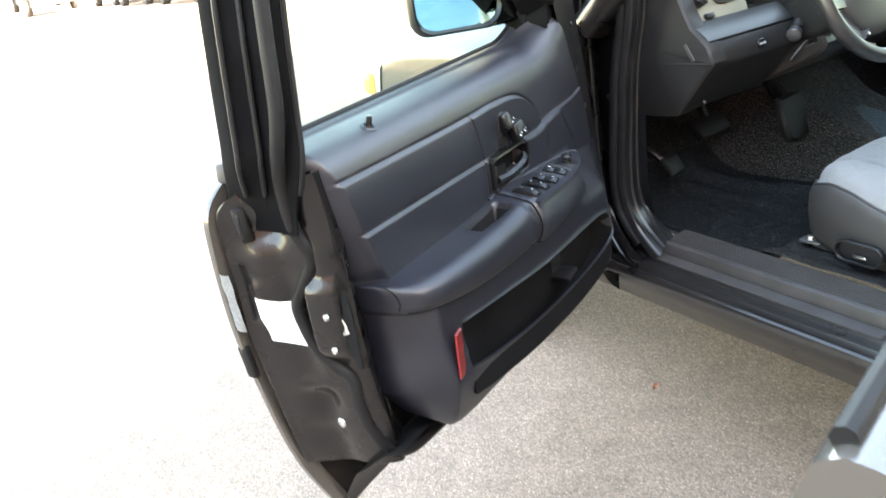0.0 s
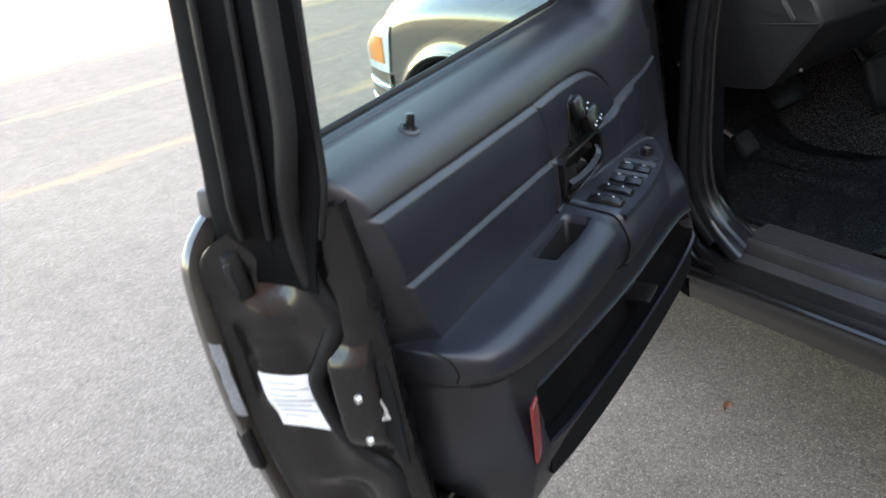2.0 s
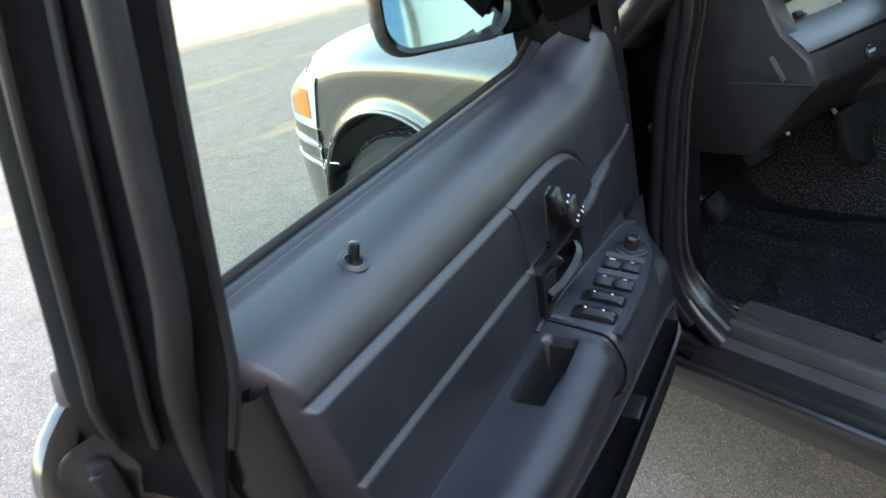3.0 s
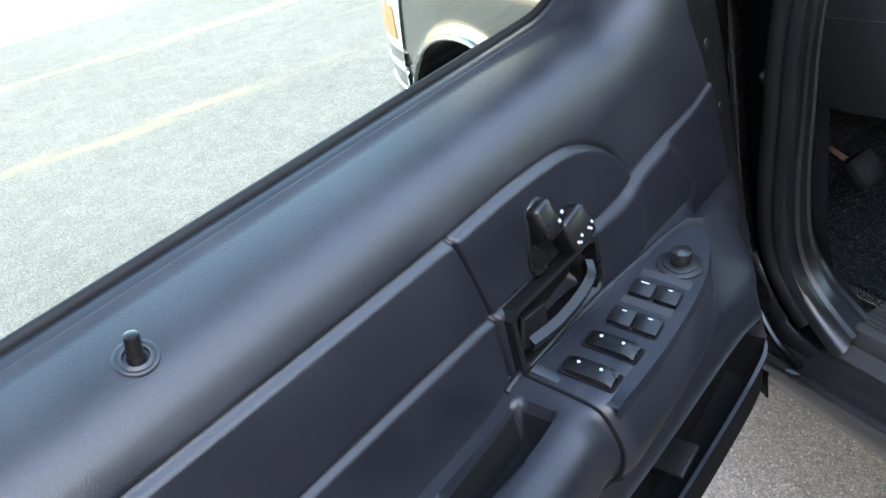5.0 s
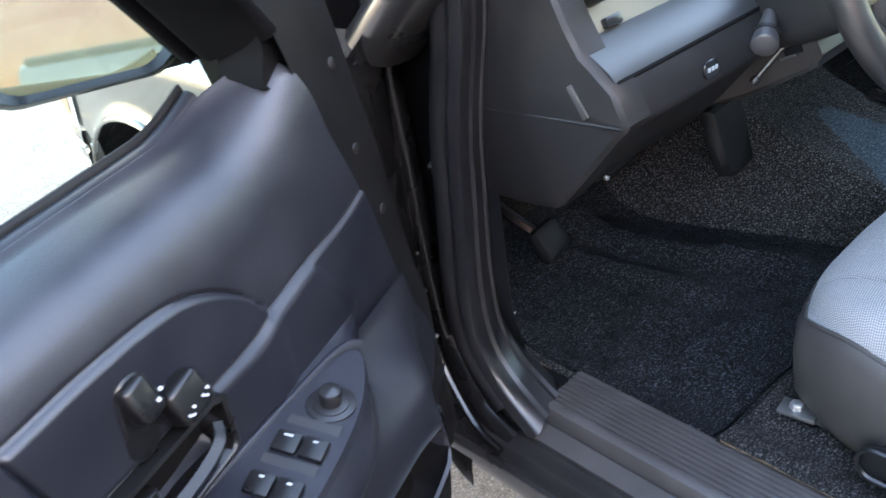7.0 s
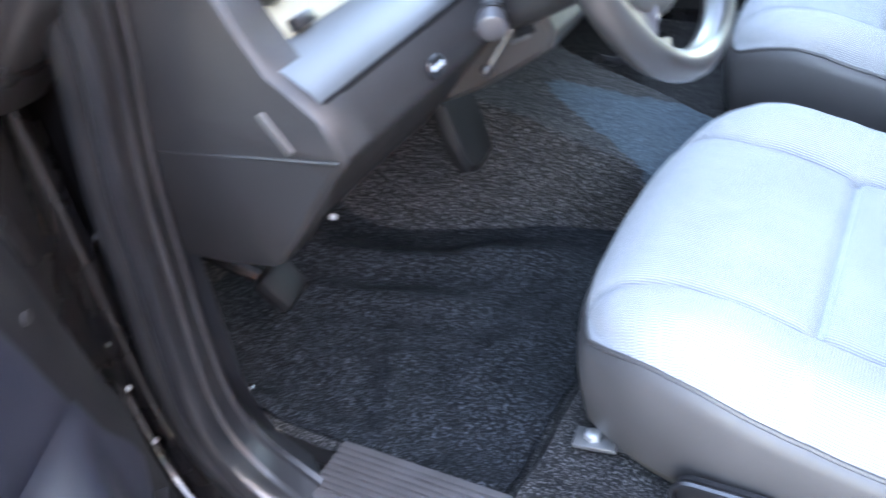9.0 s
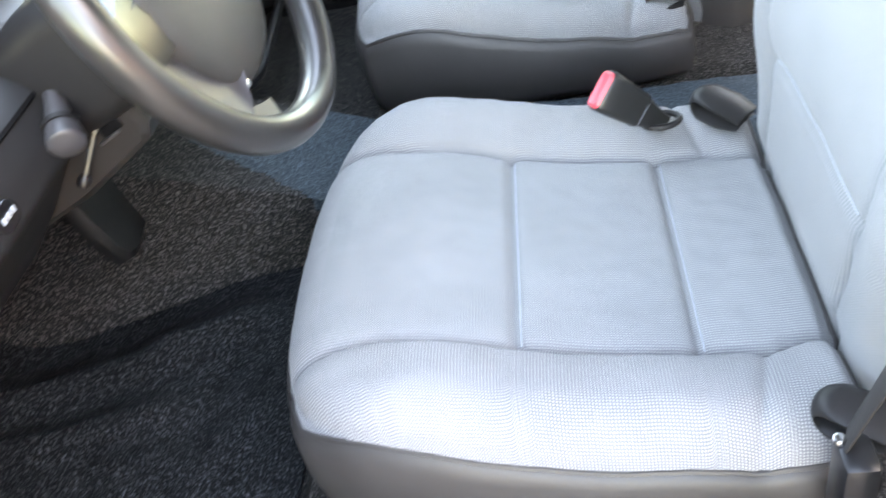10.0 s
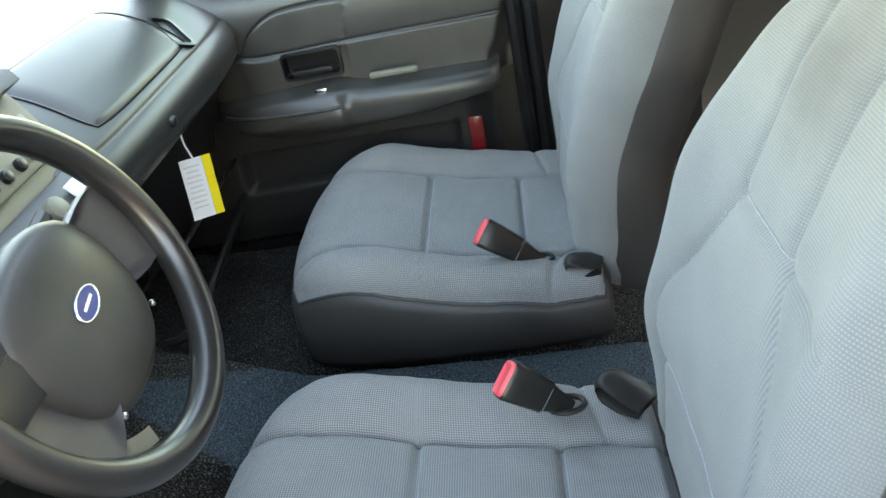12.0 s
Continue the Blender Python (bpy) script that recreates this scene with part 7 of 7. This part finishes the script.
# driver's side: end cap, knee panel, drawer face and instrument bezel
END = [(0.155, 0.81), (0.10, 0.797), (0.05, 0.799), (0.011, 0.804), (-0.018, 0.808), (-0.033, 0.816), (-0.08, 0.874), (-0.128, 0.934), (-0.142, 0.949), (-0.145, 0.957), (-0.129, 0.993), (-0.099, 1.018), (-0.08, 1.032), (-0.058, 1.068), (-0.03, 1.125), (0.03, 1.19), (0.12, 1.205), (0.16, 1.205)]
bm = bmesh.new()
rows = []
for k, dx in ((1.0, 0.035), (1.0, -0.006), (0.96, -0.012), (0.0, -0.016)):
    cy, cz = 0.04, 0.98
    rows.append([(-0.722 + dx, cy + (y - cy) * k, cz + (z - cz) * k) for y, z in END])
skin(bm, rows, round_u=True)
endcap = part("dash_end_cap", bm, GREY, dash, "charcoal plastic dash end panel", 40)
bm = bmesh.new()
tube(bm, [(-0.7355, y, 0.935 + 0.0855 * (0.089 - y)) for y in ease(0.10, -0.139, 10)], 0.0020, 6)
part("end_joint", bm, GREY, endcap, "pale edge of the end panel joint")
bm = bmesh.new()
block(bm, (0.004, 0.010, 0.046), (-0.7365, -0.074, 0.976), 0.0015, pose(0, 0, 0, -34))
part("end_slot", bm, SKIRT, endcap)
KNEE = [(0.10, 0.80), (0.03, 0.803), (-0.02, 0.811), (-0.07, 0.864), (-0.112, 0.916), (-0.126, 0.932)]
bm = bmesh.new()
skin(bm, [[(x, y, z + 0.006 * math.sin(9 * (x + 0.7))) for y, z in KNEE] for x in ease(-0.722, -0.405, 12)])
part("knee_panel", bm, GREY, dash, "charcoal knee panel", 60)
bm = bmesh.new()
skin(bm, [[(x, y + 0.01, z + 0.01) for y, z in KNEE] for x in ease(-0.25, 0.18, 12)])
part("knee_panel", bm, GREY, dash, "charcoal knee panel", 60)
bm = bmesh.new()
DRAW = [(-0.126, 0.933), (-0.138, 0.945), (-0.1415, 0.957), (-0.134, 0.980), (-0.119, 0.998)]
skin(bm, [[(x, y, z) for y, z in DRAW] for x in ease(-0.720, -0.39, 14)])
part("dash_rail", bm, GREY, dash, "rounded charcoal rail across the dash", 60)
bm = bmesh.new()
skin(bm, [[(x, y, z) for y, z in DRAW] for x in ease(-0.24, 0.17, 14)])
drawer = part("dash_rail", bm, GREY, dash, "rounded charcoal rail across the dash", 60)
bm = bmesh.new()
skin(bm, [[(x, y, z) for y, z in ((-0.119, 1.003), (-0.110, 1.013), (-0.086, 1.029), (-0.060, 1.040))] for x in ease(-0.720, -0.39, 10)])
part("drawer_lip", bm, DASHTOP, dash, "smooth drawer lip", 60)
bm = bmesh.new()
skin(bm, [[(x, y, z) for y, z in ((-0.119, 1.003), (-0.110, 1.013), (-0.086, 1.029), (-0.060, 1.040))] for x in ease(-0.24, 0.17, 10)])
part("drawer_lip", bm, DASHTOP, dash, "smooth drawer lip", 60)
bm = bmesh.new()
tube(bm, [(x, -0.1175, 1.0005) for x in ease(-0.715, -0.39, 6)], 0.0035, 6)
part("drawer_joint", bm, DARK, dash)
m = Matrix.Translation((-0.552, -0.1395, 0.968)) @ pose(0, 0, 0, 96)
bm = bmesh.new()
prism(bm, rounded(0.034, 0.024, 0.011), m.translation, (1, 0, 0), (0, 0.15, 1), 0.003, 0.001)
sw = part("dash_switch", bm, GLOSSY, dash, "small black oval dash switch")
for k in (-1, 0, 1):
    bm = bmesh.new()
    block(bm, (0.005, 0.002, 0.006), (-0.552 + 0.008 * k, -0.1435, 0.969), 0.001)
    part("legend", bm, LEGEND, sw, "white printed switch mark")
# pale bezel with vent, lamp switch
bm = bmesh.new()
BZ = [(-0.058, 1.036), (-0.048, 1.060), (-0.030, 1.10), (-0.008, 1.14), (0.01, 1.165)]
skin(bm, [[(x, y, z) for y, z in BZ] for x in ease(-0.718, -0.50, 10)])
part("instrument_bezel", bm, BEZEL, dash, "pale olive-grey instrument bezel", 60)
bm = bmesh.new()
skin(bm, [[(x, y + 0.005, z) for y, z in BZ] for x in ease(-0.18, 0.17, 14)])
bez = part("instrument_bezel", bm, BEZEL, dash, "pale olive-grey instrument bezel", 60)
tilt = pose(0, 0, 0, -28)
vent("black louvred air vent beside the wheel", Matrix.Translation((-0.565, -0.026, 1.105)) @ tilt, 0.10, 0.085, 6, dash)
vent("black louvred centre air vent", Matrix.Translation((-0.135, -0.020, 1.105)) @ tilt, 0.11, 0.085, 6, dash)
bm = bmesh.new()
disc(bm, 0.018, 0.02, Matrix.Translation((-0.665, -0.036, 1.085)) @ pose(0, 0, 0, 62), 20, 0.004)
block(bm, (0.008, 0.03, 0.03), (-0.665, -0.052, 1.09), 0.003, tilt)
part("lamp_switch", bm, SATIN, dash, "black headlamp switch knob")
bm = bmesh.new()
block(bm, (0.03, 0.012, 0.014), (-0.645, -0.058, 1.048), 0.003, tilt)
part("dimmer_button", bm, SATIN, dash)
# centre stack: radio with its knobs
bm = bmesh.new()
block(bm, (0.20, 0.02, 0.075), (0.045, -0.028, 1.092), 0.006, tilt)
radio = part("radio", bm, BEZEL, dash, "pale radio panel with round knobs")
for k in range(5):
    bm = bmesh.new()
    disc(bm, 0.010, 0.014, Matrix.Translation((-0.035 + 0.040 * k, -0.040, 1.080)) @ pose(0, 0, 0, 62), 14, 0.003)
    part("radio_knob", bm, SATIN, radio)
bm = bmesh.new()
block(bm, (0.055, 0.003, 0.026), (0.075, -0.098, 1.03), 0.001, pose(0, 0, 0, -40))
part("white_card", bm, WHITE, dash, "white card tucked in the dash")
bm = bmesh.new()
disc(bm, 0.020, 0.012, Matrix.Translation((0.0, -0.095, 1.025)) @ pose(0, 0, 0, 60), 18, 0.004)
part("power_socket", bm, BEZEL, dash)
# cowl over the instruments
bm = bmesh.new()
rows = []
for x in ease(-0.74, 0.16, 40):
    k = max(0, 1 - ((x + 0.36) / 0.24) ** 4)
    rows.append([(x, y, z + 0.022 * k) for y, z in ((0.01, 1.150), (-0.03 - 0.02 * k, 1.172), (-0.02 - 0.02 * k, 1.188), (0.03, 1.20), (0.12, 1.19), (0.3, 1.17), (0.52, 1.165))])
skin(bm, rows)
part("instrument_cowl", bm, DASHTOP, dash, "soft charcoal instrument cowl", 60)
bm = bmesh.new()
skin(bm, [[(x, y, z) for y, z in ((0.02, 1.03), (0.03, 1.16))] for x in ease(-0.50, -0.18, 6)])
part("gauge_panel", bm, DARK, dash)
bm = bmesh.new()
disc(bm, 0.0035, 0.006, pose(-0.660, -0.05, 0.835, 100), 10, 0.001)
part("knee_screw", bm, STEEL, dash)

# ---- steering column and wheel ----
WT, WYAW = radians(23.6), radians(-1.7)
WN = Vector((math.sin(WYAW) * math.cos(WT), -math.cos(WYAW) * math.cos(WT), math.sin(WT)))
WX = Vector((0, 0, 1)).cross(WN).normalized() * 1.0
WY = WN.cross(WX).normalized()
WC = Vector((-0.351, -0.293, 1.083))
WM = Matrix((WX, WY, WN)).transposed().to_4x4()
WM.translation = WC
WM = WM @ Matrix.Rotation(radians(14), 4, 'Z')
RIM = material("worn_wheel_rim", (0.017, 0.0158, 0.0155), 0.31, grain=0.1, grain_size=0.001, mottled=0.15, mottle_size=0.08, bump=0.00003, spec=0.9)
HUBPAD = material("charcoal_hub_vinyl", (0.042, 0.041, 0.037), 0.42, grain=0.2, grain_size=0.0012, mottled=0.4, mottle_size=0.08, bump=0.0002, spec=0.6)
COLUMN = material("brown_column_plastic", (0.024, 0.0205, 0.019), 0.42, grain=0.25, grain_size=0.001, mottled=0.4, mottle_size=0.08, bump=0.0003)
wheel_thing = thing("steering_wheel", "worn black four-spoke steering wheel with a padded hub", "steering wheel", WM)
RW = 0.1795
bm = bmesh.new()
rows = []
for i in range(96):
    a = 2 * math.pi * i / 96
    rows.append([((RW + 0.0175 * math.cos(b)) * math.cos(a), (RW + 0.0175 * math.cos(b)) * math.sin(a), 0.0195 * math.sin(b)) for b in [2 * math.pi * j / 16 for j in range(16)]])
skin(bm, rows, round_u=True, round_v=True)
part("rim", bm, RIM, wheel_thing, "worn glossy black wheel rim")
HUBO = [tuple(p)[:2] for p in curve([(-0.085, 0.040, 0), (-0.05, 0.062, 0), (0.0, 0.068, 0), (0.05, 0.062, 0), (0.085, 0.040, 0), (0.094, 0.0, 0), (0.082, -0.050, 0), (0.05, -0.082, 0), (0.0, -0.092, 0), (-0.05, -0.082, 0), (-0.082, -0.050, 0), (-0.094, 0.0, 0), (-0.085, 0.040, 0)], 5)][:-1]
bm = bmesh.new()
rows = []
for k, z in ((0.92, -0.03), (1.0, -0.01), (1.0, 0.006), (0.96, 0.018), (0.86, 0.025), (0.6, 0.032), (0.3, 0.035), (0.02, 0.036)):
    rows.append([(x * k * 1.16, y * k * 1.16 - 0.014, z - 0.031) for x, y in HUBO])
vs = skin(bm, rows, round_u=True)
cap(bm, vs[-1])
hub = part("hub_pad", bm, HUBPAD, wheel_thing, "charcoal padded airbag hub", 60)
bm = bmesh.new()
prism(bm, [(0.024 * math.cos(a), 0.013 * math.sin(a)) for a in [2 * math.pi * i / 28 for i in range(28)]], (0, -0.015, 0.0035), (1, 0, 0), (0, 1, 0), 0.003, 0.001)
em = part("emblem", bm, BLUE, hub, "dark blue oval emblem")
bm = bmesh.new()
tube(bm, [(0.0235 * math.cos(a), -0.015 + 0.0125 * math.sin(a), 0.0062) for a in [2 * math.pi * i / 32 for i in range(32)]], 0.0012, 6, up=(0, 0, 1), round_path=True)
block(bm, (0.024, 0.0035, 0.0008), (0, -0.015, 0.0066), 0.0)
part("emblem_mark", bm, CHROME, em, "silver emblem edge and stroke")
for a0, a1 in ((168, 172),):
    bm = bmesh.new()
    a, b = radians(a0), radians(a1)
    p0, p1 = Vector((0.085 * math.cos(a), 0.075 * math.sin(a), -0.022)), Vector((RW * math.cos(b), RW * math.sin(b), 0.0))
    sweep(bm, curve([p0, (p0 + p1) / 2 + Vector((0, 0, -0.002)), p1], 5), [(-0.034, -0.010), (0.034, -0.010), (0.031, 0.008), (0, 0.011), (-0.031, 0.008)], up=(0, 0, 1), scale=ease(1.15, 0.62, 11))
    part("spoke", bm, SATIN, wheel_thing)


# the two lower spokes are broad moulded wings that reach almost to the rim
def wing_spoke(a0, a1, r_out):
    bm = bmesh.new()
    rows = []
    for a in ease(a0, a1, 20):
        e = min(a - a0, a1 - a) / (a1 - a0) * 2
        c, s = math.cos(radians(a)), math.sin(radians(a))
        reach = 0.080 + (r_out - 0.080) * min(1, 0.25 + 2.5 * e)
        rows.append([(r * c, r * s, z) for r, z in ((0.070, -0.024), (0.090, -0.022), ((0.090 + reach) / 2, -0.016), (reach - 0.006, -0.008), (reach, -0.012), (reach - 0.004, -0.022), (0.070, -0.04))])
    vs = skin(bm, rows, round_u=True)
    cap(bm, vs[0])
    cap(bm, vs[-1])
    return part("spoke", bm, SKIRT_DARK, wheel_thing, "broad moulded lower spoke")


SKIRT_DARK = material("worn_wheel_vinyl", (0.042, 0.039, 0.041), 0.38, grain=0.2, grain_size=0.0012, mottled=0.5, mottle_size=0.05, bump=0.0002, spec=0.7)
wing_spoke(160, 234, 0.165)
wing_spoke(-40, 14, 0.170)
# Pale strip stands for the lit column cover seen through the spoke gap.
bm = bmesh.new()
skin(bm, [[((0.145 + 0.018 * k) * math.cos(a), (0.145 + 0.018 * k) * math.sin(a), -0.014) for a in ease(radians(-158), radians(-118), 14)] for k in (0, 1)])
part("gap_strip", bm, BEZEL, wheel_thing, "pale strip in the gap by the lower spoke")
for x in (-0.06, 0.062):
    bm = bmesh.new()
    disc(bm, 0.004, 0.003, Matrix.Translation((x * 1.25, -0.098, -0.014)), 10, 0.001)
    part("hub_clip", bm, CHROME, wheel_thing)
column = thing("steering_column", "charcoal steering column shroud with stalk and ignition", "steering column", Matrix.Translation((-0.435, -0.12, 0.98)))
bm = bmesh.new()
ax = Vector((0.03, 0.90, -0.40)).normalized()
c0 = WC - WN * 0.055 - Vector((-0.435, -0.12, 0.98))
up = Vector((0, 0.36, 0.93))
rows = []
for k, w, h in ((0.0, 0.075, 0.085), (0.02, 0.088, 0.10), (0.10, 0.092, 0.105), (0.20, 0.088, 0.10), (0.28, 0.08, 0.09)):
    rows.append([c0 + ax * k + Vector((1, 0, 0)) * x + up * (y - 0.01) for x, y in rounded(w * 1.25, h * 1.25, 0.03, 6)])
skin(bm, rows, round_u=True)
part("column_shroud", bm, GREY, column)
# side of the shroud: a moulded box with a slot for the stalk
off = -Vector((-0.435, -0.12, 0.98))
bm = bmesh.new()
prism(bm, [(-0.06, 1.06), (0.085, 1.071), (0.127, 1.060), (0.163, 1.018), (0.202, 0.939), (0.195, 0.919), (0.101, 0.860), (0.002, 0.816), (-0.09, 0.851)], off + Vector((-0.245, 0, 0)), (0, -1, 0), (0, 0, 1), 0.14, 0.008)
cover = part("column_cover", bm, COLUMN, column, "brown-grey moulded column cover", 40)
tip = Matrix.Rotation(radians(-25), 4, "X")
bm = bmesh.new()
block(bm, (0.004, 0.034, 0.024), off + Vector((-0.385, -0.132, 1.001)), 0.002, tip)
part("stalk_slot", bm, DARK, cover, "black slot round the stalk")
bm = bmesh.new()
block(bm, (0.004, 0.028, 0.012), off + Vector((-0.385, -0.164, 0.942)), 0.002, tip)
part("key_slot", bm, DARK, cover, "black slot with a pale lower lip")
bm = bmesh.new()
block(bm, (0.006, 0.028, 0.004), off + Vector((-0.386, -0.159, 0.932)), 0.001, tip)
part("slot_lip", bm, WHEEL, cover)
bm = bmesh.new()
line = curve([off + Vector(p) for p in ((-0.382, -0.129, 1.004), (-0.403, -0.136, 0.992), (-0.427, -0.146, 0.979), (-0.445, -0.154, 0.969), (-0.452, -0.157, 0.966))], 5)
n = len(line) - 1
tube(bm, line, 0.0118, 14, scale=[0.75 + 0.85 * step(0.15, 0.8, i / n) if i < n - 3 else (1.5, 1.2, 0.8, 0.2)[i - n + 3] for i in range(n + 1)])
stalk = part("stalk", bm, SKIRT_DARK, column, "glossy black column stalk with a round end")
bm = bmesh.new()
tube(bm, [line[n // 2], line[n // 2 + 1]], 0.0178, 14)
part("stalk_ring", bm, GREY, stalk, "worn ring round the stalk")
bm = bmesh.new()
a, b = off + Vector((-0.383, -0.150, 0.947)), off + Vector((-0.409, -0.123, 0.900))
tube(bm, [a, b], 0.0036, 8)
tube(bm, [a, a + (b - a) * 0.12], 0.0065, 8)
tube(bm, [b - (b - a) * 0.10, b, b + (b - a) * 0.10, b + (b - a) * 0.13], 0.0075, 10, scale=[0.7, 1, 0.8, 0.2])
part("tilt_lever", bm, SATIN, column, "thin black tilt lever")
bm = bmesh.new()
tube(bm, curve([(0.165, -0.04, 0.06), (0.215, -0.05, 0.085), (0.275, -0.06, 0.11)], 5), 0.010, 8)
part("gear_lever", bm, WHEEL, column, "grey column gear lever")

# ---- tag hanging from the glove box brow ----
TAG = Matrix((Vector((0.66, -0.70, -0.10)).normalized(), Vector((0.72, 0.66, -0.2)).normalized(), Vector((0.23, -0.03, 0.97)).normalized())).transposed().to_4x4()
TAG.translation = Vector((0.470, -0.104, 0.832))
tag = thing("hanging_tag", "white and yellow printed card tag on a thin string", "tag", TAG)
bm = bmesh.new()
block(bm, (0.046, 0.0012, 0.118), (-0.009, 0, 0), 0.0)
part("white_card", bm, WHITE, tag)
bm = bmesh.new()
block(bm, (0.018, 0.0013, 0.118), (0.0235, 0, 0), 0.0)
part("yellow_edge", bm, YELLOW, tag, "bright yellow card edge")
bm = bmesh.new()
for k in range(9):
    block(bm, ((0.034, 0.026, 0.030)[k % 3], 0.0004, 0.003), (-0.010, -0.001, 0.044 - 0.010 * k), 0)
part("print_lines", bm, FAINT, tag, "rows of small faint print")
bm = bmesh.new()
tube(bm, [(-0.002, 0, 0.058), (-0.010, 0.002, 0.085), (-0.012, 0.006, 0.118)], 0.0018, 6, up=(1, 0, 0.1))
part("string", bm, WHITE, tag)


# ---- passenger door, shut ----
bm = bmesh.new()
block(bm, (0.16, 1.75, 0.17), (1.0, -0.30, 0.385), 0.012)
part("passenger_sill", bm, JAMB, car, "dark painted passenger sill")
pdoor = thing("passenger_door", "shut passenger door with dark grey moulded trim", "car door", Matrix())
KP, YP = 0.93, 0.165


def across(s, d, z):
    return Vector((1.0 - (d + 0.05) * KP, YP - s * KP, 0.925 + (z - 0.913) * 1.0))


bm = bmesh.new()
rows = []
for v in ease(0, 1, 70):
    row = []
    for u in ease(0, 1, 130):
        s = 0.03 + u * 0.95
        z = trim_row(v * 80, s)
        row.append(across(s, trim_depth(s, z), z))
    rows.append(row)
skin(bm, rows)
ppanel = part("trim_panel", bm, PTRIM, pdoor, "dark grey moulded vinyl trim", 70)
bm = bmesh.new()
rows = []
for v in ease(0, 1, 40):
    row = []
    for u in ease(0, 1, 90):
        s = -0.05 + u * 0.95
        z = 0.44 + (0.79 - 0.44) * v
        a = 0.03 * step(0.70, 0.69, z) * step(0.59, 0.60, z) * step(0.2, 0.22, s) * step(0.80, 0.79, s)
        row.append(across(s, 0.030 - a - 0.02 * step(0.52, 0.44, z) - 0.05 * step(0.82, 0.9, s), z))
    rows.append(row)
skin(bm, rows)
part("lower_trim", bm, GREY, pdoor, "dark grey lower trim with a map pocket", 60)
bm = bmesh.new()
rows = []
for s in ease(0.13, 0.925, 80):
    row = []
    for k in ease(0, 1, 26):
        y, z = arm_point(s, k)
        row.append(across(s, y, z - 0.01))
    rows.append(row)
skin(bm, rows)
parm = part("armrest", bm, PTRIM, pdoor, "dark grey padded armrest", 60)
bm = bmesh.new()
block(bm, (0.018, 0.115, 0.014), across(0.66, 0.02, 0.838), 0.005)
part("pull_handle", bm, BEZEL, parm, "pale grey pull handle")
bm = bmesh.new()
tube(bm, [across(s, spline(s, ARM_OUT) + 0.002, 0.792) for s in ease(0.20, 0.52, 10)], 0.004, 6)
part("armrest_strip", bm, SKIRT, parm)
bm = bmesh.new()
block(bm, (0.01, 0.03, 0.012), across(0.47, 0.035, 0.826), 0.003)
part("window_switch", bm, CHROME, parm)
bm = bmesh.new()
rows = []
for f, y in ((1.0, -0.026), (0.985, -0.0185), (0.90, -0.0175), (0.84, -0.045)):
    rows.append([across(0.446 + (s - 0.446) * f, y, 0.878 + (z - 0.878) * (f if f > 0.95 else f - 0.1)) for s, z in HAND])
vs = skin(bm, rows, round_u=True)
cap(bm, vs[-1])
pb = part("handle_bezel", bm, SATIN, pdoor, "dark handle bezel", 30)
bm = bmesh.new()
block(bm, (0.014, 0.10, 0.014), across(0.45, -0.02, 0.862), 0.005)
part("inner_handle", bm, GREY, pb)
bm = bmesh.new()
a0, b0 = across(0.825, 0.033, 0.705), across(0.860, 0.033, 0.612)
block(bm, (0.006, 0.034, 0.086), (a0.x, (a0.y + b0.y) / 2, (a0.z + b0.z) / 2), 0.002)
part("reflector", bm, REDLENS, pdoor, "red safety reflector")
bm = bmesh.new()
skin(bm, [[(1.02 - 0.14 * v + 0.0, y, 1.10 + 0.44 * v) for y in ease(0.05, -0.95, 6)] for v in ease(0, 1, 5)])
pg = part("side_glass", bm, GLASS, pdoor)
pg.visible_shadow = False
bm = bmesh.new()
tube(bm, [across(0.98, -0.06, z) for z in ease(0.45, 1.12, 10)], 0.02, 8, up=(1, 0, 0.1))
part("door_seal", bm, RUBBER, pdoor)
bm = bmesh.new()
tube(bm, [across(1.02, -0.05, z) for z in ease(0.45, 1.4, 10)], 0.016, 8, up=(1, 0, 0.1))
part("door_seal", bm, RUBBER, pdoor)
# small dry leaves and grit on the asphalt
LEAFDRY = material("dry_brown_leaf", (0.26, 0.10, 0.06), 0.8, mottled=0.5, mottle_size=0.01)
for x, y, r in ((-0.79, 0.03, 20), (-1.05, 0.62, 70), (-2.9, 1.6, 130), (-2.45, 2.3, 30)):
    lf = thing("dry_leaf", "small dry brown leaf lying on asphalt", "leaf", pose(x, y, 0.002, 0, 0, r), group="dry leaves on the asphalt")
    bm = bmesh.new()
    skin(bm, [[(0.016 * u, 0.009 * math.sin(math.pi * (u + 1) / 2) * w, 0.003 + 0.004 * w * w + 0.002 * u) for w in (-1, 0, 1)] for u in ease(-1, 1, 7)])
    part("blade", bm, LEAFDRY, lf)
